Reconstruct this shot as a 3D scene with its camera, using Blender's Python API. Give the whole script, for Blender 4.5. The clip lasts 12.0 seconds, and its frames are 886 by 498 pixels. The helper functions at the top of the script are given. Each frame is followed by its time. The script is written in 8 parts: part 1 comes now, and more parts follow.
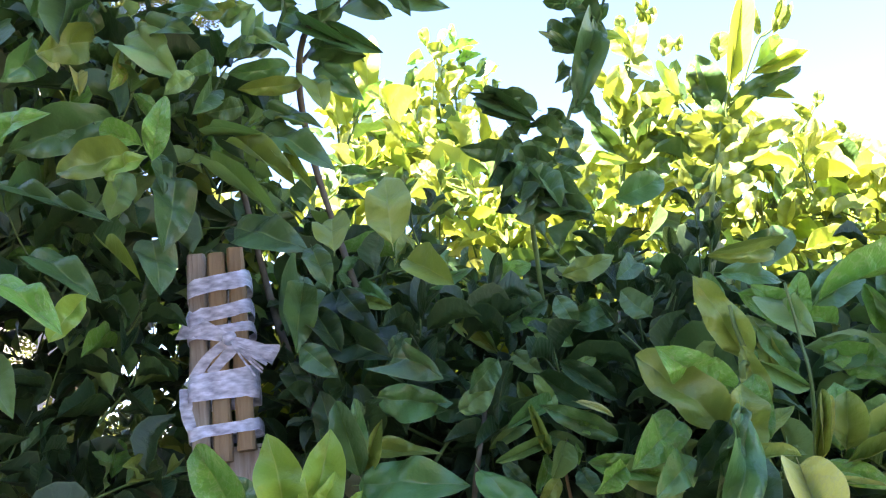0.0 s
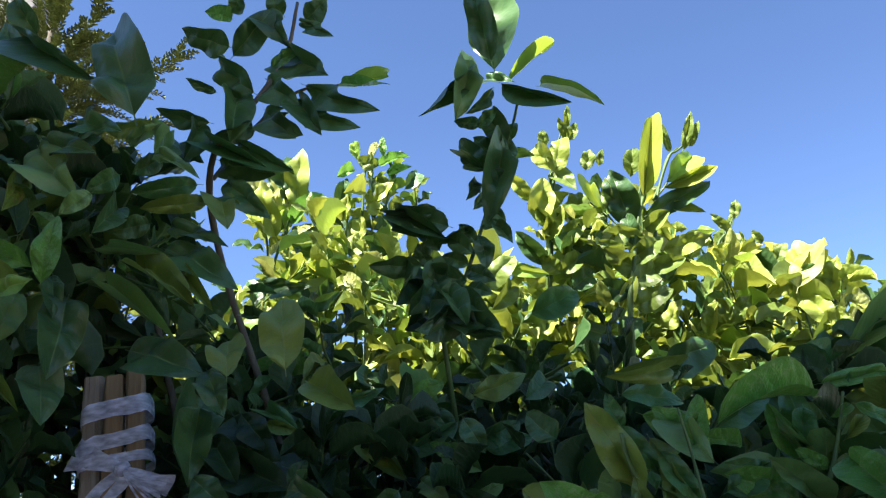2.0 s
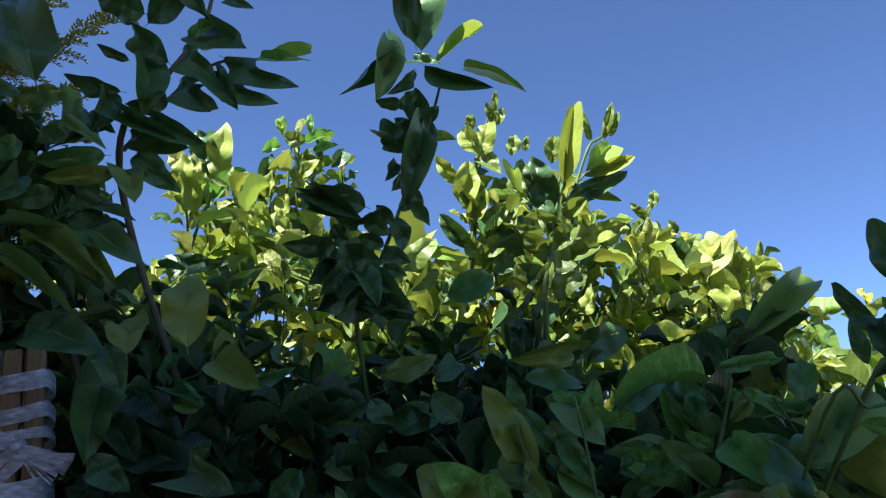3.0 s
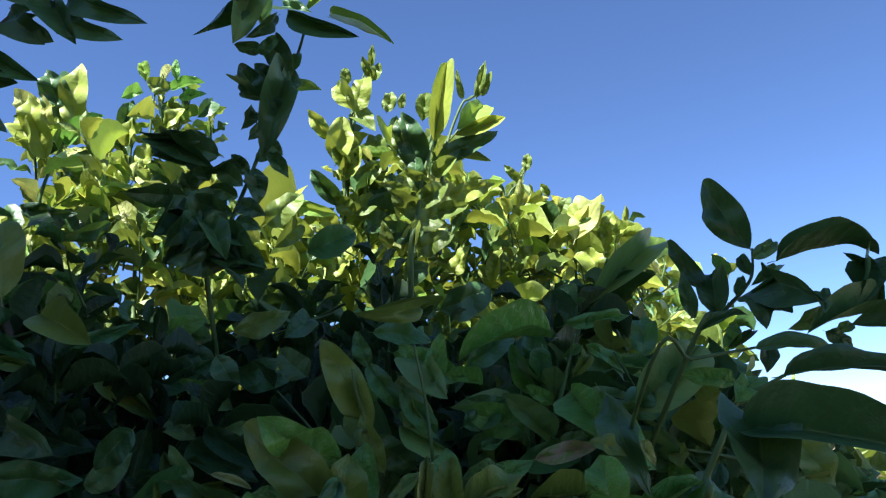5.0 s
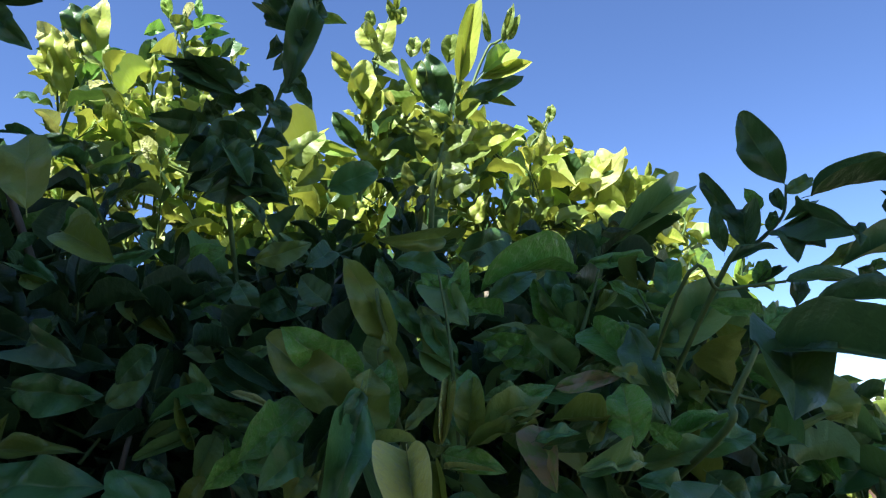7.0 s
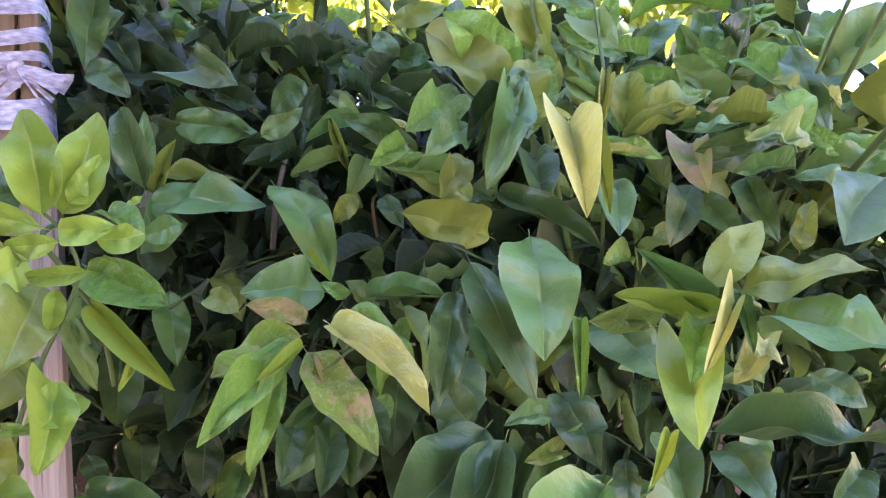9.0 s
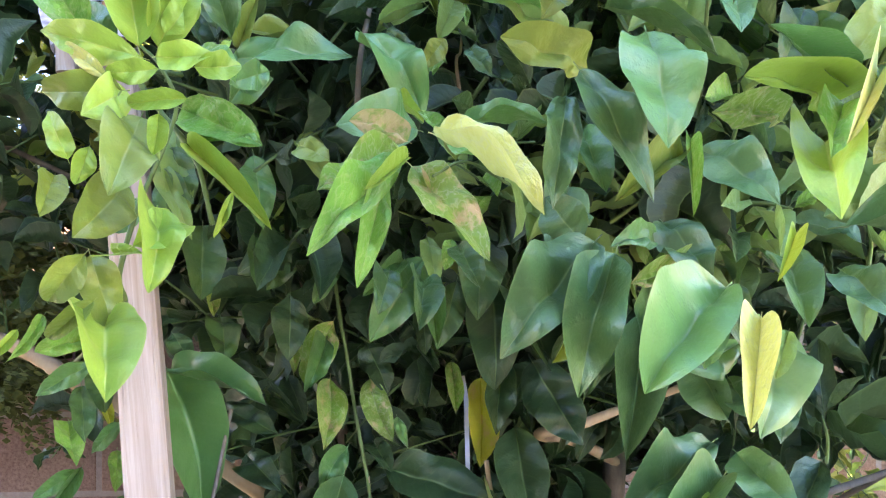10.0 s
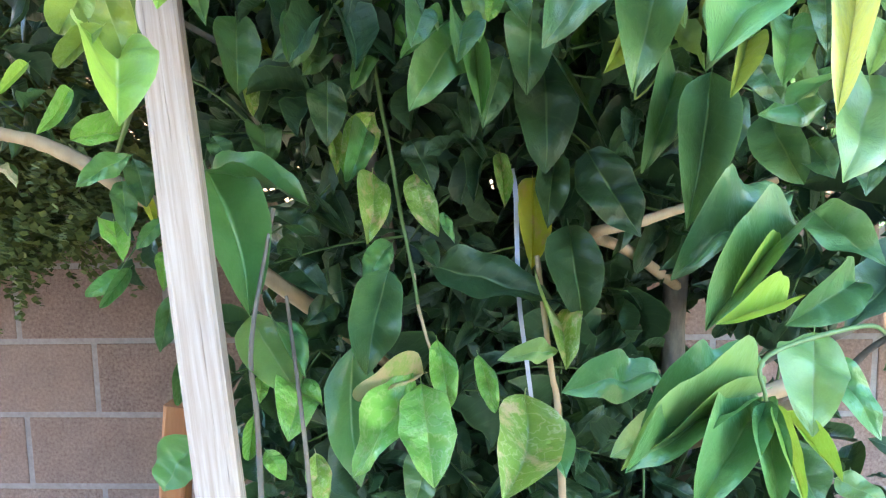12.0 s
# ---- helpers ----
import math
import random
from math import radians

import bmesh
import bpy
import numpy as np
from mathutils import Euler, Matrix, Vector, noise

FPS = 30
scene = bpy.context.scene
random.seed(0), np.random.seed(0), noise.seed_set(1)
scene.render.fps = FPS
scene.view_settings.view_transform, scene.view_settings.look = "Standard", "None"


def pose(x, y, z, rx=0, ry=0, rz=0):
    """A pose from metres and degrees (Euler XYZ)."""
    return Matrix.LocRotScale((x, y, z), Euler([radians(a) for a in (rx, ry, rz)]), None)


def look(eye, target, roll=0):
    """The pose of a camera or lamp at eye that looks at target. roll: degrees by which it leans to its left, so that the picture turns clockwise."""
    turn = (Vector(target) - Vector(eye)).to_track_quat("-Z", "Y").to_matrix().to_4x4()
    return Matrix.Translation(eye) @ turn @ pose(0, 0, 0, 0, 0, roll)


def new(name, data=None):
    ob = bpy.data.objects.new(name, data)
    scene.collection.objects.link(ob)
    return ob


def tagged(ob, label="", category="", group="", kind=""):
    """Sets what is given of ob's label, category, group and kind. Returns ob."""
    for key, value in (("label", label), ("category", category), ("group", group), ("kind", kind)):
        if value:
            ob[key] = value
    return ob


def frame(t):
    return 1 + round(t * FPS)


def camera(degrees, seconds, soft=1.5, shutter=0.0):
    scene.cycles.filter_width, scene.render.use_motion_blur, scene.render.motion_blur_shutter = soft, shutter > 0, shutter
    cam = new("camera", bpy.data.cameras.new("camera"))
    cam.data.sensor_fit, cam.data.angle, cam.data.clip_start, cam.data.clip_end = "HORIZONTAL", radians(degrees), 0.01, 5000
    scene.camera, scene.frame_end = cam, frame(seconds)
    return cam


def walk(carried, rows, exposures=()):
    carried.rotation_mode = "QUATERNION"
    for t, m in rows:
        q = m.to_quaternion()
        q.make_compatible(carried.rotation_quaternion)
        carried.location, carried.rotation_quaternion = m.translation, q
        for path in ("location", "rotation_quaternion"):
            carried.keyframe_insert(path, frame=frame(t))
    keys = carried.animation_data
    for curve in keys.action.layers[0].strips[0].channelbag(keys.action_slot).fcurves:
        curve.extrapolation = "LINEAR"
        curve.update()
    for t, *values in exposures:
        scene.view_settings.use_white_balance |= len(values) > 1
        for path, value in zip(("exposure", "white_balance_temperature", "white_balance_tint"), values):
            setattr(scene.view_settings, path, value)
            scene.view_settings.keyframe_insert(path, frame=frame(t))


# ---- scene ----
cam = camera(61.0, 12.0, 1.2)
PATH = [
    (0, (0.063, 0.044, 1.509), (-0.047, 1.988, 1.965), -2.0),
    (0.5, (0.085, 0.055, 1.517), (0.04, 1.993, 2.009), -1.6),
    (1, (0.097, 0.063, 1.521), (0.11, 1.982, 2.086), -2.2),
    (1.5, (0.116, 0.061, 1.527), (0.11, 1.945, 2.197), -3.1),
    (2, (0.122, 0.056, 1.529), (0.136, 1.927, 2.238), -3.6),
    (2.5, (0.137, 0.055, 1.532), (0.214, 1.936, 2.207), -3.7),
    (3, (0.148, 0.053, 1.529), (0.326, 1.936, 2.178), -3.6),
    (3.5, (0.16, 0.055, 1.531), (0.44, 1.941, 2.133), -4.2),
    (3.7, (0.168, 0.076, 1.524), (0.485, 1.958, 2.123), -4.6),
    (5.3, (0.192, 0.068, 1.52), (0.664, 1.94, 2.043), -4.4),
    (5.5, (0.193, 0.071, 1.519), (0.679, 1.942, 2.03), -4.1),
    (6, (0.203, 0.073, 1.516), (0.724, 1.941, 2.006), -3.8),
    (6.5, (0.188, 0.071, 1.506), (0.664, 1.947, 2.008), -3.4),
    (7, (0.183, 0.086, 1.491), (0.6, 1.988, 1.947), -2.5),
    (7.2, (0.179, 0.085, 1.484), (0.581, 2.001, 1.896), -2.2),
    (8.8, (0.143, 0.102, 1.378), (0.338, 2.086, 1.547), -0.0),
    (9, (0.138, 0.104, 1.361), (0.316, 2.09, 1.513), -0.1),
    (9.5, (0.116, 0.113, 1.32), (0.239, 2.108, 1.402), -0.4),
    (10, (0.097, 0.122, 1.269), (0.162, 2.12, 1.302), -0.4),
    (10.5, (0.094, 0.142, 1.237), (0.116, 2.14, 1.149), -0.9),
    (11, (0.089, 0.157, 1.211), (0.111, 2.144, 0.985), -1.0),
    (11.5, (0.088, 0.164, 1.197), (0.081, 2.145, 0.919), -1.2),
    (12, (0.113, 0.168, 1.155), (0.009, 2.15, 0.909), -1.1),
]
walk(
    cam,
    [(t, look(eye, target, roll)) for t, eye, target, roll in PATH],
    exposures=[
        (0, 4.0, 6850, 23), (0.5, 3.75, 6850, 23), (1.0, 3.35, 6950, 25), (1.3, 3.15, 6800, 22), (1.6, 2.85, 6700, 18), (2.1, 2.0, 6000, 14), (2.6, 1.6, 5750, 14),
        (3.5, 1.55, 5650, 14), (5.3, 1.7, 5650, 14), (7.0, 1.8, 5750, 16), (7.3, 1.9, 5800, 17), (8.8, 4.3, 6950, 50), (9.0, 4.65, 7000, 47), (9.5, 5.15, 7000, 40), (10.0, 5.35, 6850, 26), (10.5, 5.7, 6450, 14), (11.0, 5.75, 6250, 8), (12.0, 5.45, 6250, 9),
    ],
)

# ---- daylight: high sun from behind the viewer, stopped by an added unseen slab ----
SUN = Vector((-0.40, -0.36, 0.872)).normalized()
world = bpy.data.worlds.new("sky")
scene.world = world
world.use_nodes = True
wn = world.node_tree
sky = wn.nodes.new("ShaderNodeTexSky")
sky.sky_type, sky.sun_disc = "NISHITA", False
sky.sun_elevation = math.asin(SUN.z)
sky.sun_rotation = math.atan2(SUN.x, SUN.y)
sky.air_density, sky.dust_density, sky.ozone_density = 0.85, 0.0, 3.4
sky.altitude = 3200
wn.nodes["Background"].inputs["Strength"].default_value = 0.075
wn.links.new(sky.outputs["Color"], wn.nodes["Background"].inputs["Color"])
sun = bpy.data.lights.new("sun", "SUN")
sun.energy, sun.angle, sun.color = 5.0, radians(0.5), (1.0, 0.93, 0.80)
sun_lamp = new("sun", sun)
sun_lamp.rotation_mode = "QUATERNION"
sun_lamp.rotation_quaternion = SUN.to_track_quat("Z", "Y")


# ---- materials ----
def nodes_of(name):
    m = bpy.data.materials.new(name)
    m.use_nodes = True
    m.node_tree.nodes.clear()
    return m, m.node_tree.nodes, m.node_tree.links


def put(n, kind, links=None, **values):
    node = n.new(kind)
    for key, value in values.items():
        node.inputs[key.replace("_", " ")].default_value = value
    return node


def ramp(n, stops):
    node = n.new("ShaderNodeValToRGB")
    els = node.color_ramp.elements
    while len(els) < len(stops):
        els.new(0.5)
    for el, (at, col) in zip(els, stops):
        el.position, el.color = at, (*col, 1) if len(col) == 3 else col
    return node


def mixer(n, links, fac, a, b, blend="MIX"):
    node = n.new("ShaderNodeMix")
    node.data_type, node.blend_type = "RGBA", blend
    for sock, val in ((node.inputs[0], fac), (node.inputs[6], a), (node.inputs[7], b)):
        if isinstance(val, bpy.types.NodeSocket):
            links.new(val, sock)
        elif isinstance(val, tuple):
            sock.default_value = (*val, 1) if len(val) == 3 else val
        else:
            sock.default_value = val
    return node.outputs[2]


def calc(n, links, op, a, b=0.0, c=0.0):
    node = n.new("ShaderNodeMath")
    node.operation = op
    for sock, val in zip(node.inputs, (a, b, c)):
        if isinstance(val, bpy.types.NodeSocket):
            links.new(val, sock)
        else:
            sock.default_value = val
    return node.outputs[0]


def leaf_material(name, low, high, vein, through_col, island=False, gloss=0.36, coat=0.15, spec=0.5, through_part=0.30, blotch=0.0, blotch_col=(0.45, 0.34, 0.18), trails=0.0):
    """A waxy citrus leaf: pale midrib and side veins, mottling, optional dead patches and pale winding trails."""
    m, n, l = nodes_of(name)
    uv = n.new("ShaderNodeUVMap")
    uv.uv_map = "UVMap"
    sep = n.new("ShaderNodeSeparateXYZ")
    l.new(uv.outputs[0], sep.inputs[0])
    across = calc(n, l, "ABSOLUTE", calc(n, l, "MULTIPLY_ADD", sep.outputs[0], 2.0, -1.0))
    along = sep.outputs[1]
    rnd = n.new("ShaderNodeNewGeometry").outputs["Random Per Island"] if island else n.new("ShaderNodeObjectInfo").outputs["Random"]
    shift = n.new("ShaderNodeCombineXYZ")
    l.new(calc(n, l, "MULTIPLY", rnd, 37.0), shift.inputs[0])
    l.new(calc(n, l, "MULTIPLY", rnd, 91.0), shift.inputs[1])
    vec = n.new("ShaderNodeVectorMath")
    vec.operation = "MULTIPLY_ADD"
    vec.inputs[1].default_value = (1.0, 2.1, 1.0)
    l.new(uv.outputs[0], vec.inputs[0])
    l.new(shift.outputs[0], vec.inputs[2])
    base = ramp(n, [(0.0, tuple(0.78 * c for c in low)), (1.0, tuple(1.18 * c for c in high))])
    l.new(rnd, base.inputs[0])
    big = put(n, "ShaderNodeTexNoise", Scale=3.0, Detail=4.0, Roughness=0.6)
    l.new(vec.outputs[0], big.inputs["Vector"])
    fine = put(n, "ShaderNodeTexNoise", Scale=26.0, Detail=3.0)
    l.new(vec.outputs[0], fine.inputs["Vector"])
    col = mixer(n, l, calc(n, l, "MULTIPLY", big.outputs[0], 0.55), base.outputs[0], tuple(c * 1.9 for c in high))
    col = mixer(n, l, calc(n, l, "MULTIPLY", fine.outputs[0], 0.30), col, tuple(c * 0.6 for c in low))
    # small pale specks
    vor = put(n, "ShaderNodeTexVoronoi", Scale=9.0)
    l.new(vec.outputs[0], vor.inputs["Vector"])
    speck = calc(n, l, "MAXIMUM", calc(n, l, "MULTIPLY_ADD", vor.outputs["Distance"], -22.0, 1.0), 0.0)
    col = mixer(n, l, calc(n, l, "MULTIPLY", speck, calc(n, l, "MULTIPLY", rnd, 0.75)), col, (0.36, 0.36, 0.20))
    # midrib and side veins
    rib = calc(n, l, "SUBTRACT", 1.0, calc(n, l, "MULTIPLY", across, 18.0))
    rib = calc(n, l, "MAXIMUM", rib, 0.0)
    wav = calc(n, l, "SINE", calc(n, l, "MULTIPLY_ADD", big.outputs[0], 5.0, calc(n, l, "MULTIPLY", calc(n, l, "SUBTRACT", along, calc(n, l, "MULTIPLY", across, 0.16)), 48.0)))
    side = calc(n, l, "POWER", calc(n, l, "MAXIMUM", wav, 0.0), 14.0)
    lines = calc(n, l, "MAXIMUM", rib, calc(n, l, "MULTIPLY", side, 0.16))
    col = mixer(n, l, calc(n, l, "MULTIPLY", lines, 0.7), col, vein)
    # thin pale rim
    rim = calc(n, l, "MAXIMUM", calc(n, l, "MULTIPLY_ADD", across, 14.0, -13.0), 0.0)
    col = mixer(n, l, calc(n, l, "MULTIPLY", rim, 0.45), col, vein)
    if trails:
        warp = put(n, "ShaderNodeTexNoise", Scale=4.5, Detail=2.0)
        l.new(vec.outputs[0], warp.inputs["Vector"])
        band = calc(n, l, "ABSOLUTE", calc(n, l, "SUBTRACT", warp.outputs[0], 0.5))
        band = calc(n, l, "MAXIMUM", calc(n, l, "SUBTRACT", 1.0, calc(n, l, "MULTIPLY", band, 26.0)), 0.0)
        col = mixer(n, l, calc(n, l, "MULTIPLY", band, trails), col, (0.42, 0.45, 0.24))
    if blotch:
        spot = put(n, "ShaderNodeTexNoise", Scale=2.1, Detail=5.0, Roughness=0.65)
        l.new(vec.outputs[0], spot.inputs["Vector"])
        cut = ramp(n, [(0.58 - 0.16 * blotch, (0, 0, 0)), (0.68 - 0.16 * blotch, (1, 1, 1))])
        l.new(spot.outputs[0], cut.inputs[0])
        col = mixer(n, l, cut.outputs[0], col, blotch_col)
    p = put(n, "ShaderNodeBsdfPrincipled", Roughness=gloss)
    p.inputs["Specular IOR Level"].default_value = spec
    p.inputs["Coat Weight"].default_value = coat
    p.inputs["Coat Roughness"].default_value = 0.3
    l.new(col, p.inputs["Base Color"])
    rough = calc(n, l, "MULTIPLY_ADD", big.outputs[0], 0.25, gloss - 0.1)
    l.new(rough, p.inputs["Roughness"])
    bump = put(n, "ShaderNodeBump", Strength=0.8, Distance=0.0042 if trails else 0.0018)
    height = calc(n, l, "ADD", calc(n, l, "MULTIPLY", big.outputs[0], 1.6), calc(n, l, "MULTIPLY", lines, -0.22))
    height = calc(n, l, "ADD", height, calc(n, l, "MULTIPLY", wav, 0.10))
    l.new(height, bump.inputs["Height"])
    l.new(bump.outputs[0], p.inputs["Normal"])
    tr = n.new("ShaderNodeBsdfTranslucent")
    l.new(mixer(n, l, 0.7, col, through_col), tr.inputs["Color"])
    mixs = n.new("ShaderNodeMixShader")
    mixs.inputs[0].default_value = through_part
    l.new(p.outputs[0], mixs.inputs[1])
    l.new(tr.outputs[0], mixs.inputs[2])
    out = n.new("ShaderNodeOutputMaterial")
    l.new(mixs.outputs[0], out.inputs[0])
    return m


def leaf_set(island):
    tag = "_mass" if island else ""
    return {
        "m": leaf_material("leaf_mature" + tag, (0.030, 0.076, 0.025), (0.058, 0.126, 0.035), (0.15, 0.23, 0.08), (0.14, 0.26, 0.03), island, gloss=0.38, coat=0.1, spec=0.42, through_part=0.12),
        # interior shade put into the colour: darkened copy of the mature leaf
        "i": leaf_material("leaf_shade_dark" + tag, (0.012, 0.032, 0.012), (0.024, 0.054, 0.017), (0.11, 0.18, 0.06), (0.10, 0.20, 0.03), island, gloss=0.42, coat=0.05, spec=0.32, through_part=0.10),
        # greyish green, raised to stand in for stronger light on front leaves
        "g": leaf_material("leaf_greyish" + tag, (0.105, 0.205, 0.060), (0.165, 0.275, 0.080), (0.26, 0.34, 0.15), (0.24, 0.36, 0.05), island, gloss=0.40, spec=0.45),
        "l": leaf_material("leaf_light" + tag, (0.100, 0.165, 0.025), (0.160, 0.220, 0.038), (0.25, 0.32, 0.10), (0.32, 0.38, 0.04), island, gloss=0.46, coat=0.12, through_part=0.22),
        # sunlight put into the colour: brighter, yellower leaf copy for the lit crown
        "s": leaf_material("leaf_sunlit_yellow" + tag, (0.195, 0.270, 0.034), (0.290, 0.350, 0.055), (0.42, 0.46, 0.16), (0.46, 0.48, 0.05), island, gloss=0.46, coat=0.08, through_part=0.24),
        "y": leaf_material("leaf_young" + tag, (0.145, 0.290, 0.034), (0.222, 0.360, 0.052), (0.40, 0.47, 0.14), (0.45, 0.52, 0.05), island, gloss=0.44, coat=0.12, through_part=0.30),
        "e": leaf_material("leaf_fresh" + tag, (0.090, 0.245, 0.034), (0.135, 0.310, 0.046), (0.24, 0.36, 0.10), (0.22, 0.42, 0.05), island, gloss=0.34, trails=0.35),
        "v": leaf_material("leaf_green" + tag, (0.048, 0.140, 0.036), (0.082, 0.190, 0.050), (0.17, 0.27, 0.10), (0.16, 0.32, 0.04), island, gloss=0.34, coat=0.15, spec=0.5, through_part=0.16),
        "d": leaf_material("leaf_mined" + tag, (0.100, 0.210, 0.030), (0.160, 0.280, 0.040), (0.26, 0.36, 0.12), (0.30, 0.42, 0.05), island, trails=0.6, blotch=0.3),
        "p": leaf_material("leaf_pale" + tag, (0.360, 0.410, 0.095), (0.450, 0.470, 0.140), (0.52, 0.53, 0.26), (0.48, 0.49, 0.10), island, gloss=0.5, coat=0.0, trails=0.6),
        "b": leaf_material("leaf_scorched" + tag, (0.160, 0.250, 0.050), (0.220, 0.300, 0.070), (0.3, 0.36, 0.14), (0.32, 0.38, 0.08), island, gloss=0.5, coat=0.0, blotch=1.0),
        "o": leaf_material("leaf_yellowing" + tag, (0.330, 0.380, 0.030), (0.420, 0.420, 0.040), (0.45, 0.42, 0.10), (0.5, 0.5, 0.05), island, blotch=0.15),
    }


LEAF = leaf_set(False)
MASS = leaf_set(True)


def grain_material(name, a, b, scale, stretch=(1, 1, 1), rough=0.8, bump=0.004, spots=None):
    m, n, l = nodes_of(name)
    tc = n.new("ShaderNodeTexCoord")
    mp = n.new("ShaderNodeMapping")
    mp.inputs["Scale"].default_value = stretch
    l.new(tc.outputs["Object"], mp.inputs[0])
    n1 = put(n, "ShaderNodeTexNoise", Scale=scale, Detail=6.0, Roughness=0.65)
    n2 = put(n, "ShaderNodeTexNoise", Scale=scale * 0.13, Detail=3.0)
    l.new(mp.outputs[0], n1.inputs["Vector"])
    l.new(tc.outputs["Object"], n2.inputs["Vector"])
    r = ramp(n, [(0.30, a), (0.70, b)])
    l.new(n1.outputs[0], r.inputs[0])
    col = mixer(n, l, calc(n, l, "MULTIPLY", n2.outputs[0], 0.6), r.outputs[0], tuple(0.62 * x for x in a))
    if spots:
        col = mixer(n, l, 0.5, col, spots, "MULTIPLY")
    rnd = n.new("ShaderNodeObjectInfo").outputs["Random"]
    col = mixer(n, l, calc(n, l, "MULTIPLY", rnd, 0.35), col, tuple(0.7 * x for x in b))
    p = put(n, "ShaderNodeBsdfPrincipled", Roughness=rough)
    p.inputs["Specular IOR Level"].default_value = 0.25
    l.new(col, p.inputs["Base Color"])
    bp = put(n, "ShaderNodeBump", Strength=0.6, Distance=bump)
    l.new(n1.outputs[0], bp.inputs["Height"])
    l.new(bp.outputs[0], p.inputs["Normal"])
    out = n.new("ShaderNodeOutputMaterial")
    l.new(p.outputs[0], out.inputs[0])
    return m




def stake_material():
    """Sun-bleached sawn wood: long grain, dark drying cracks, a few knots."""
    m, n, l = nodes_of("bleached_stake")
    tc = n.new("ShaderNodeTexCoord")
    mp = n.new("ShaderNodeMapping")
    mp.inputs["Scale"].default_value = (240, 240, 7)
    l.new(tc.outputs["Object"], mp.inputs[0])
    g1 = put(n, "ShaderNodeTexNoise", Scale=1.0, Detail=6.0, Roughness=0.6, Distortion=0.4)
    l.new(mp.outputs[0], g1.inputs["Vector"])
    mp2 = n.new("ShaderNodeMapping")
    mp2.inputs["Scale"].default_value = (420, 420, 6)
    l.new(tc.outputs["Object"], mp2.inputs[0])
    g2 = put(n, "ShaderNodeTexNoise", Scale=1.0, Detail=3.0, Roughness=0.5)
    l.new(mp2.outputs[0], g2.inputs["Vector"])
    big = put(n, "ShaderNodeTexNoise", Scale=9.0, Detail=3.0)
    l.new(tc.outputs["Object"], big.inputs["Vector"])
    r = ramp(n, [(0.32, (0.29, 0.22, 0.15)), (0.52, (0.38, 0.31, 0.23)), (0.75, (0.49, 0.42, 0.325))])
    l.new(g1.outputs[0], r.inputs[0])
    crack = ramp(n, [(0.30, (1, 1, 1)), (0.36, (0, 0, 0))])
    l.new(g2.outputs[0], crack.inputs[0])
    col = mixer(n, l, calc(n, l, "MULTIPLY", crack.outputs[0], 0.45), r.outputs[0], (0.17, 0.12, 0.08))
    col = mixer(n, l, calc(n, l, "MULTIPLY", big.outputs[0], 0.35), col, (0.44, 0.34, 0.26))
    vor = put(n, "ShaderNodeTexVoronoi", Scale=7.0)
    mp3 = n.new("ShaderNodeMapping")
    mp3.inputs["Scale"].default_value = (1, 1, 0.55)
    l.new(tc.outputs["Object"], mp3.inputs[0])
    l.new(mp3.outputs[0], vor.inputs["Vector"])
    spot = ramp(n, [(0.05, (1, 1, 1)), (0.09, (0, 0, 0))])
    l.new(vor.outputs["Distance"], spot.inputs[0])
    col = mixer(n, l, calc(n, l, "MULTIPLY", spot.outputs[0], 0.8), col, (0.20, 0.13, 0.09))
    p = put(n, "ShaderNodeBsdfPrincipled", Roughness=0.8)
    p.inputs["Specular IOR Level"].default_value = 0.2
    l.new(col, p.inputs["Base Color"])
    bp = put(n, "ShaderNodeBump", Strength=0.7, Distance=0.002)
    l.new(calc(n, l, "SUBTRACT", g1.outputs[0], crack.outputs[0]), bp.inputs["Height"])
    l.new(bp.outputs[0], p.inputs["Normal"])
    out = n.new("ShaderNodeOutputMaterial")
    l.new(p.outputs[0], out.inputs[0])
    return m


STAKE = stake_material()
LATH = grain_material("raw_lath", (0.25, 0.155, 0.075), (0.48, 0.33, 0.18), 9.0, (14, 14, 0.7), 0.7, 0.003)
CEDAR = grain_material("cedar_post", (0.26, 0.10, 0.035), (0.42, 0.19, 0.07), 9.0, (14, 14, 0.7), 0.7, 0.003)
BARK = grain_material("citrus_bark", (0.10, 0.085, 0.06), (0.26, 0.23, 0.17), 60.0, (1, 1, 0.35), 0.85, 0.003)
PALEBARK = grain_material("tan_bark", (0.30, 0.21, 0.11), (0.48, 0.36, 0.20), 50.0, (1, 1, 0.4), 0.75, 0.002)
TWIG = grain_material("green_twig", (0.07, 0.13, 0.035), (0.13, 0.20, 0.06), 70.0, (1, 1, 0.4), 0.5, 0.001)
BLOCK = grain_material("brown_block", (0.13, 0.077, 0.054), (0.38, 0.258, 0.19), 120.0, (1, 1, 1), 0.92, 0.004)
MORTAR = grain_material("mortar", (0.24, 0.20, 0.17), (0.38, 0.33, 0.29), 70.0, (1, 1, 1), 0.95, 0.003)
SOIL = grain_material("soil", (0.11, 0.09, 0.068), (0.22, 0.18, 0.135), 14.0, (1, 1, 1), 0.95, 0.02)
# stucco greyed so its colour carries the shade on the neighbour's gable
STUCCO = grain_material("shaded_stucco", (0.22, 0.215, 0.205), (0.30, 0.295, 0.28), 60.0, (1, 1, 1), 0.92, 0.003)
CREAM = grain_material("cream_plaster", (0.46, 0.41, 0.34), (0.60, 0.55, 0.47), 50.0, (1, 1, 1), 0.92, 0.003)
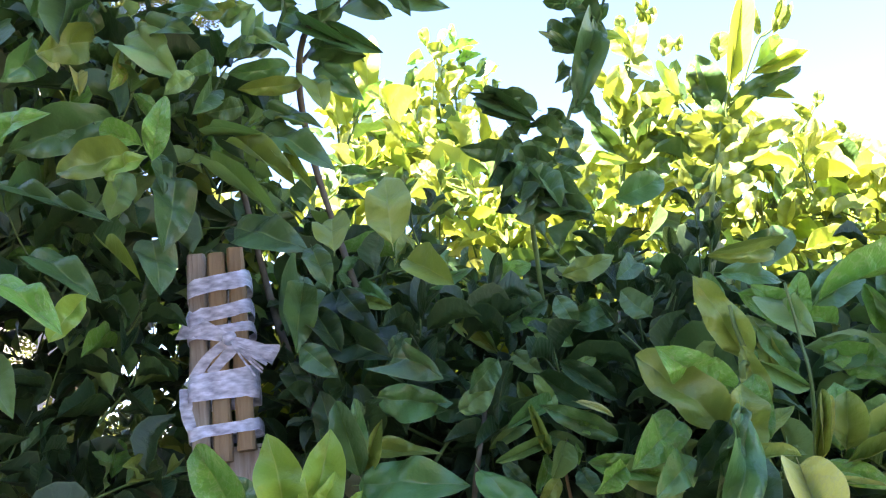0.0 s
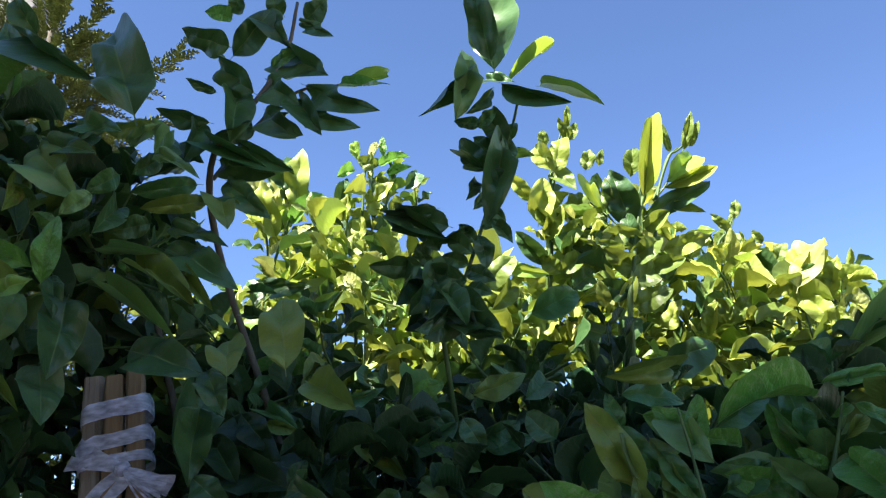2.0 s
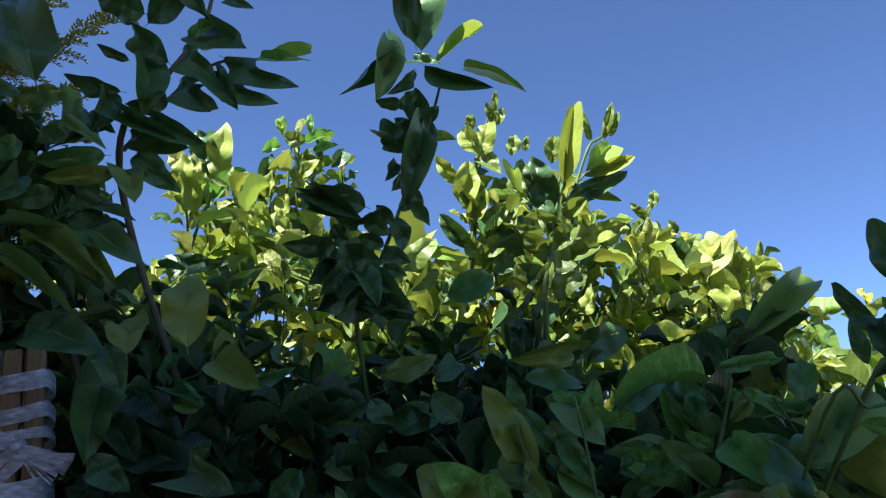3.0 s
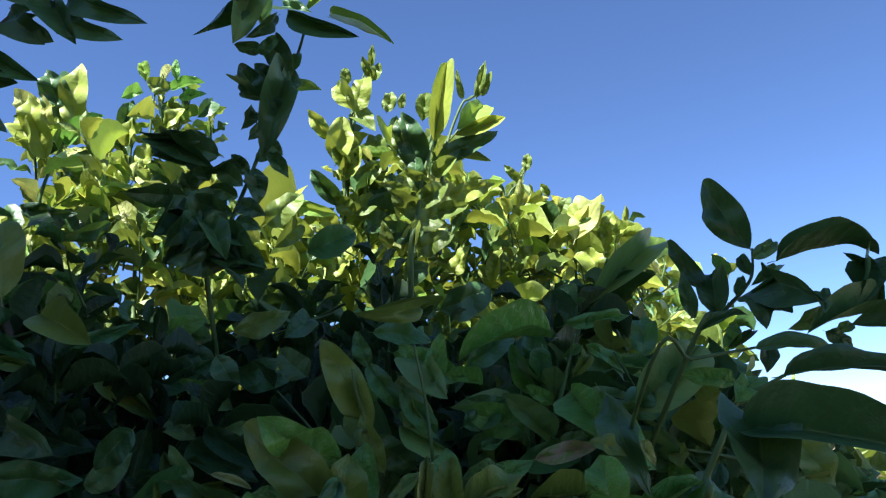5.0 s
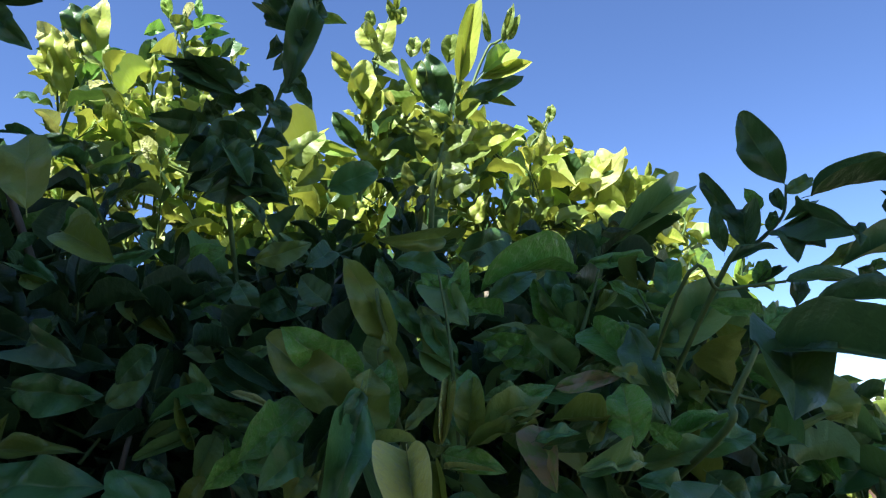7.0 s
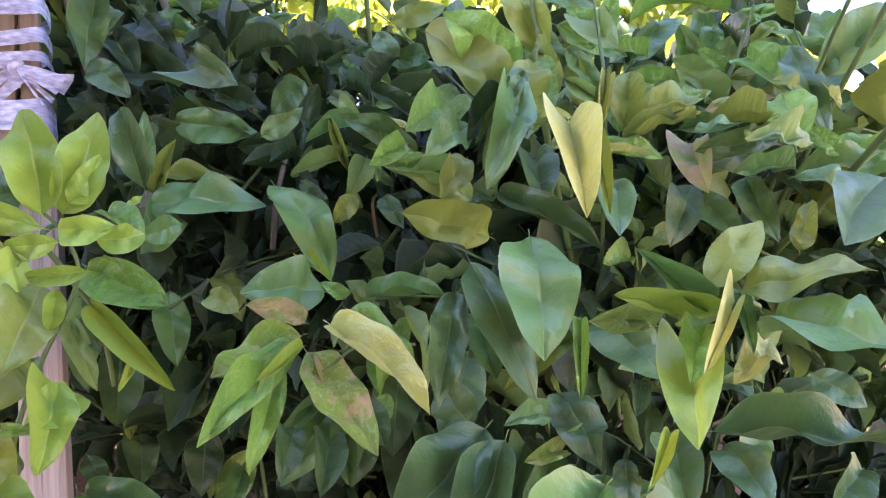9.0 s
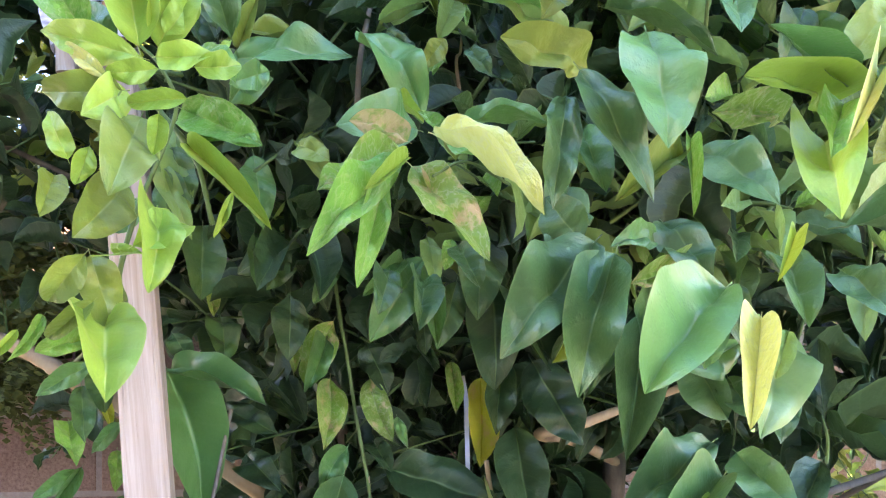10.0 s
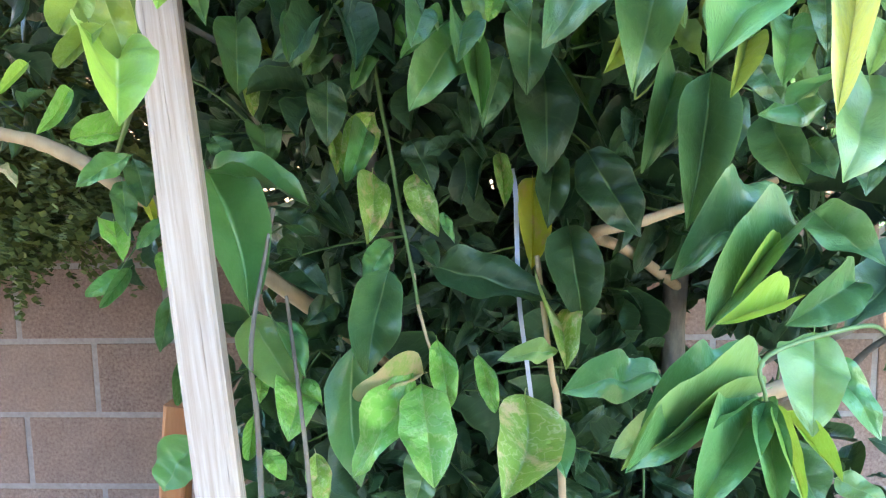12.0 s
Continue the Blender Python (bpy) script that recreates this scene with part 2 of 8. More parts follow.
CONIFER = grain_material("conifer_sprays", (0.06, 0.095, 0.024), (0.26, 0.28, 0.07), 40.0, (1, 1, 1), 0.7, 0.001)


def tape_material():
    m, n, l = nodes_of("stretch_tape")
    tc = n.new("ShaderNodeTexCoord")
    mp = n.new("ShaderNodeMapping")
    mp.inputs["Scale"].default_value = (1, 1, 2.5)
    l.new(tc.outputs["Object"], mp.inputs[0])
    nz = put(n, "ShaderNodeTexNoise", Scale=60.0, Detail=5.0)
    l.new(mp.outputs[0], nz.inputs["Vector"])
    r = ramp(n, [(0.3, (0.60, 0.60, 0.72)), (0.7, (0.84, 0.85, 0.93))])
    l.new(nz.outputs[0], r.inputs[0])
    p = put(n, "ShaderNodeBsdfPrincipled", Roughness=0.32)
    l.new(r.outputs[0], p.inputs["Base Color"])
    bp = put(n, "ShaderNodeBump", Strength=0.35, Distance=0.002)
    l.new(nz.outputs[0], bp.inputs["Height"])
    l.new(bp.outputs[0], p.inputs["Normal"])
    tr = n.new("ShaderNodeBsdfTransparent")
    mx = n.new("ShaderNodeMixShader")
    cl = ramp(n, [(0.30, (0.42, 0.42, 0.42)), (0.65, (0.90, 0.90, 0.90))])
    l.new(nz.outputs[0], cl.inputs[0])
    l.new(cl.outputs[0], mx.inputs[0])
    l.new(tr.outputs[0], mx.inputs[1])
    l.new(p.outputs[0], mx.inputs[2])
    out = n.new("ShaderNodeOutputMaterial")
    l.new(mx.outputs[0], out.inputs[0])
    return m


TAPE = tape_material()
STRIP = grain_material("grey_strip", (0.34, 0.36, 0.42), (0.48, 0.50, 0.56), 40.0, (1, 1, 1), 0.5, 0.0005)


# ---- helpers of this scene ----
def part(name, bm, material, parent=None, label=""):
    me = bpy.data.meshes.new(name)
    bm.to_mesh(me)
    bm.free()
    me.materials.append(material)
    ob = new(name, me)
    ob.parent = parent
    if label:
        ob["label"] = label
    return ob


def box(sx, sy, sz, bevel=0.0, at=(0, 0, 0)):
    bm = bmesh.new()
    bmesh.ops.create_cube(bm, size=1.0)
    bmesh.ops.scale(bm, vec=(sx, sy, sz), verts=bm.verts)
    bmesh.ops.translate(bm, vec=at, verts=bm.verts)
    if bevel:
        bmesh.ops.bevel(bm, geom=bm.edges[:], offset=bevel, segments=2, profile=0.6, affect="EDGES")
    return bm


def smooth_line(points, steps=6):
    """Catmull-Rom through the points."""
    pts = [Vector(p) for p in points]
    ext = [2 * pts[0] - pts[1], *pts, 2 * pts[-1] - pts[-2]]
    line = []
    for i in range(len(pts) - 1):
        a, b, c, d = ext[i:i + 4]
        for k in range(steps):
            u = k / steps
            line.append(0.5 * (2 * b + (c - a) * u + (2 * a - 5 * b + 4 * c - d) * u * u + (3 * b - a - 3 * c + d) * u ** 3))
    line.append(pts[-1])
    return line


def tube(points, r0, r1, sides=7, steps=6, bm=None, knobs=0.0):
    """A tapered stem along the points."""
    bm = bm or bmesh.new()
    line = smooth_line(points, steps)
    rings = []
    for i, p in enumerate(line):
        d = (line[min(i + 1, len(line) - 1)] - line[max(i - 1, 0)]).normalized()
        side = d.cross(Vector((0.3, 0.9, 0.2))).normalized()
        other = d.cross(side)
        r = r0 + (r1 - r0) * i / (len(line) - 1)
        r *= 1 + knobs * math.sin(i * 2.3 + p.x * 40)
        rings.append([bm.verts.new(p + r * (math.cos(a) * side + math.sin(a) * other)) for a in [2 * math.pi * k / sides for k in range(sides)]])
    for a, b in zip(rings, rings[1:]):
        for k in range(sides):
            f = bm.faces.new((a[k], a[(k + 1) % sides], b[(k + 1) % sides], b[k]))
            f.smooth = True
    for ring in (rings[0], rings[-1]):
        bm.faces.new(ring)
    return bm


# shapes of a leaf: fold of the halves, bend along its length, waviness, twist, rolled rim
SHAPES = [
    (0.42, 44, 0.16, 15, 0.12), (0.64, 40, 0.13, -18, 0.10), (0.56, 98, 0.15, 18, 0.18), (0.36, 56, 0.32, -28, 0.25),
    (0.45, -25, 0.08, 12, 0.0), (0.80, 60, 0.12, 45, 0.3), (0.50, 85, 0.36, 30, 0.5),
    (0.45, 54, 0.26, 20, 0.14), (0.85, 40, 0.16, 18, 0.10), (0.40, 60, 0.07, 5, 0.05),
]


# half-width of a citrus blade from its base to its drawn-out tip
OUTLINE_S = [0.0, 0.04, 0.10, 0.18, 0.28, 0.38, 0.50, 0.62, 0.74, 0.84, 0.92, 0.97, 1.0]
OUTLINE_W = [0.02, 0.27, 0.54, 0.79, 0.95, 1.0, 0.975, 0.88, 0.71, 0.50, 0.26, 0.10, 0.01]


def leaf_arrays(shape, seed, ns, nu):
    """Unit leaf: base at the origin, tip at (0, 1, 0), face to +z, width 1 at most; with its stalk."""
    fold, bend, wave, twist, roll = SHAPES[shape]
    rg = random.Random(seed * 31 + shape)
    ph, ph2 = rg.uniform(0, 6), rg.uniform(0, 6)
    widest = rg.uniform(0.88, 1.18)
    fold, bend, wave, twist = min(fold * rg.uniform(0.85, 1.75), max(1.1, fold)), bend * rg.uniform(0.35, 1.1), wave * rg.uniform(0.7, 1.5), twist * rg.uniform(0.4, 1.8)
    if shape == 9:
        bend = rg.uniform(55, 72)
    sickle = rg.uniform(-0.2, 0.2) if shape < 7 else rg.uniform(-0.07, 0.07)
    verts, uvs, faces = [], [], []
    cols = (-1, -0.72, -0.40, -0.09, 0, 0.09, 0.40, 0.72, 1) if nu == 8 else (-1, -0.5, 0, 0.5, 1)
    y, z, ang = 0.0, 0.0, math.radians(bend) * 0.5
    for i in range(ns + 1):
        s = i / ns
        w = float(np.interp(s ** widest, OUTLINE_S, OUTLINE_W))
        w *= 1 + 0.16 * noise.noise(Vector((s * 4.2 + seed * 5.3, shape * 1.9, 1.5)))
        if i in (0, ns):
            w = 0.02
        tw = math.radians(twist) * (s - 0.3)
        for k in range(nu + 1):
            u = cols[k]
            x = 0.5 * u * w
            h = fold * abs(x) * (1 - 0.5 * abs(u) * (1 if fold < 0.6 else 0.2))
            h += wave * w * (0.6 * abs(u) * math.sin(9 * s + ph + (1.7 if u > 0 else 0)) + 0.35 * math.sin(15 * s + ph2 + 2 * u)) * 0.5
            h += 0.055 * w * noise.noise(Vector((u * 1.3 + seed * 7.1, s * 3.1 + shape * 3.7, 0.5)))
            if roll:
                h += roll * w * 0.5 * max(abs(u) - 0.45, 0) * (1 if u > 0 else -0.7) * 2
                x *= 1 - 0.55 * roll * max(abs(u) - 0.4, 0)
            x += sickle * math.sin(math.pi * s)
            xx, hh = x * math.cos(tw) - h * math.sin(tw), x * math.sin(tw) + h * math.cos(tw)
            verts.append((xx, y - hh * math.sin(ang), z + hh * math.cos(ang)))
            uvs.append((0.5 + 0.5 * u, s))
        y += math.cos(ang) / ns
        z += math.sin(ang) / ns
        ang -= math.radians(bend) / ns * (1.4 if s > 0.6 else 0.8)
    m = nu + 1
    for i in range(ns):
        for k in range(nu):
            faces.append((i * m + k, i * m + k + 1, (i + 1) * m + k + 1, (i + 1) * m + k))
    v = np.array(verts)
    mid = nu // 2
    v -= v[mid]
    tip = v[ns * m + mid].copy()
    a = math.atan2(tip[2], tip[1])
    c, s_ = math.cos(a), math.sin(a)
    v = np.stack([v[:, 0], c * v[:, 1] + s_ * v[:, 2], -s_ * v[:, 1] + c * v[:, 2]], 1)
    v[:, 1:] /= math.hypot(tip[1], tip[2])
    # stalk
    first = len(v)
    st = []
    for yy, zz, r in ((0.02, 0.0, 0.012), (-0.04, -0.008, 0.010), (-0.085, -0.03, 0.013)):
        st += [(r, yy, zz), (0, yy, zz + r * 0.8), (-r, yy, zz)]
    v = np.vstack([v, np.array(st)])
    uvs += [(0.5, 0.0)] * 9
    for i in range(2):
        for k in range(3):
            faces.append((first + i * 3 + k, first + i * 3 + (k + 1) % 3, first + i * 3 + 3 + (k + 1) % 3, first + i * 3 + 3 + k))
    return v, np.array(uvs), np.array(faces)


def mesh_from(name, v, uv, f, material):
    me = bpy.data.meshes.new(name)
    me.vertices.add(len(v))
    me.vertices.foreach_set("co", v.astype(np.float32).ravel())
    me.loops.add(f.size)
    me.loops.foreach_set("vertex_index", f.astype(np.int32).ravel())
    me.polygons.add(len(f))
    me.polygons.foreach_set("loop_start", np.arange(0, f.size, 4, dtype=np.int32))
    layer = me.uv_layers.new(name="UVMap")
    layer.data.foreach_set("uv", uv[f.ravel()].astype(np.float32).ravel())
    me.materials.append(material)
    me.update()
    me.validate()
    me.shade_smooth()
    return me


FINE = {}


def fine_mesh(kind, shape, seed):
    key = (kind, shape, seed)
    if key not in FINE:
        FINE[key] = mesh_from("leaf", *leaf_arrays(shape, seed, 18, 8), LEAF[kind])
    return FINE[key]


COARSE = [[leaf_arrays(sh, sd, 8, 4) for sd in range(4)] for sh in range(10)]
LABELS = {"y": "bright yellow-green young citrus leaf", "p": "pale citrus leaf with whitish trails", "b": "citrus leaf with tan scorched patches", "o": "yellowing citrus leaf", "d": "crinkled citrus leaf with leaf-miner trails"}
seq = random.Random(11)


def leaf_matrix(base, tip, normal, width):
    b, t, n = Vector(base), Vector(tip), Vector(normal)
    y = t - b
    length = y.length
    y.normalize()
    z = (n - y * n.dot(y)).normalized()
    x = y.cross(z)
    return Matrix(((x.x * width, y.x * length, z.x * length, b.x), (x.y * width, y.y * length, z.y * length, b.y), (x.z * width, y.z * length, z.z * length, b.z), (0, 0, 0, 1)))


tree = None


def leaf(kind, shape, base, tip, normal, width):
    """One leaf of the current tree, as an object of its own."""
    ob = new("leaf", fine_mesh(kind, shape, seq.randrange(6)))
    ob.parent = tree
    ob.matrix_basis = tree.matrix_basis.inverted() @ leaf_matrix(base, tip, normal, width)
    if kind in LABELS:
        ob["label"] = LABELS[kind]
    return ob


class Mass:
    """Leaves joined by material, and their twigs."""

    def __init__(self):
        self.v, self.uv, self.f, self.count = {}, {}, {}, {}
        self.stems = bmesh.new()

    def add(self, kind, shape, base, tip, normal, width):
        v, uv, f = COARSE[shape][seq.randrange(4)]
        m = np.array(leaf_matrix(base, tip, normal, width))
        w = v @ m[:3, :3].T + m[:3, 3]
        c = self.count.get(kind, 0)
        self.v.setdefault(kind, []).append(w)
        self.uv.setdefault(kind, []).append(uv)
        self.f.setdefault(kind, []).append(f + c)
        self.count[kind] = c + len(v)

    def finish(self, parent, name="foliage"):
        for kind in self.v:
            me = mesh_from(name, np.vstack(self.v[kind]), np.vstack(self.uv[kind]), np.vstack(self.f[kind]), MASS[kind])
            ob = new(name, me)
            ob.parent = parent
            ob.matrix_parent_inverse = parent.matrix_basis.inverted()
            tagged(ob, kind="stuff")
        if len(self.stems.verts):
            ob = part("twig", self.stems, TWIG, parent)
            ob.matrix_parent_inverse = parent.matrix_basis.inverted()
            tagged(ob, kind="stuff")


def thing(name, label, category, at=(0, 0, 0), group=""):
    ob = new(name)
    ob.matrix_basis = Matrix.Translation(at)
    ob.empty_display_size = 0.05
    return tagged(ob, label, category, group)


def under(ob, parent):
    ob.parent = parent
    ob.matrix_parent_inverse = parent.matrix_basis.inverted()
    return ob


def pick(rg, mix):
    x = rg.random() * sum(w for _, w in mix)
    for k, w in mix:
        x -= w
        if x <= 0:
            return k
    return mix[-1][0]


# mixes chosen by light: 'i' darkens shaded parts, 's' brightens sunlit ones
DIM_MIX = [("i", 3.5), ("m", 3.5), ("g", 1.4), ("l", 0.5), ("e", 0.4)]
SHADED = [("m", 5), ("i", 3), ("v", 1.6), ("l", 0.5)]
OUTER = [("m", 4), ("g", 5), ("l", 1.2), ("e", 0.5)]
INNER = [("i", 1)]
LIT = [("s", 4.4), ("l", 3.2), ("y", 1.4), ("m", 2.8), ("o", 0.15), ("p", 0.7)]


def shoot(rg, add, stems, start, end, count, size, mix, droop=0.35, spread=1.0, r=0.0022):
    """A twig with leaves set spirally along it, the last ones bunched and smaller at its tip."""
    a, b = Vector(start), Vector(end)
    axis = (b - a).normalized()
    mid = (a + b) / 2 + Vector((rg.uniform(-1, 1), rg.uniform(-1, 1), rg.uniform(-0.4, 0.6))) * (b - a).length * 0.10
    line = smooth_line([a, mid, b], 4)
    tube([a, mid, b], r, r * 0.45, 4, 3, stems)
    side = axis.cross(Vector((0.2, 0.3, 1))).normalized()
    other = axis.cross(side)
    turn = rg.uniform(0, 6)
    for i in range(count):
        f = 0.12 + 0.88 * i / max(count - 1, 1)
        x = f * (len(line) - 1)
        k = min(int(x), len(line) - 2)
        p = line[k].lerp(line[k + 1], x - k)
        turn += 2.4 + rg.uniform(-0.35, 0.35)
        out = math.cos(turn) * side + math.sin(turn) * other
        rise = 0.25 + 0.9 * f * f
        d = (out * spread + axis * rise + Vector((0, 0, -droop * (1.2 - f)))).normalized()
        long = size * rg.uniform(0.75, 1.2) * (1 - 0.45 * f ** 4)
        base = p + d * long * 0.13
        n = (axis * 0.8 + Vector((0, 0, 0.8)) + Vector((rg.uniform(-0.4, 0.4), rg.uniform(-0.4, 0.4), 0))).normalized()
        if abs(n.dot(d)) > 0.95:
            n = out
        sh = pick(rg, [(0, 4), (1, 4), (2, 2), (3, 3), (4, 1.5), (5, 0.6), (6, 0.6), (7, 2), (8, 2)])
        add(pick(rg, mix), sh, base, base + d * long, n, long * rg.uniform(0.30, 0.46))


# ---- ground, block wall, unseen light-blocking walls added behind the viewer ----
gm = bmesh.new()
g_steps = [-400, -60, -12, -4, -2.5] + [x * 0.25 for x in range(-8, 17)] + [5, 8, 20, 80, 500]
grid = [[gm.verts.new((x, y, 0.02 * noise.noise(Vector((x * 2.1, y * 2.1, 0))) if abs(x) < 4 and -2 < y < 4 else 0)) for x in g_steps] for y in g_steps]
for ra, rb in zip(grid, grid[1:]):
    for k in range(len(ra) - 1):
        gm.faces.new((ra[k], ra[k + 1], rb[k + 1], rb[k]))
tagged(part("ground", gm, SOIL), "bare dry sandy soil under the citrus", "ground", kind="structure")

WALL_Y, COURSE, BLOCK_W = 2.08, 0.203, 0.406
wall = part("wall_garden", box(9.0, 0.15, 1.345, 0, (0.4, WALL_Y + 0.075, 0.675)), MORTAR)
tagged(wall, "garden wall of brown concrete blocks with pale mortar", "wall", kind="structure")
part("coping", box(9.02, 0.22, 0.10, 0.008, (0.4, WALL_Y + 0.09, 1.345)), BLOCK, wall, "flat brown capping course")

# unseen wall, added only to stop the sun with the slab above
house = part("wall_house", box(4.2, 0.2, 10.3, 0, (-3.75, 0, 5.15)), CREAM)
E_DIR = Vector((0.8, -0.35, 0)).normalized()
SHADE_EDGE_P = Vector((0.0, -3.75, 10.0))
house.matrix_basis = Matrix.Translation((-0.2, -4.0, 0)) @ Matrix.Rotation(math.atan2(E_DIR.y, E_DIR.x), 4, "Z")
tagged(house, "unseen cream wall added to carry the shade-casting slab", "wall", kind="structure")
# added unseen wall: cuts low skylight, its cream face bounces some back
rear = part("wall_rear", box(7.1, 0.12, 3.0, 0.01, (-2.95, -1.6, 1.5)), CREAM)
tagged(rear, "unseen plain cream wall added behind the viewer to cut low skylight", "wall", kind="structure")
# added slab whose edge parts the sunlit crown from the shade
eave = part("roof_eave", box(4.5, 0.8, 0.14, 0.01, (-3.75, 0, 0)), STUCCO)
eave.matrix_basis = Matrix.Translation(SHADE_EDGE_P - Vector((0.35, 0.8, 0)).normalized() * 0.4) @ Matrix.Rotation(math.atan2(E_DIR.y, E_DIR.x), 4, "Z")
tagged(eave, "unseen pale slab added to cast the edge of the shade", "eave", kind="structure")


# ---- stakes ----
def stake_mesh(length, w, d, seed, chamfer=0.004):
    """Sawn stake along +z, slightly bowed, edges worn."""
    rg = random.Random(seed)
    bm = bmesh.new()
    rings = []
    n = 14
    c = chamfer
    prof = [(-w / 2 + c, -d / 2), (w / 2 - c, -d / 2), (w / 2, -d / 2 + c), (w / 2, d / 2 - c), (w / 2 - c, d / 2), (-w / 2 + c, d / 2), (-w / 2, d / 2 - c), (-w / 2, -d / 2 + c)]
    for i in range(n + 1):
        z = length * i / n
        ox, oy = 0.004 * math.sin(z * 2.1 + seed), 0.003 * math.sin(z * 3.3 + seed)
        rings.append([bm.verts.new((x + ox + rg.uniform(-1, 1) * 0.0007, y + oy + rg.uniform(-1, 1) * 0.0007, z)) for x, y in prof])
    for a, b in zip(rings, rings[1:]):
        for k in range(8):
            bm.faces.new((a[k], a[(k + 1) % 8], b[(k + 1) % 8], b[k]))
    bm.faces.new(rings[0][::-1])
    bm.faces.new(rings[-1])
    return bm


def axis_pose(base, top):
    """Local z along the stake, local x as near the world's x as can be."""
    z = (Vector(top) - Vector(base)).normalized()
    x = (Vector((1, 0, 0)) - z * z.x).normalized()
    y = z.cross(x)
    return Matrix.Translation(base) @ Matrix((x, y, z)).transposed().to_4x4()


BOW = Vector((-0.25, 0.95, 1.62))
AXIS_LOW, AXIS_TOP = Vector((-0.171, 0.897, 1.017)), Vector((-0.252, 0.985, 1.62))
lean = (AXIS_TOP - AXIS_LOW).normalized()
foot = AXIS_LOW - lean * (AXIS_LOW.z / lean.z)
stake = thing("garden_stake", "weathered pale wooden stake leaning, lengthened by lashed laths", "stake", foot)
POSE = axis_pose(foot, foot + lean) @ Matrix.Rotation(radians(10), 4, "Z")
TO = stake.matrix_basis.inverted()
long_leg = part("pole", stake_mesh(1.52, 0.043, 0.038, 3), STAKE, stake, "pale weathered square pole")
long_leg.matrix_basis = TO @ POSE
ZB = (AXIS_TOP - foot).length
for dx, dy, w, z0, z1, sd in ((-0.046, -0.010, 0.022, ZB - 0.145, ZB + 0.120, 5), (-0.022, -0.030, 0.021, ZB - 0.15, ZB + 0.112, 6), (0.000, -0.032, 0.020, ZB - 0.14, ZB + 0.116, 8)):
    ob = part("lath", stake_mesh(z1 - z0, w, 0.018, sd, 0.003), STAKE if sd == 5 else LATH, stake, "raw pine lath")
    ob.matrix_basis = TO @ POSE @ Matrix.Translation((dx, dy, z0))


def tape_turn(z, tilt, half, rx, ry, seed):
    """One flat turn of tape round the bundle."""
    rg = random.Random(seed)
    bm = bmesh.new()
    prev = None
    first = None
    for k in range(29):
        a = 2 * math.pi * k / 28
        ca, sa = math.cos(a), math.sin(a)
        x = rx * math.copysign(abs(ca) ** 0.45, ca)
        y = ry * math.copysign(abs(sa) ** 0.45, sa)
        zz = z + tilt * ca + rg.uniform(-1, 1) * 0.0006
        h = half * (1 + rg.uniform(-0.08, 0.08))
        row = [bm.verts.new((x * g, y * g, zz + q * h)) for q, g in ((-1, 1.0), (-0.3, 1.012), (0.4, 1.010), (1, 1.0))]
        if prev:
            for i in range(3):
                f = bm.faces.new((prev[i], row[i], row[i + 1], prev[i + 1]))
                f.smooth = True
        prev = row
    return bm


for i, (dz, tilt, half) in enumerate(((0.068, 0.007, 0.011), (0.029, 0.009, 0.009), (0.006, 0.004, 0.006), (-0.056, 0.004, 0.011), (-0.068, -0.002, 0.011), (-0.114, 0.003, 0.007))):
    ob = part("tape", tape_turn(0, tilt, half, 0.039 + 0.0006 * i, 0.031 + 0.0006 * i, i), TAPE, stake, "shiny whitish stretch tape")
    ob.matrix_basis = TO @ POSE @ Matrix.Translation((-0.020, -0.012, ZB + dz))


def tape_tail(points, w0, w1, seed, crease=0.0012):
    bm = bmesh.new()
    line = smooth_line(points, 5)
    rg = random.Random(seed)
    prev = None
    for i, p in enumerate(line):
        f = i / (len(line) - 1)
        w = w0 + (w1 - w0) * f
        d = (line[min(i + 1, len(line) - 1)] - line[max(i - 1, 0)]).normalized()
        s = d.cross(Vector((0, -1, 0.2))).normalized()
        row = [bm.verts.new(p + s * w * q + Vector((0, rg.uniform(-1, 1) * crease, 0))) for q in (-1, -0.5, 0, 0.5, 1)]
        if prev:
            for k in range(4):
                fc = bm.faces.new((prev[k], row[k], row[k + 1], prev[k + 1]))
                fc.smooth = True
        prev = row
    return bm


front = BOW + Vector((0.0, -0.013, 0.0))
tails = [
    ("strap", [(-0.064, 0.010, 0.020), (-0.034, -0.002, 0.012), (0, 0, 0)], 0.020, 0.005),
    ("strap", [(0, 0, 0), (-0.028, -0.001, -0.026), (-0.050, 0.006, -0.058)], 0.005, 0.009),
    ("strap", [(0.012, 0.004, -0.002), (0.0, -0.002, -0.018), (-0.022, -0.002, -0.042)], 0.009, 0.006),
    ("strap", [(-0.052, 0.004, -0.058), (-0.050, 0.001, -0.085), (-0.040, 0.0, -0.112)], 0.009, 0.006),
    ("tail", [(0, -0.002, 0), (0.028, -0.012, -0.010), (0.062, -0.016, -0.026)], 0.003, 0.010),
]
for k in range(9):
    f = k / 8
    tails.append(("frayed_end", [(0, -0.003, 0), (0.028 - 0.010 * f, -0.012 - 0.004 * (k % 3), -0.010 - 0.010 * f), (0.066 - 0.026 * f + 0.004 * (k % 2), -0.014 - 0.005 * (k % 3), -0.014 - 0.034 * f)], 0.0012, 0.0026 - 0.0014 * f))
for i, (nm, pts, w0, w1) in enumerate(tails):
    ob = part(nm, tape_tail([Vector(p) + front for p in pts], w0, w1, i), TAPE, stake, "frayed loose end of tape" if nm != "strap" else "crossed whitish tape strap")
    ob.matrix_parent_inverse = TO
km = bmesh.new()
bmesh.ops.create_icosphere(km, subdivisions=2, radius=0.009)
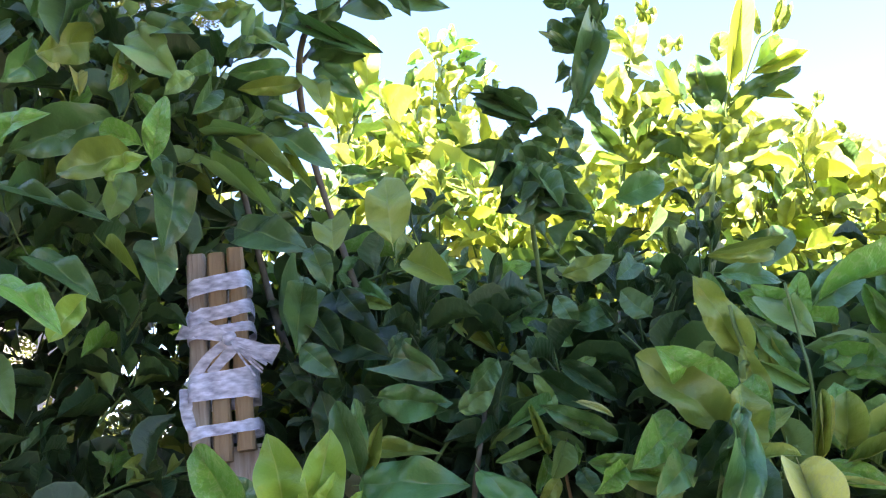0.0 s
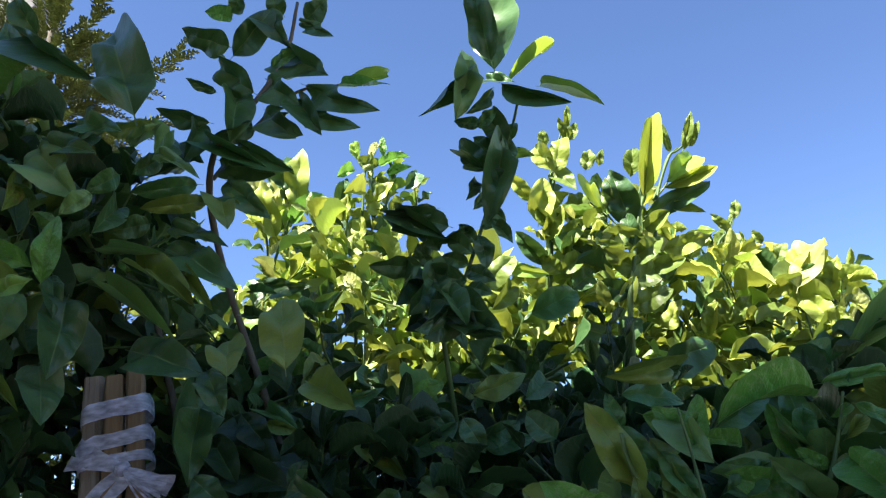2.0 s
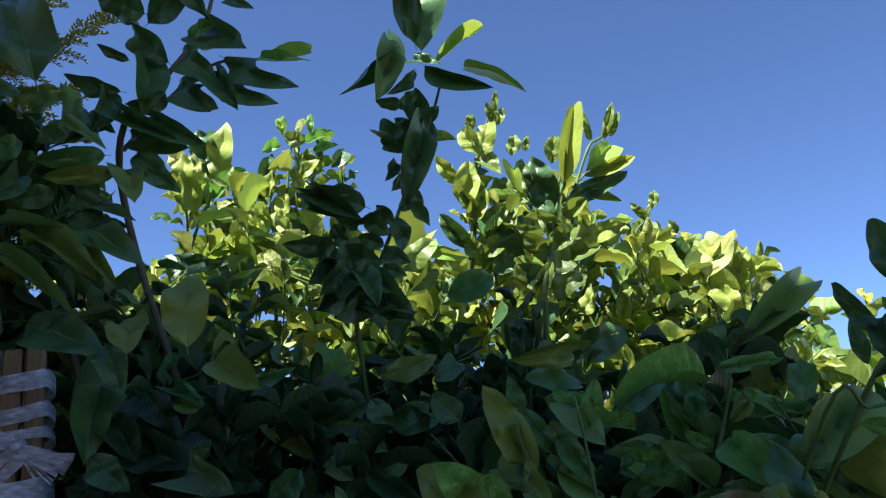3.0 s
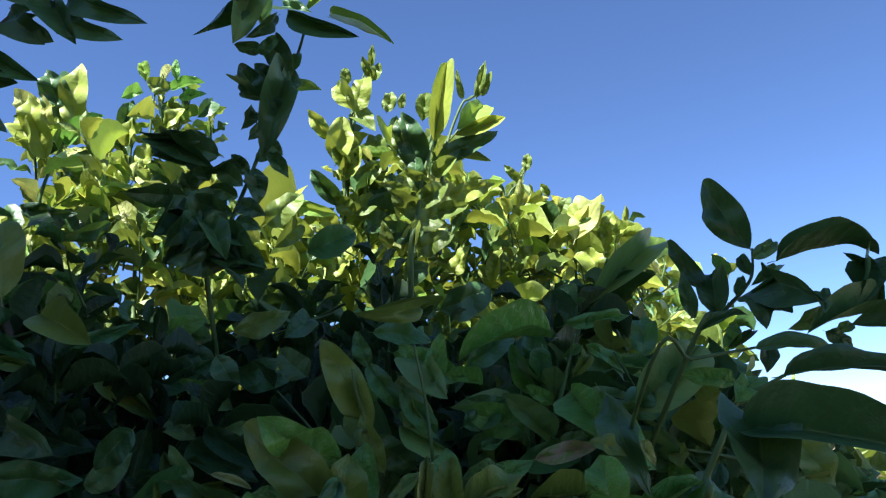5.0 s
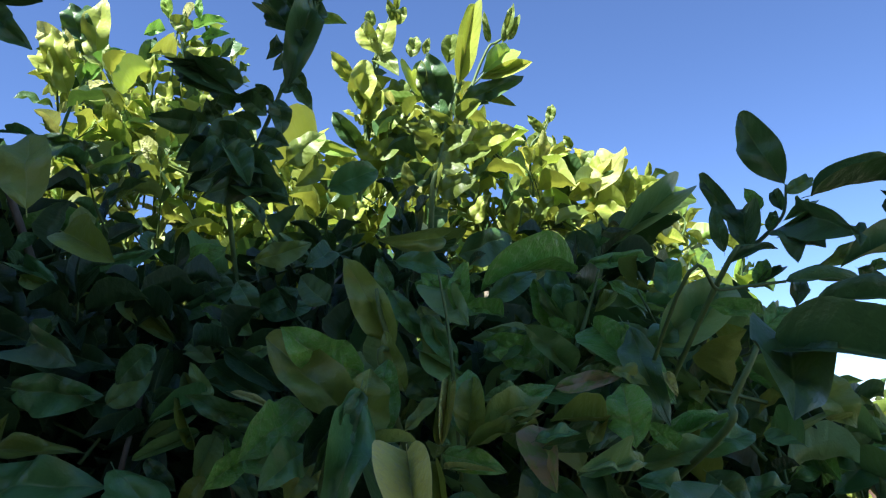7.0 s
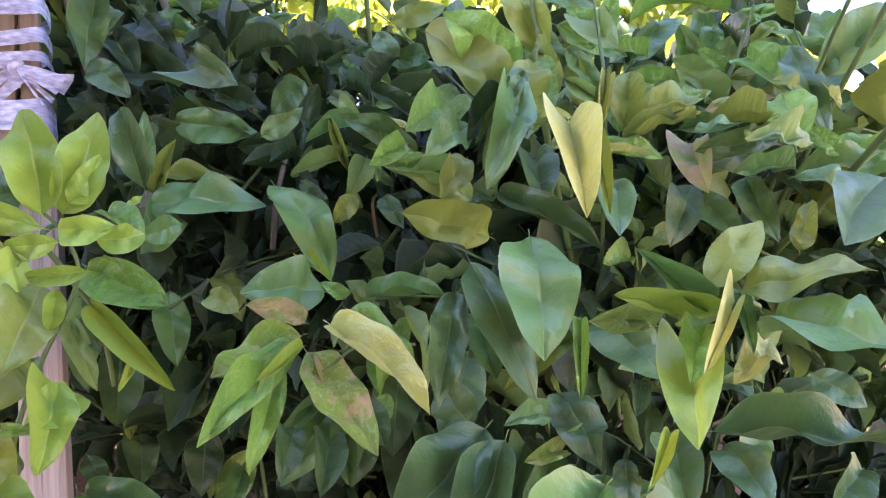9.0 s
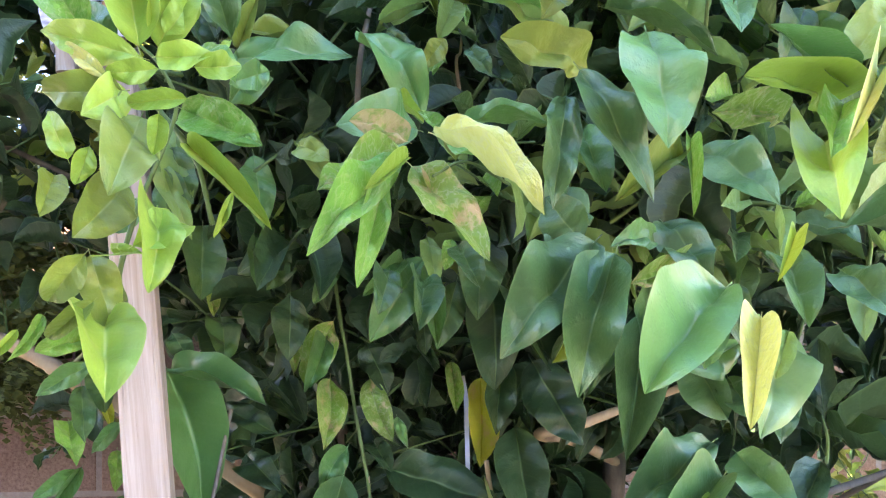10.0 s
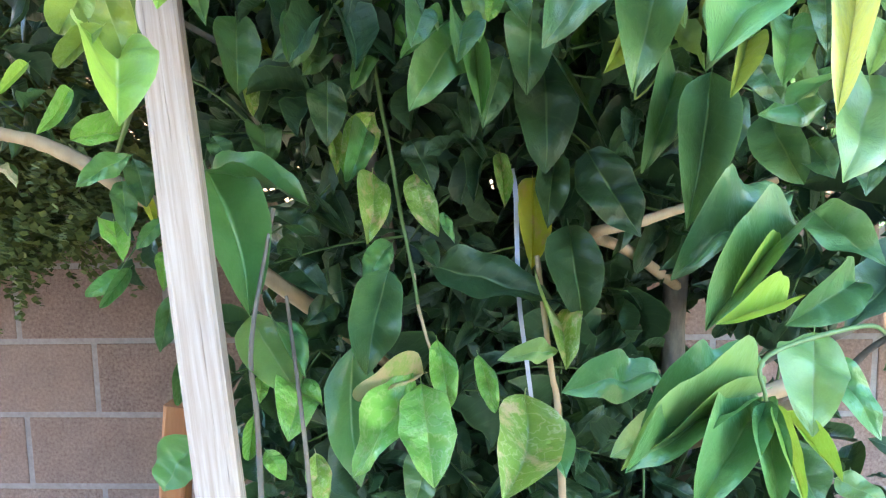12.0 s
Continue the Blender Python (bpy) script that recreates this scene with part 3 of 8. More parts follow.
for v in km.verts:
    v.co *= 1 + 0.25 * noise.noise(v.co * 220)
ob = part("knot", km, TAPE, stake)
ob.matrix_basis = TO @ Matrix.Translation(front)

post = thing("cedar_stake", "reddish-brown square stake in the shade by the wall", "stake", (-0.400, 1.15, 0))
ob = part("pole", stake_mesh(0.83, 0.036, 0.036, 9), CEDAR, post)
ob.matrix_basis = Matrix.Rotation(radians(7), 4, "Y")

# ---- neighbour's house beyond the wall ----
nb = thing("neighbour_house", "tall pale stucco gable of a house beyond the garden wall", "house", (-5.12, 5.2, 0))
part("wall", box(4.2, 0.4, 6.0, 0.01, (0, 0, 3.0)), STUCCO, nb)
part("parapet", box(4.24, 0.46, 0.12, 0.01, (0, 0, 6.06)), STUCCO, nb)


# ---- the staked citrus tree ----
def limb(points, r0, r1, material=BARK, name="branch", label=""):
    return under(part(name, tube(points, r0, r1, 8, 6, None, 0.05), material, tree, label), tree)


def fill(seed, count, xr, yr, zr, keep, mix, size=0.075, up=0.5, leaves=(6, 10), length=(0.12, 0.24)):
    """Leafy twigs scattered through a part of the crown."""
    rg = random.Random(seed)
    made = 0
    while made < count:
        p = Vector((rg.uniform(*xr), rg.uniform(*yr), rg.uniform(*zr)))
        if not keep(p):
            continue
        d = Vector((rg.uniform(-1, 1), rg.uniform(-1.1, 0.7), rg.uniform(-0.6, 1.0) + up)).normalized()
        e = p + d * rg.uniform(*length)
        if not keep(e):
            e = p + (e - p) * 0.4
        shoot(rg, mass.add, mass.stems, p, e, rg.randint(*leaves), size * rg.uniform(0.8, 1.2), mix)
        made += 1


tree = thing("citrus_tree", "leafy citrus tree tied to a stake, in shade", "tree", (-0.12, 1.12, 0), "citrus trees along the wall")
mass = Mass()
limb([(-0.12, 1.12, -0.02), (-0.02, 1.20, 0.5), (-0.02, 1.26, 1.0), (-0.08, 1.15, 1.33)], 0.015, 0.009, BARK, "trunk")
limb([(-0.08, 1.15, 1.33), (-0.22, 1.12, 1.6), (-0.30, 1.08, 1.9)], 0.008, 0.004)
limb([(-0.08, 1.15, 1.33), (-0.10, 1.14, 1.6), (-0.17, 1.02, 1.88), (-0.157, 0.90, 1.976), (-0.112, 0.89, 2.045), (-0.064, 0.89, 2.127), (-0.048, 0.89, 2.215)], 0.006, 0.0022)
limb([(-0.16, 0.92, 1.97), (-0.093, 0.9, 2.042), (-0.047, 0.9, 2.081), (0.007, 0.9, 2.087)], 0.003, 0.0015)
limb([(-0.13, 0.85, 1.45), (-0.123, 0.72, 1.42), (-0.106, 0.72, 1.389), (-0.079, 0.72, 1.353), (-0.065, 0.72, 1.299)], 0.0025, 0.002, TWIG, "twig")
limb([(-0.05, 1.20, 1.2), (-0.32, 1.15, 1.36), (-0.6, 1.1, 1.5)], 0.005, 0.003)
limb([(-0.02, 1.24, 0.85), (-0.22, 1.10, 1.05), (-0.324, 1.05, 1.13), (-0.36, 1.05, 1.154), (-0.41, 1.05, 1.178), (-0.46, 1.05, 1.191), (-0.7, 1.06, 1.24)], 0.011, 0.008, PALEBARK)
limb([(-0.12, 1.0, 1.1), (-0.137, 0.95, 0.96), (-0.135, 0.95, 0.87), (-0.135, 0.95, 0.7)], 0.0022, 0.0035, BARK, "twig")
limb([(-0.11, 1.0, 1.0), (-0.08, 0.93, 0.88), (-0.076, 0.93, 0.81), (-0.075, 0.93, 0.72)], 0.0020, 0.0030, BARK, "twig")
leaf("m", 1, (-0.039, 0.930, 1.556), (0.019, 0.826, 1.524), (-0.68, -0.73, 0.035), 0.055)
leaf("m", 1, (-0.084, 0.92, 1.558), (0.008, 0.9, 1.553), (-0.21, -0.97, -0.064), 0.050)
leaf("l", 1, (-0.022, 0.84, 1.686), (0.03, 0.82, 1.652), (-0.18, -0.94, 0.28), 0.040)
leaf("m", 3, (-0.038, 0.823, 1.574), (0.019, 0.752, 1.551), (-0.44, -0.89, 0.13), 0.044)
# leaves of its crown
leaf("g", 7, (-0.331, 0.820, 1.973), (-0.268, 0.800, 1.892), (0.35, -0.73, -0.59), 0.049)
leaf("g", 7, (-0.249, 0.790, 1.896), (-0.276, 0.780, 1.868), (0.39, -0.89, -0.23), 0.021)
leaf("e", 7, (-0.285, 0.780, 1.793), (-0.271, 0.770, 1.862), (0.41, -0.87, -0.28), 0.029)
leaf("l", 3, (-0.303, 0.770, 1.800), (-0.371, 0.750, 1.774), (0.48, -0.87, -0.13), 0.045)
leaf("y", 7, (-0.320, 0.750, 1.768), (-0.270, 0.740, 1.783), (0.45, -0.89, -0.02), 0.026)
leaf("e", 7, (-0.297, 0.780, 1.811), (-0.340, 0.770, 1.826), (0.46, -0.89, -0.06), 0.023)
leaf("m", 7, (-0.276, 0.820, 1.787), (-0.272, 0.790, 1.695), (0.39, -0.88, -0.27), 0.053)
leaf("g", 7, (-0.343, 0.840, 1.804), (-0.350, 0.820, 1.741), (0.41, -0.79, -0.45), 0.038)
leaf("m", 7, (-0.295, 0.820, 1.815), (-0.279, 0.800, 1.761), (0.39, -0.86, -0.31), 0.023)
leaf("m", 7, (-0.198, 0.880, 1.862), (-0.102, 0.850, 1.796), (0.25, -0.97, -0.06), 0.047)
leaf("l", 7, (-0.223, 0.860, 1.839), (-0.143, 0.830, 1.773), (0.29, -0.96, -0.04), 0.039)
leaf("l", 8, (-0.166, 0.860, 1.822), (-0.126, 0.840, 1.770), (0.24, -0.94, -0.23), 0.021)
leaf("g", 8, (-0.241, 0.850, 1.797), (-0.157, 0.820, 1.734), (0.31, -0.95, 0.01), 0.023)
leaf("m", 7, (-0.217, 0.850, 1.734), (-0.125, 0.820, 1.696), (0.28, -0.96, -0.04), 0.052)
leaf("g", 8, (-0.256, 0.860, 1.852), (-0.170, 0.840, 1.836), (0.32, -0.93, -0.18), 0.012)
leaf("v", 7, (-0.162, 0.870, 1.939), (-0.232, 0.850, 1.924), (0.28, -0.89, -0.36), 0.028)
leaf("l", 7, (-0.145, 0.860, 1.911), (-0.216, 0.840, 1.898), (0.27, -0.90, -0.34), 0.024)
leaf("l", 7, (-0.132, 0.873, 1.922), (-0.110, 0.827, 1.860), (0.20, -0.89, -0.42), 0.038)
leaf("m", 7, (-0.129, 0.880, 1.946), (-0.070, 0.860, 1.884), (0.17, -0.84, -0.51), 0.034)
leaf("m", 7, (-0.119, 0.900, 2.008), (-0.049, 0.880, 1.955), (0.14, -0.78, -0.61), 0.027)
leaf("v", 8, (-0.156, 0.900, 2.013), (-0.073, 0.870, 1.951), (0.18, -0.86, -0.48), 0.024)
leaf("m", 7, (-0.194, 0.880, 1.889), (-0.118, 0.860, 1.852), (0.25, -0.95, -0.20), 0.027)
leaf("e", 7, (-0.441, 0.740, 1.813), (-0.364, 0.720, 1.826), (0.55, -0.82, -0.16), 0.035)
leaf("v", 7, (-0.456, 0.838, 1.965), (-0.466, 0.783, 1.897), (0.49, -0.72, -0.49), 0.047)
leaf("l", 3, (-0.395, 0.839, 1.972), (-0.425, 0.781, 1.928), (0.45, -0.73, -0.51), 0.047)
leaf("p", 7, (-0.436, 0.810, 1.947), (-0.411, 0.800, 1.913), (0.51, -0.79, -0.34), 0.021)
leaf("p", 8, (-0.392, 0.810, 1.916), (-0.383, 0.800, 1.882), (0.48, -0.82, -0.31), 0.018)
leaf("d", 6, (-0.335, 0.820, 1.938), (-0.350, 0.800, 1.886), (0.42, -0.80, -0.42), 0.030)
leaf("m", 7, (-0.372, 0.860, 1.881), (-0.481, 0.830, 1.832), (0.52, -0.84, -0.16), 0.057)
leaf("m", 7, (-0.455, 0.840, 1.775), (-0.339, 0.810, 1.736), (0.51, -0.86, 0.04), 0.029)
leaf("m", 7, (-0.489, 0.830, 1.787), (-0.379, 0.800, 1.748), (0.54, -0.84, 0.03), 0.030)
leaf("l", 7, (-0.025, 0.742, 1.680), (-0.035, 0.768, 1.757), (0.12, -0.92, -0.37), 0.046)
leaf("l", 7, (-0.088, 0.773, 1.683), (-0.098, 0.817, 1.730), (0.20, -0.95, -0.25), 0.041)
leaf("m", 7, (-0.283, 0.880, 2.034), (-0.356, 0.860, 2.016), (0.31, -0.67, -0.67), 0.031)
leaf("l", 7, (-0.225, 0.880, 2.030), (-0.281, 0.860, 2.016), (0.28, -0.72, -0.63), 0.027)
leaf("m", 7, (-0.079, 0.900, 2.044), (-0.037, 0.880, 2.004), (0.10, -0.72, -0.69), 0.031)
leaf("v", 7, (-0.106, 0.920, 1.817), (-0.070, 0.900, 1.805), (0.17, -0.98, -0.13), 0.016)
leaf("m", 7, (-0.114, 0.920, 1.790), (-0.075, 0.900, 1.774), (0.18, -0.98, -0.10), 0.018)
leaf("m", 7, (-0.266, 0.893, 1.924), (-0.272, 0.847, 1.874), (0.34, -0.85, -0.40), 0.034)
leaf("m", 7, (-0.228, 0.900, 1.905), (-0.269, 0.880, 1.888), (0.32, -0.86, -0.39), 0.030)
leaf("v", 7, (-0.262, 0.880, 1.964), (-0.291, 0.860, 1.935), (0.36, -0.86, -0.36), 0.028)
leaf("m", 7, (-0.221, 0.900, 1.993), (-0.247, 0.880, 1.963), (0.29, -0.84, -0.46), 0.028)
leaf("v", 7, (-0.206, 0.909, 2.023), (-0.220, 0.871, 1.977), (0.27, -0.83, -0.48), 0.031)
leaf("m", 7, (-0.407, 0.860, 2.031), (-0.417, 0.840, 1.984), (0.40, -0.69, -0.60), 0.043)
leaf("v", 7, (-0.444, 0.840, 2.027), (-0.470, 0.830, 2.007), (0.48, -0.74, -0.47), 0.033)
leaf("m", 7, (-0.321, 0.895, 2.040), (-0.313, 0.845, 1.980), (0.33, -0.72, -0.61), 0.037)
leaf("e", 7, (-0.379, 0.680, 1.647), (-0.292, 0.650, 1.593), (0.52, -0.82, 0.25), 0.037)
leaf("y", 3, (-0.346, 0.780, 1.650), (-0.370, 0.760, 1.601), (0.50, -0.86, 0.06), 0.027)
leaf("m", 7, (-0.436, 0.820, 1.706), (-0.335, 0.790, 1.644), (0.50, -0.86, 0.12), 0.042)
leaf("l", 8, (-0.340, 0.800, 1.706), (-0.289, 0.780, 1.662), (0.45, -0.89, -0.00), 0.016)
leaf("m", 7, (-0.308, 0.840, 1.721), (-0.282, 0.810, 1.653), (0.41, -0.89, -0.20), 0.050)
leaf("m", 7, (-0.140, 0.860, 1.670), (-0.142, 0.840, 1.588), (0.24, -0.94, -0.24), 0.039)
leaf("i", 7, (-0.131, 0.880, 1.638), (-0.098, 0.860, 1.590), (0.21, -0.97, -0.12), 0.035)
leaf("m", 7, (-0.122, 0.820, 1.700), (-0.097, 0.800, 1.649), (0.21, -0.95, -0.21), 0.031)
leaf("i", 7, (-0.166, 0.900, 1.584), (-0.137, 0.880, 1.532), (0.25, -0.97, -0.06), 0.031)
# the spray that stands up from it
leaf("m", 7, (-0.141, 0.900, 2.157), (-0.199, 0.880, 2.176), (0.22, -0.62, -0.76), 0.045)
leaf("e", 7, (-0.139, 0.900, 2.202), (-0.170, 0.880, 2.201), (0.29, -0.88, -0.36), 0.024)
leaf("m", 7, (-0.138, 0.900, 2.211), (-0.125, 0.880, 2.231), (0.18, -0.60, -0.78), 0.024)
leaf("m", 7, (-0.135, 0.900, 2.142), (-0.079, 0.880, 2.199), (0.17, -0.62, -0.76), 0.039)
leaf("m", 7, (-0.091, 0.900, 2.212), (-0.058, 0.880, 2.137), (0.15, -0.63, -0.77), 0.036)
leaf("m", 7, (-0.057, 0.914, 2.157), (-0.003, 0.866, 2.080), (0.12, -0.65, -0.75), 0.051)
leaf("e", 7, (-0.084, 0.900, 2.121), (-0.040, 0.880, 2.132), (0.20, -0.93, -0.32), 0.022)
leaf("m", 7, (-0.089, 0.900, 2.101), (-0.042, 0.880, 2.049), (0.15, -0.67, -0.73), 0.040)
leaf("m", 7, (-0.100, 0.879, 2.069), (-0.154, 0.901, 2.134), (0.19, -0.65, -0.73), 0.047)
leaf("m", 7, (-0.155, 0.900, 2.087), (-0.189, 0.880, 2.098), (0.23, -0.65, -0.72), 0.016)
leaf("m", 7, (-0.127, 0.900, 2.081), (-0.128, 0.880, 2.000), (0.20, -0.68, -0.70), 0.047)
leaf("m", 7, (-0.038, 0.900, 2.089), (0.060, 0.880, 2.033), (0.09, -0.68, -0.72), 0.026)
leaf("e", 7, (0.007, 0.900, 2.085), (0.074, 0.880, 2.070), (0.09, -0.95, -0.28), 0.016)
leaf("m", 7, (-0.045, 0.900, 2.070), (-0.014, 0.880, 2.002), (0.13, -0.69, -0.71), 0.032)
leaf("m", 7, (-0.043, 0.900, 2.055), (0.035, 0.880, 2.010), (0.11, -0.70, -0.71), 0.024)
leaf("m", 7, (-0.090, 0.900, 2.055), (-0.046, 0.880, 2.000), (0.16, -0.69, -0.70), 0.039)
leaf("m", 7, (-0.044, 0.900, 2.193), (0.002, 0.880, 2.149), (0.11, -0.63, -0.77), 0.017)
leaf("m", 7, (-0.039, 0.900, 2.194), (-0.007, 0.880, 2.211), (0.11, -0.62, -0.78), 0.031)
leaf("m", 7, (-0.146, 0.900, 1.986), (-0.070, 0.880, 1.952), (0.20, -0.72, -0.67), 0.031)
leaf("m", 7, (-0.162, 0.900, 2.042), (-0.224, 0.880, 2.055), (0.25, -0.67, -0.70), 0.028)
leaf("m", 7, (-0.069, 0.900, 2.204), (-0.086, 0.880, 2.227), (0.15, -0.61, -0.78), 0.028)
leaf("m", 7, (-0.175, 0.900, 2.038), (-0.184, 0.880, 1.978), (0.25, -0.69, -0.68), 0.036)
leaf("m", 7, (-0.106, 0.900, 2.033), (-0.148, 0.880, 2.013), (0.21, -0.69, -0.70), 0.031)
leaf("m", 7, (-0.190, 0.745, 1.962), (-0.235, 0.773, 2.093), (0.34, -0.72, -0.60), 0.072)
leaf("m", 7, (-0.354, 0.800, 2.115), (-0.254, 0.780, 2.032), (0.38, -0.65, -0.66), 0.032)
leaf("m", 7, (-0.354, 0.820, 2.131), (-0.376, 0.800, 2.171), (0.37, -0.58, -0.73), 0.034)
leaf("m", 7, (-0.368, 0.820, 2.077), (-0.382, 0.800, 2.137), (0.39, -0.59, -0.71), 0.031)
leaf("g", 7, (-0.237, 0.840, 1.985), (-0.191, 0.820, 1.996), (0.37, -0.84, -0.40), 0.021)
leaf("g", 7, (-0.200, 0.840, 1.966), (-0.142, 0.820, 1.921), (0.34, -0.90, -0.27), 0.022)
leaf("v", 7, (-0.279, 0.800, 1.987), (-0.217, 0.780, 1.964), (0.43, -0.85, -0.30), 0.029)
leaf("m", 7, (-0.319, 0.820, 1.976), (-0.254, 0.800, 1.951), (0.44, -0.82, -0.37), 0.034)
# leaves about the stake, at breast height
# deeper leaves take darker kinds: shade put into their colour
limb([(-0.33, 1.05, 1.14), (-0.153, 0.760, 1.226), (-0.130, 0.700, 1.260), (-0.116, 0.700, 1.311), (-0.094, 0.700, 1.363), (-0.084, 0.690, 1.390), (-0.095, 0.685, 1.417), (-0.110, 0.685, 1.432)], 0.0026, 0.0012, TWIG, "twig")
leaf("y", 7, (-0.108, 0.680, 1.429), (-0.126, 0.680, 1.507), (0.37, -0.90, -0.23), 0.042)
leaf("y", 7, (-0.097, 0.690, 1.431), (-0.074, 0.690, 1.509), (0.32, -0.92, -0.24), 0.039)
leaf("y", 3, (-0.089, 0.680, 1.438), (-0.068, 0.680, 1.475), (0.32, -0.92, -0.22), 0.024)
leaf("y", 7, (-0.090, 0.665, 1.417), (-0.048, 0.665, 1.419), (0.31, -0.94, -0.17), 0.023)
leaf("y", 7, (-0.062, 0.662, 1.409), (-0.033, 0.678, 1.415), (0.28, -0.95, -0.16), 0.023)
leaf("y", 7, (-0.103, 0.670, 1.418), (-0.174, 0.670, 1.437), (0.41, -0.90, -0.17), 0.026)
leaf("e", 7, (-0.149, 0.690, 1.437), (-0.190, 0.690, 1.499), (0.43, -0.87, -0.22), 0.036)
leaf("v", 7, (-0.138, 0.710, 1.438), (-0.161, 0.710, 1.472), (0.40, -0.89, -0.20), 0.024)
leaf("p", 7, (-0.122, 0.660, 1.400), (-0.152, 0.660, 1.424), (0.42, -0.90, -0.15), 0.012)
leaf("y", 7, (-0.087, 0.660, 1.407), (-0.123, 0.660, 1.404), (0.37, -0.92, -0.14), 0.019)
leaf("l", 7, (-0.116, 0.670, 1.394), (-0.173, 0.670, 1.393), (0.42, -0.90, -0.12), 0.034)
leaf("y", 7, (-0.115, 0.676, 1.395), (-0.134, 0.644, 1.371), (0.40, -0.91, -0.10), 0.032)
leaf("y", 9, (-0.067, 0.660, 1.386), (-0.108, 0.660, 1.382), (0.35, -0.93, -0.11), 0.015)
leaf("l", 7, (-0.107, 0.682, 1.377), (-0.113, 0.638, 1.315), (0.38, -0.92, -0.04), 0.045)
leaf("y", 8, (-0.085, 0.655, 1.374), (-0.089, 0.655, 1.345), (0.35, -0.93, -0.07), 0.016)
leaf("e", 7, (-0.092, 0.730, 1.393), (-0.028, 0.730, 1.363), (0.27, -0.96, -0.09), 0.037)
leaf("y", 8, (-0.085, 0.720, 1.363), (-0.019, 0.720, 1.295), (0.27, -0.96, -0.01), 0.019)
leaf("g", 7, (-0.129, 0.780, 1.355), (-0.099, 0.780, 1.289), (0.33, -0.95, -0.00), 0.022)
leaf("m", 7, (-0.120, 0.790, 1.371), (-0.101, 0.790, 1.321), (0.32, -0.95, -0.04), 0.027)
leaf("l", 7, (-0.122, 0.691, 1.329), (-0.142, 0.649, 1.287), (0.41, -0.91, 0.02), 0.042)
leaf("y", 7, (-0.098, 0.642, 1.281), (-0.080, 0.678, 1.299), (0.35, -0.93, 0.05), 0.031)
leaf("y", 6, (-0.091, 0.669, 1.307), (-0.087, 0.641, 1.249), (0.35, -0.93, 0.07), 0.038)
leaf("y", 6, (-0.116, 0.655, 1.276), (-0.091, 0.645, 1.275), (0.38, -0.92, 0.08), 0.014)
leaf("y", 7, (-0.150, 0.660, 1.343), (-0.164, 0.660, 1.377), (0.45, -0.89, -0.07), 0.019)
leaf("y", 7, (-0.135, 0.660, 1.352), (-0.145, 0.660, 1.325), (0.42, -0.91, -0.03), 0.017)
leaf("l", 7, (-0.147, 0.680, 1.276), (-0.173, 0.680, 1.242), (0.44, -0.90, 0.10), 0.026)
leaf("l", 7, (-0.147, 0.690, 1.275), (-0.130, 0.690, 1.210), (0.40, -0.91, 0.12), 0.034)
leaf("y", 7, (-0.137, 0.691, 1.231), (-0.111, 0.629, 1.177), (0.39, -0.90, 0.19), 0.051)
leaf("l", 9, (-0.132, 0.660, 1.243), (-0.163, 0.660, 1.217), (0.43, -0.89, 0.15), 0.015)
leaf("l", 7, (-0.174, 0.691, 1.335), (-0.174, 0.669, 1.303), (0.46, -0.89, 0.00), 0.024)
leaf("m", 7, (-0.065, 0.780, 1.465), (-0.088, 0.780, 1.535), (0.27, -0.93, -0.25), 0.030)
leaf("v", 7, (-0.065, 0.800, 1.480), (-0.074, 0.800, 1.538), (0.25, -0.93, -0.26), 0.017)
leaf("v", 7, (-0.030, 0.769, 1.433), (-0.060, 0.751, 1.418), (0.24, -0.96, -0.16), 0.025)
leaf("l", 7, (-0.112, 0.669, 1.361), (-0.142, 0.691, 1.367), (0.39, -0.92, -0.07), 0.019)
leaf("v", 7, (-0.140, 0.709, 1.293), (-0.128, 0.732, 1.322), (0.38, -0.92, 0.02), 0.025)
leaf("e", 7, (-0.086, 0.740, 1.397), (-0.026, 0.720, 1.362), (0.24, -0.94, -0.23), 0.035)
leaf("g", 7, (-0.120, 0.800, 1.391), (-0.113, 0.800, 1.300), (0.30, -0.94, -0.16), 0.028)
leaf("y", 7, (-0.059, 0.760, 1.329), (-0.075, 0.760, 1.290), (0.25, -0.96, -0.11), 0.009)
leaf("l", 7, (-0.009, 0.791, 1.374), (0.021, 0.769, 1.356), (0.13, -0.97, -0.20), 0.023)
leaf("e", 7, (-0.081, 0.738, 1.438), (-0.046, 0.716, 1.410), (0.29, -0.91, 0.29), 0.029)
leaf("y", 7, (-0.070, 0.749, 1.441), (-0.057, 0.749, 1.454), (0.29, -0.94, 0.17), 0.009)
leaf("i", 7, (-0.099, 0.870, 1.479), (-0.124, 0.870, 1.550), (0.30, -0.93, -0.19), 0.042)
leaf("i", 7, (-0.101, 0.892, 1.491), (-0.099, 0.892, 1.560), (0.28, -0.94, -0.20), 0.034)
leaf("l", 8, (-0.070, 0.826, 1.468), (-0.048, 0.815, 1.517), (0.26, -0.96, -0.08), 0.017)
leaf("v", 7, (-0.072, 0.815, 1.454), (0.039, 0.793, 1.452), (0.21, -0.94, 0.26), 0.051)
leaf("l", 7, (-0.086, 0.848, 1.484), (0.011, 0.837, 1.480), (0.22, -0.94, 0.24), 0.024)
leaf("v", 7, (-0.063, 0.850, 1.454), (-0.067, 0.780, 1.407), (0.28, -0.96, 0.01), 0.042)
leaf("i", 7, (-0.077, 0.925, 1.559), (0.014, 0.903, 1.548), (0.20, -0.98, 0.07), 0.042)
leaf("m", 3, (-0.160, 0.937, 1.691), (-0.154, 0.847, 1.609), (0.34, -0.91, -0.23), 0.064)
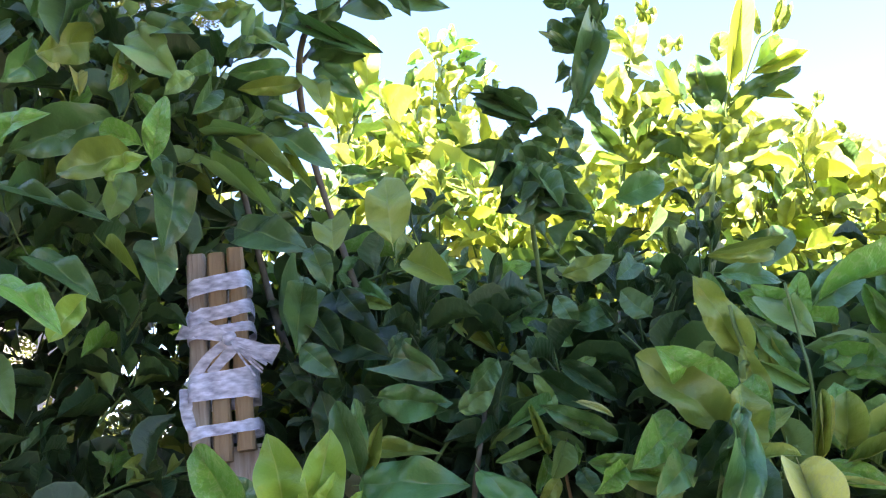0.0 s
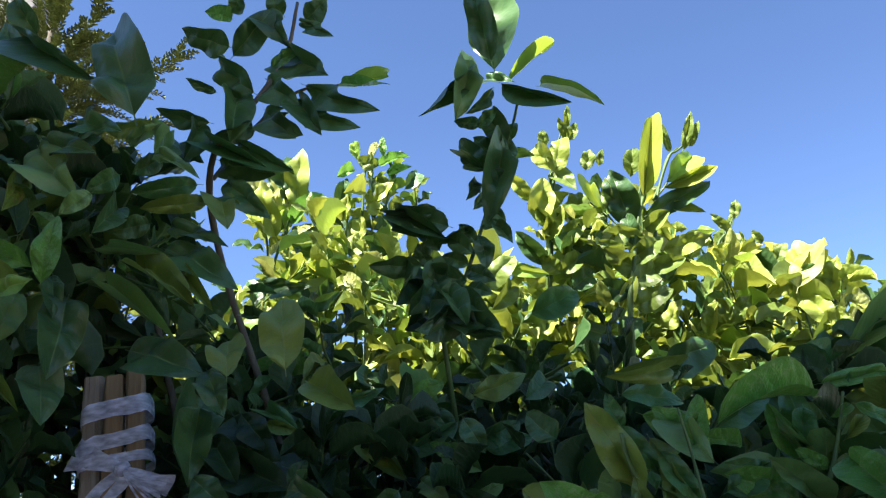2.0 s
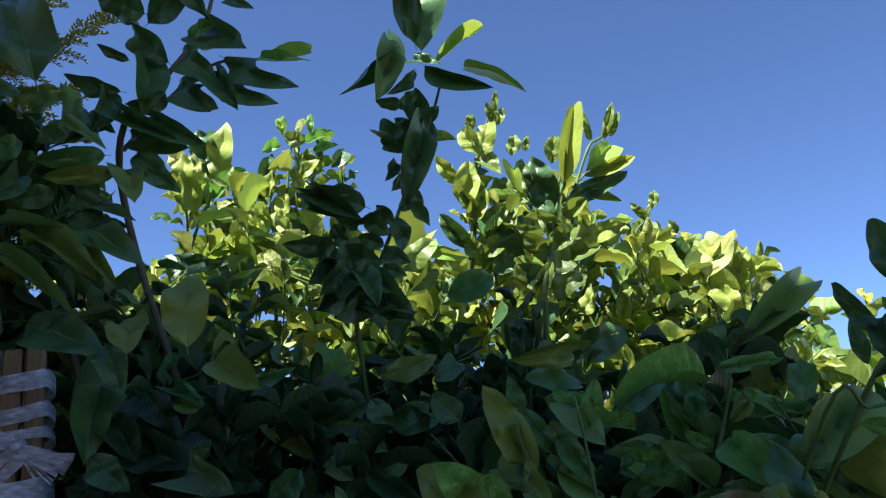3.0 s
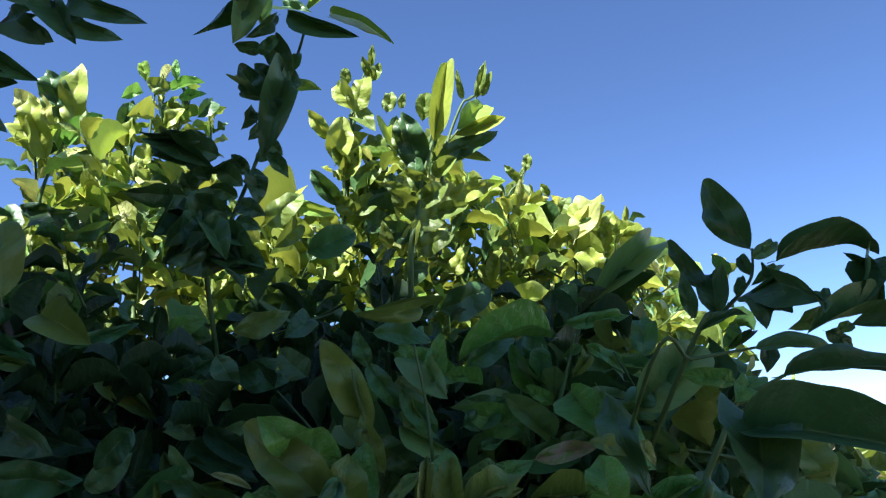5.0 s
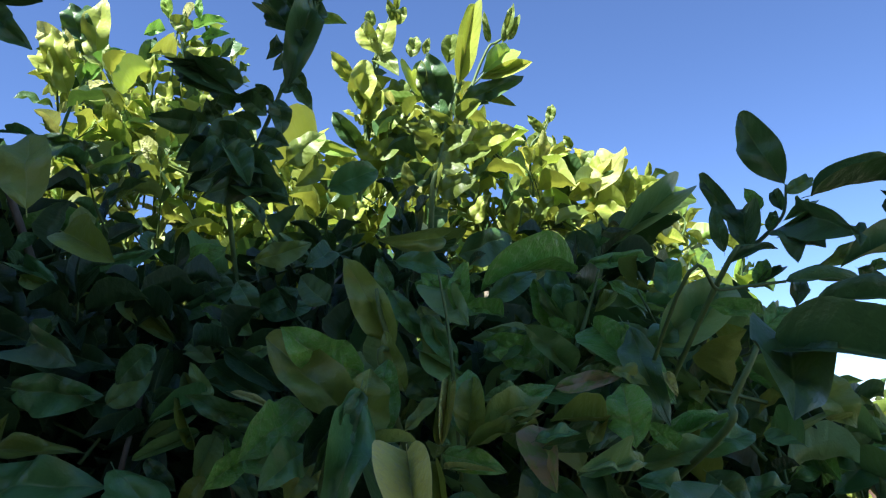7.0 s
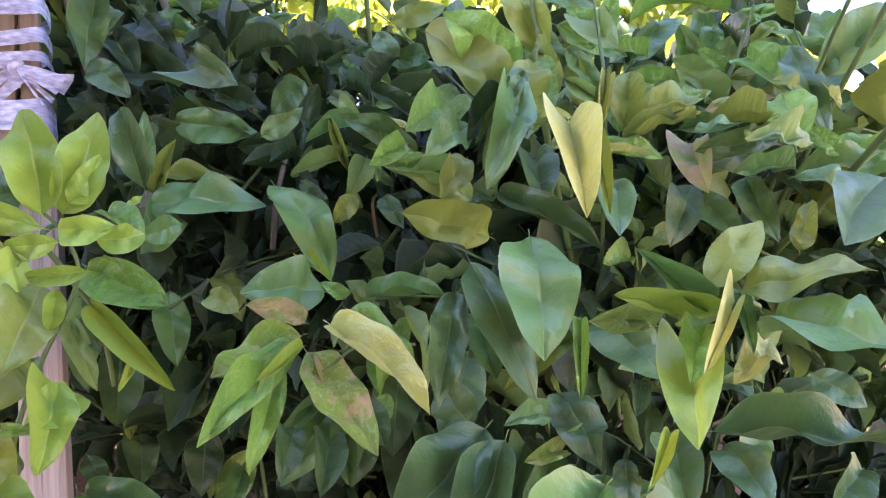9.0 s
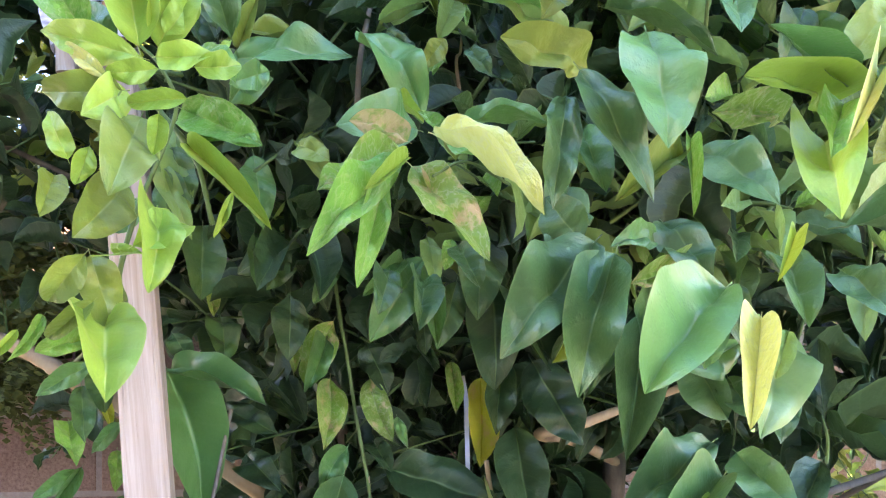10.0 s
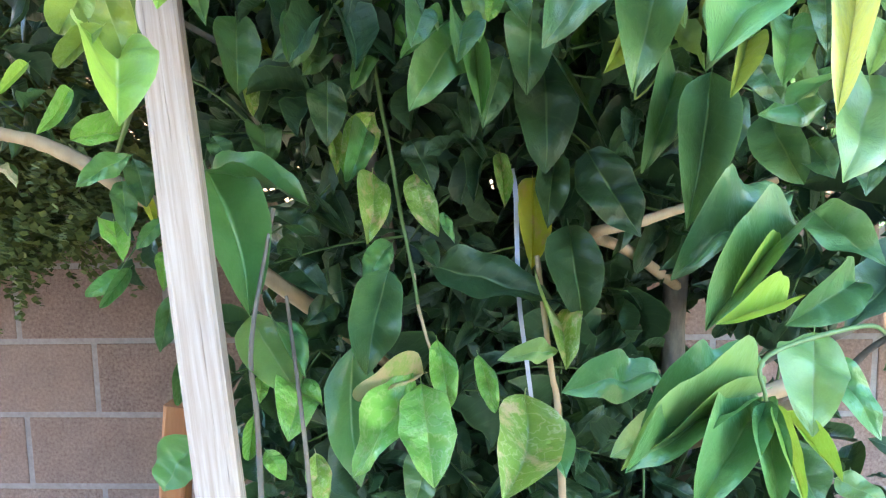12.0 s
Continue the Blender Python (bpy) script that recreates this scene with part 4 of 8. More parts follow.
leaf("i", 3, (-0.122, 0.925, 1.669), (-0.053, 0.903, 1.589), (0.26, -0.94, -0.21), 0.059)
leaf("i", 7, (-0.160, 0.914, 1.631), (-0.115, 0.892, 1.577), (0.32, -0.93, -0.18), 0.032)
leaf("i", 7, (-0.149, 0.914, 1.643), (-0.112, 0.903, 1.616), (0.31, -0.93, -0.21), 0.023)
leaf("v", 6, (-0.101, 0.980, 1.683), (-0.055, 0.958, 1.654), (0.24, -0.96, -0.13), 0.026)
leaf("l", 7, (-0.037, 1.002, 1.636), (-0.073, 0.980, 1.617), (0.21, -0.97, -0.08), 0.022)
leaf("v", 7, (-0.068, 0.881, 1.377), (-0.056, 0.870, 1.302), (0.25, -0.97, -0.07), 0.035)
leaf("l", 7, (-0.020, 0.892, 1.402), (0.006, 0.870, 1.346), (0.18, -0.98, 0.08), 0.031)
leaf("i", 7, (-0.041, 0.936, 1.233), (-0.039, 0.914, 1.166), (0.21, -0.97, 0.09), 0.040)
leaf("m", 7, (-0.066, 0.936, 1.302), (-0.071, 0.914, 1.243), (0.24, -0.97, 0.00), 0.040)
leaf("m", 7, (-0.160, 0.881, 1.348), (-0.139, 0.870, 1.278), (0.35, -0.94, -0.04), 0.026)
# leaves about the stake, low down
# darker kinds stand in for the deep shade low in the tree
leaf("y", 8, (-0.190, 0.670, 1.222), (-0.206, 0.660, 1.201), (0.53, -0.84, 0.10), 0.008)
leaf("e", 6, (-0.273, 0.963, 1.185), (-0.302, 0.918, 1.178), (0.43, -0.83, 0.35), 0.033)
leaf("v", 7, (-0.255, 0.950, 1.162), (-0.307, 0.930, 1.130), (0.43, -0.85, 0.30), 0.023)
leaf("m", 7, (-0.277, 0.970, 1.134), (-0.265, 0.950, 1.076), (0.44, -0.90, 0.06), 0.029)
leaf("e", 7, (-0.309, 1.009, 1.087), (-0.283, 0.971, 1.045), (0.44, -0.89, 0.10), 0.033)
leaf("o", 8, (-0.260, 0.990, 1.117), (-0.253, 0.990, 1.087), (0.41, -0.91, 0.06), 0.014)
leaf("v", 7, (-0.240, 0.980, 1.091), (-0.266, 0.970, 1.059), (0.41, -0.89, 0.19), 0.019)
leaf("e", 5, (-0.255, 0.840, 1.221), (-0.279, 0.820, 1.180), (0.49, -0.86, 0.14), 0.016)
leaf("m", 7, (-0.263, 0.970, 1.158), (-0.247, 0.960, 1.106), (0.42, -0.91, 0.03), 0.031)
leaf("v", 0, (-0.203, 1.026, 1.143), (-0.152, 0.994, 0.981), (0.30, -0.88, 0.38), 0.075)
leaf("v", 7, (-0.204, 1.048, 1.140), (-0.083, 1.015, 1.101), (0.25, -0.84, 0.47), 0.051)
leaf("i", 7, (-0.145, 1.058, 1.091), (-0.072, 1.037, 1.062), (0.23, -0.90, 0.36), 0.036)
leaf("m", 7, (-0.206, 1.058, 1.183), (-0.180, 1.048, 1.143), (0.33, -0.95, -0.01), 0.029)
leaf("m", 7, (-0.158, 1.020, 1.313), (-0.154, 1.000, 1.226), (0.30, -0.93, -0.22), 0.051)
leaf("m", 7, (-0.162, 1.114, 1.198), (-0.142, 1.056, 1.145), (0.27, -0.94, -0.21), 0.044)
leaf("d", 6, (-0.158, 1.058, 1.258), (-0.152, 1.048, 1.205), (0.29, -0.95, -0.08), 0.033)
leaf("i", 7, (-0.079, 1.080, 1.226), (-0.137, 1.058, 1.218), (0.24, -0.97, -0.07), 0.033)
leaf("m", 3, (-0.035, 0.980, 1.287), (-0.103, 0.960, 1.257), (0.22, -0.96, 0.16), 0.047)
leaf("m", 7, (-0.055, 0.994, 1.280), (-0.069, 0.946, 1.239), (0.21, -0.98, -0.03), 0.033)
leaf("d", 6, (-0.058, 0.980, 1.320), (-0.078, 0.950, 1.293), (0.22, -0.97, 0.02), 0.025)
leaf("b", 6, (-0.029, 1.046, 1.244), (-0.038, 1.017, 1.219), (0.17, -0.98, -0.09), 0.020)
leaf("i", 7, (-0.058, 1.048, 1.251), (-0.068, 1.037, 1.185), (0.20, -0.98, 0.03), 0.028)
leaf("d", 6, (-0.061, 1.048, 1.188), (-0.054, 1.037, 1.136), (0.19, -0.98, 0.09), 0.027)
leaf("v", 7, (-0.304, 1.020, 1.028), (-0.344, 1.000, 1.001), (0.43, -0.84, 0.33), 0.022)
leaf("v", 8, (-0.299, 1.020, 1.031), (-0.328, 1.000, 0.988), (0.45, -0.88, 0.15), 0.017)
leaf("e", 7, (-0.258, 1.020, 1.050), (-0.252, 1.000, 1.007), (0.39, -0.89, 0.23), 0.023)
leaf("m", 7, (-0.249, 1.020, 0.998), (-0.261, 1.000, 0.935), (0.39, -0.90, 0.20), 0.029)
leaf("m", 7, (-0.258, 1.058, 0.914), (-0.264, 1.048, 0.855), (0.37, -0.89, 0.27), 0.024)
leaf("v", 3, (-0.241, 1.048, 0.813), (-0.270, 1.005, 0.764), (0.30, -0.71, 0.64), 0.059)
leaf("g", 7, (-0.161, 1.026, 0.971), (-0.103, 1.005, 0.885), (0.28, -0.96, 0.05), 0.057)
leaf("v", 6, (-0.118, 1.034, 0.959), (-0.086, 0.975, 0.912), (0.22, -0.84, 0.49), 0.046)
leaf("e", 7, (-0.146, 1.011, 0.903), (-0.143, 0.988, 0.878), (0.26, -0.85, 0.46), 0.020)
leaf("e", 7, (-0.098, 1.021, 0.897), (-0.098, 0.936, 0.853), (0.19, -0.73, 0.65), 0.055)
leaf("e", 8, (-0.153, 0.994, 0.862), (-0.158, 0.983, 0.812), (0.27, -0.82, 0.50), 0.021)
leaf("e", 7, (-0.141, 0.994, 0.820), (-0.116, 0.983, 0.788), (0.23, -0.77, 0.59), 0.025)
leaf("d", 6, (-0.085, 1.005, 0.812), (-0.070, 0.994, 0.754), (0.19, -0.82, 0.55), 0.039)
leaf("v", 4, (-0.041, 1.037, 0.932), (-0.033, 1.005, 0.770), (0.16, -0.90, 0.42), 0.064)
leaf("i", 7, (-0.125, 1.097, 1.024), (-0.071, 1.041, 0.993), (0.23, -0.96, 0.16), 0.043)
leaf("i", 7, (-0.075, 1.102, 0.973), (-0.100, 1.037, 0.958), (0.21, -0.93, 0.29), 0.039)
leaf("m", 7, (-0.214, 1.058, 0.763), (-0.228, 1.048, 0.723), (0.31, -0.82, 0.48), 0.031)


def crown_a(p):
    top = 1.97 + 0.05 * math.sin(p.x * 9) - max(0, p.x + 0.05) * 1.2 + 0.14 * max(0, min(1, (-0.26 - p.x) / 0.25))
    low = 1.30 if p.x > -0.35 else 1.20
    by_stake = abs(p.x + 0.21) < 0.17 and p.y < 1.08 and p.z < 1.80
    edge = 0.03 if p.z < 1.55 else 0.03 - 0.7 * min(p.z - 1.55, 0.3)
    return low < p.z < top and not by_stake and p.y > 0.84 and p.x < edge * p.y


fill(3, 270, (-1.3, 0.05), (0.90, 1.30), (1.6, 2.12), crown_a, DIM_MIX)
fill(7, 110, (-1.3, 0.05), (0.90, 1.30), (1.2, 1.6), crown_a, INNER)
fill(5, 80, (-1.2, -0.34), (0.84, 1.0), (1.3, 2.1), crown_a, DIM_MIX)
fill(6, 12, (-0.75, -0.42), (1.0, 1.25), (1.12, 1.28), lambda p: p.x < -0.36, DIM_MIX, 0.06)
mass.finish(tree)

# ---- the big citrus behind and beside it ----
tree = thing("citrus_tree", "dense citrus tree, its top sunlit, its lower side in shade", "tree", (0.42, 1.35, 0), "citrus trees along the wall")
mass = Mass()
limb([(0.42, 1.35, -0.02), (0.44, 1.34, 0.45), (0.40, 1.30, 0.9), (0.44, 1.28, 1.3)], 0.026, 0.014, BARK, "trunk")
limb([(0.43, 1.28, 1.25), (0.40, 1.27, 1.5), (0.36, 1.3, 1.72)], 0.010, 0.004)
limb([(0.43, 1.28, 1.25), (0.52, 1.26, 1.5), (0.52, 1.3, 1.72)], 0.010, 0.004)
limb([(0.42, 1.30, 1.0), (0.20, 1.15, 1.3), (0.125, 0.945, 1.719), (0.139, 0.945, 1.785), (0.176, 0.945, 1.881), (0.208, 0.945, 1.972), (0.232, 0.945, 2.036), (0.245, 0.945, 2.082)], 0.0036, 0.0018, TWIG)
limb([(0.42, 1.30, 1.05), (0.65, 1.2, 1.3), (0.95, 1.25, 1.5)], 0.015, 0.006)
limb([(0.30, 1.38, 1.8), (0.335, 1.4, 1.994), (0.35, 1.4, 2.128), (0.356, 1.4, 2.194), (0.39, 1.4, 2.288)], 0.004, 0.0015, TWIG, "twig")
limb([(0.40, 1.2, 1.6), (0.394, 1.11, 1.808), (0.406, 1.11, 1.862), (0.422, 1.11, 1.936), (0.441, 1.11, 1.994)], 0.005, 0.002, TWIG, "twig")
limb([(0.45, 1.12, 1.92), (0.473, 1.14, 2.008), (0.502, 1.14, 2.074), (0.517, 1.14, 2.085), (0.546, 1.14, 2.108)], 0.0028, 0.0015, TWIG, "twig")
limb([(-0.05, 1.5, 1.8), (-0.048, 1.51, 2.049), (-0.032, 1.51, 2.173), (-0.026, 1.51, 2.254), (-0.012, 1.51, 2.312)], 0.004, 0.0015, TWIG, "twig")
limb([(-0.25, 1.5, 1.8), (-0.217, 1.5, 2.05), (-0.184, 1.5, 2.156), (-0.166, 1.5, 2.234)], 0.004, 0.0015, TWIG, "twig")
limb([(0.62, 1.4, 1.85), (0.65, 1.4, 1.999), (0.678, 1.4, 2.04), (0.703, 1.4, 2.082)], 0.003, 0.0013, TWIG, "twig")
limb([(0.66, 1.4, 1.85), (0.694, 1.4, 1.951), (0.731, 1.4, 2.0), (0.742, 1.4, 2.025)], 0.003, 0.0013, TWIG, "twig")
limb([(0.33, 0.80, 1.36), (0.256, 0.64, 1.528), (0.261, 0.64, 1.549), (0.254, 0.64, 1.577), (0.252, 0.64, 1.593)], 0.0028, 0.0014, TWIG, "twig")
limb([(0.35, 0.80, 1.36), (0.313, 0.66, 1.513), (0.310, 0.66, 1.566), (0.304, 0.66, 1.612)], 0.0018, 0.0010, TWIG, "twig")
limb([(0.17, 0.72, 1.33), (0.13, 0.62, 1.335), (0.106, 0.58, 1.321)], 0.0013, 0.0009, TWIG, "twig")
limb([(0.45, 0.75, 1.35), (0.40, 0.6, 1.36), (0.333, 0.50, 1.362), (0.33, 0.51, 1.34)], 0.0018, 0.0012, TWIG, "twig")
limb([(0.45, 0.8, 1.0), (0.36, 0.66, 1.04), (0.277, 0.60, 1.037), (0.273, 0.59, 1.013)], 0.0018, 0.0012, TWIG, "twig")
limb([(0.36, 1.15, 1.15), (0.225, 0.93, 1.491), (0.241, 0.93, 1.541), (0.254, 0.93, 1.585), (0.268, 0.93, 1.624), (0.284, 0.93, 1.656)], 0.0026, 0.0014, TWIG)
limb([(0.245, 0.95, 1.541), (0.239, 0.95, 1.588), (0.219, 0.95, 1.629), (0.28, 1.15, 1.72)], 0.0032, 0.0018, BARK)
limb([(0.20, 1.05, 1.2), (0.139, 0.86, 1.433), (0.140, 0.86, 1.478), (0.144, 0.86, 1.515)], 0.0020, 0.0012, PALEBARK, "twig")
limb([(0.41, 1.30, 0.95), (0.30, 1.12, 1.03), (0.236, 1.0, 1.066), (0.279, 0.99, 1.078), (0.324, 1.0, 1.091), (0.45, 1.05, 1.12)], 0.008, 0.005, PALEBARK)
limb([(0.42, 1.31, 0.70), (0.44, 1.0, 0.86), (0.40, 0.80, 0.955), (0.352, 0.75, 0.972), (0.305, 0.745, 0.955)], 0.010, 0.006, PALEBARK)
limb([(0.42, 1.31, 0.75), (0.47, 1.1, 0.90), (0.508, 1.0, 0.953), (0.553, 1.0, 0.984), (0.7, 1.0, 1.03)], 0.007, 0.004, BARK)
limb([(0.42, 1.31, 0.6), (0.55, 1.25, 0.8), (0.612, 1.2, 0.856), (0.662, 1.2, 0.896), (0.8, 1.15, 1.0)], 0.006, 0.004, BARK)
limb([(0.17, 0.95, 1.05), (0.183, 0.93, 0.933), (0.188, 0.93, 0.906), (0.192, 0.93, 0.85), (0.2, 0.95, 0.7)], 0.0028, 0.0045, PALEBARK, "twig")
limb([(0.05, 1.05, 1.38), (-0.002, 0.990, 1.313), (0.001, 0.985, 1.253), (0.007, 0.980, 1.209), (0.016, 0.975, 1.160), (0.026, 0.970, 1.095), (0.038, 0.965, 1.032), (0.043, 0.960, 0.997)], 0.0024, 0.0020, TWIG, "twig")
limb([(0.039, 0.965, 1.030), (0.043, 0.962, 0.997), (0.051, 0.960, 0.964), (0.060, 0.960, 0.930), (0.062, 0.970, 0.893)], 0.0021, 0.0017, PALEBARK, "twig")
leaf("m", 0, (0.066, 1, 1.596), (0.015, 0.98, 1.662), (0.32, -0.95, -0.041), 0.037)
leaf("y", 1, (0.002, 0.96, 2.13), (0.063, 1, 2.167), (0.62, -0.76, -0.19), 0.021)
leaf("m", 3, (0.236, 1.14, 2.259), (0.218, 1.13, 2.434), (0.056, -1, -0.051), 0.092)
leaf("y", 1, (0.256, 1.15, 2.237), (0.347, 1.16, 2.322), (0.18, -0.98, -0.072), 0.025)
leaf("m", 5, (0.187, 1.14, 2.202), (0.178, 1.14, 2.276), (0.091, -1, 0.011), 0.031)
leaf("g", 1, (0.54, 0.85, 1.676), (0.644, 0.88, 1.753), (0.086, -0.96, 0.26), 0.039)
leaf("y", 0, (0.683, 1, 1.773), (0.75, 1, 1.784), (-0.011, -1, 0.07), 0.043)
leaf("l", 2, (0.358, 0.82, 1.672), (0.287, 0.8, 1.665), (0.27, -0.96, -0.012), 0.023)
leaf("m", 0, (0.312, 0.787, 1.656), (0.347, 0.812, 1.679), (-0.018, -1, 0.032), 0.026)
leaf("m", 0, (0.237, 0.909, 1.686), (0.206, 0.871, 1.659), (0.24, -0.86, 0.45), 0.028)
leaf("l", 3, (1.195, 1.3, 1.453), (1.297, 1.28, 1.481), (-0.22, -0.97, 0.11), 0.054)
leaf("m", 3, (1.145, 1.3, 1.43), (1.233, 1.28, 1.454), (-0.31, -0.83, 0.45), 0.052)
leaf("m", 0, (0.226, 0.806, 1.609), (0.200, 0.814, 1.637), (0.35, -0.87, -0.35), 0.030)
leaf("m", 6, (0.224, 1.156, 2.252), (0.265, 1.114, 2.214), (-0.32, -0.91, -0.28), 0.037)
leaf("l", 1, (1.141, 1.2, 1.465), (1.237, 1.2, 1.478), (-0.0042, -1, 0.03), 0.050)
leaf("l", 3, (0.266, 0.66, 1.549), (0.229, 0.65, 1.619), (-0.16, -0.96, -0.22), 0.029)
leaf("l", 2, (0.329, 0.75, 1.662), (0.265, 0.73, 1.653), (0.32, -0.92, -0.23), 0.021)
leaf("g", 3, (0.327, 0.740, 1.618), (0.334, 0.687, 1.570), (-0.53, -0.84, 0.065), 0.037)
# the shaded branch before the skyline
leaf("m", 7, (0.210, 0.928, 2.130), (0.192, 0.912, 2.246), (-0.06, -0.66, -0.75), 0.042)
leaf("m", 7, (0.183, 0.928, 2.117), (0.107, 0.912, 2.040), (-0.02, -0.71, -0.70), 0.027)
leaf("g", 7, (0.180, 0.920, 2.128), (0.154, 0.904, 2.026), (-0.04, -0.75, -0.66), 0.041)
leaf("m", 7, (0.209, 0.928, 2.083), (0.168, 0.912, 2.040), (-0.06, -0.72, -0.69), 0.021)
leaf("m", 8, (0.222, 0.928, 2.093), (0.309, 0.912, 2.048), (-0.12, -0.75, -0.65), 0.021)
leaf("y", 8, (0.280, 0.961, 2.105), (0.360, 0.945, 2.060), (-0.21, -0.95, -0.24), 0.016)
leaf("m", 7, (0.123, 0.920, 1.911), (0.049, 0.904, 1.908), (0.03, -0.79, -0.61), 0.020)
leaf("m", 7, (0.063, 0.920, 1.904), (0.114, 0.904, 1.865), (0.03, -0.84, -0.53), 0.017)
leaf("m", 0, (0.102, 0.912, 1.834), (0.039, 0.896, 1.832), (0.05, -0.83, -0.56), 0.032)
leaf("m", 7, (0.111, 0.920, 1.835), (0.098, 0.904, 1.860), (0.02, -0.82, -0.57), 0.019)
leaf("m", 7, (0.116, 0.896, 1.806), (0.083, 0.879, 1.762), (0.02, -0.89, -0.46), 0.029)
leaf("v", 7, (0.184, 0.928, 2.028), (0.211, 0.912, 2.047), (-0.07, -0.82, -0.57), 0.017)
# leaves at eye height
limb([(0.062, 0.840, 1.556), (0.057, 0.830, 1.529), (0.051, 0.820, 1.495), (0.044, 0.820, 1.459), (0.039, 0.840, 1.417)], 0.0022, 0.0030, BARK, "twig")
leaf("m", 7, (0.071, 0.800, 1.570), (0.041, 0.800, 1.538), (0.17, -0.98, -0.09), 0.028)
leaf("i", 7, (-0.022, 0.860, 1.576), (0.029, 0.860, 1.558), (0.22, -0.97, -0.10), 0.028)
leaf("m", 7, (-0.045, 0.855, 1.585), (-0.029, 0.865, 1.610), (0.27, -0.95, -0.13), 0.018)
leaf("v", 9, (0.120, 0.780, 1.525), (0.076, 0.760, 1.504), (0.12, -0.93, 0.34), 0.018)
leaf("g", 7, (0.123, 0.780, 1.521), (0.104, 0.780, 1.554), (0.10, -0.99, -0.07), 0.015)
leaf("g", 8, (0.129, 0.760, 1.491), (0.115, 0.760, 1.459), (0.09, -1.00, 0.02), 0.022)
leaf("e", 7, (0.138, 0.760, 1.489), (0.139, 0.760, 1.469), (0.07, -1.00, 0.02), 0.007)
leaf("m", 7, (0.071, 0.780, 1.473), (0.097, 0.780, 1.446), (0.14, -0.99, 0.04), 0.016)
leaf("e", 7, (0.159, 0.626, 1.475), (0.133, 0.615, 1.457), (0.07, -1.00, 0.05), 0.019)
leaf("l", 7, (0.230, 0.603, 1.497), (0.172, 0.621, 1.555), (-0.03, -0.96, 0.27), 0.035)
leaf("l", 3, (0.239, 0.594, 1.480), (0.242, 0.603, 1.531), (-0.11, -0.95, 0.31), 0.033)
leaf("m", 7, (0.315, 0.760, 1.516), (0.277, 0.760, 1.549), (-0.16, -0.98, -0.06), 0.030)
leaf("l", 7, (0.280, 0.700, 1.488), (0.314, 0.700, 1.515), (-0.17, -0.92, 0.36), 0.015)
leaf("l", 8, (0.287, 0.603, 1.478), (0.297, 0.603, 1.525), (-0.20, -0.96, 0.18), 0.010)
leaf("e", 7, (0.198, 0.618, 1.507), (0.157, 0.588, 1.475), (0.01, -0.93, 0.37), 0.033)
leaf("v", 7, (0.201, 0.595, 1.481), (0.169, 0.575, 1.457), (-0.00, -0.95, 0.33), 0.024)
leaf("i", 7, (0.224, 0.585, 1.504), (0.197, 0.585, 1.469), (-0.05, -1.00, 0.01), 0.025)
leaf("m", 7, (0.224, 0.576, 1.495), (0.206, 0.576, 1.448), (-0.07, -1.00, 0.04), 0.018)
leaf("l", 9, (0.236, 0.585, 1.479), (0.270, 0.585, 1.480), (-0.12, -0.88, 0.46), 0.012)
leaf("e", 3, (0.328, 0.740, 1.587), (0.305, 0.740, 1.625), (-0.20, -0.97, 0.13), 0.026)
leaf("v", 7, (0.276, 0.740, 1.609), (0.306, 0.740, 1.565), (-0.16, -0.98, -0.14), 0.020)
leaf("v", 7, (0.304, 0.730, 1.585), (0.334, 0.730, 1.539), (-0.21, -0.97, -0.11), 0.022)
leaf("v", 7, (0.279, 0.750, 1.607), (0.267, 0.750, 1.641), (-0.13, -0.97, -0.19), 0.017)
leaf("v", 7, (0.285, 0.760, 1.641), (0.340, 0.760, 1.630), (-0.19, -0.98, 0.10), 0.027)
leaf("e", 7, (0.285, 0.760, 1.578), (0.271, 0.760, 1.597), (-0.14, -0.98, -0.14), 0.013)
leaf("m", 7, (0.138, 0.860, 1.642), (0.159, 0.860, 1.605), (0.04, -0.98, -0.17), 0.026)
leaf("e", 7, (0.130, 0.880, 1.608), (0.101, 0.880, 1.621), (0.08, -0.98, -0.15), 0.017)
leaf("p", 9, (0.140, 0.760, 1.526), (0.174, 0.760, 1.511), (0.04, -0.94, 0.34), 0.009)
leaf("e", 7, (0.162, 0.740, 1.494), (0.131, 0.740, 1.509), (0.05, -0.96, 0.27), 0.013)
leaf("i", 7, (0.132, 0.800, 1.567), (0.185, 0.800, 1.528), (0.03, -1.00, -0.08), 0.023)
leaf("l", 7, (0.304, 0.594, 1.475), (0.356, 0.594, 1.489), (-0.26, -0.89, 0.39), 0.015)
leaf("m", 7, (0.430, 0.621, 1.483), (0.367, 0.621, 1.472), (-0.37, -0.93, 0.02), 0.020)
leaf("v", 7, (0.432, 0.603, 1.456), (0.385, 0.603, 1.453), (-0.38, -0.86, 0.34), 0.014)
leaf("v", 7, (0.497, 0.640, 1.462), (0.553, 0.640, 1.474), (-0.50, -0.81, 0.32), 0.030)
leaf("l", 7, (0.572, 0.660, 1.471), (0.657, 0.660, 1.480), (-0.55, -0.74, 0.39), 0.021)
leaf("e", 7, (0.692, 0.800, 1.420), (0.756, 0.800, 1.459), (-0.57, -0.75, 0.34), 0.038)
leaf("v", 7, (0.742, 0.800, 1.406), (0.828, 0.800, 1.443), (-0.60, -0.72, 0.35), 0.055)
leaf("l", 7, (0.888, 0.900, 1.469), (0.878, 0.900, 1.506), (-0.65, -0.76, 0.00), 0.023)
leaf("e", 7, (0.847, 0.900, 1.454), (0.917, 0.900, 1.457), (-0.65, -0.76, 0.03), 0.024)
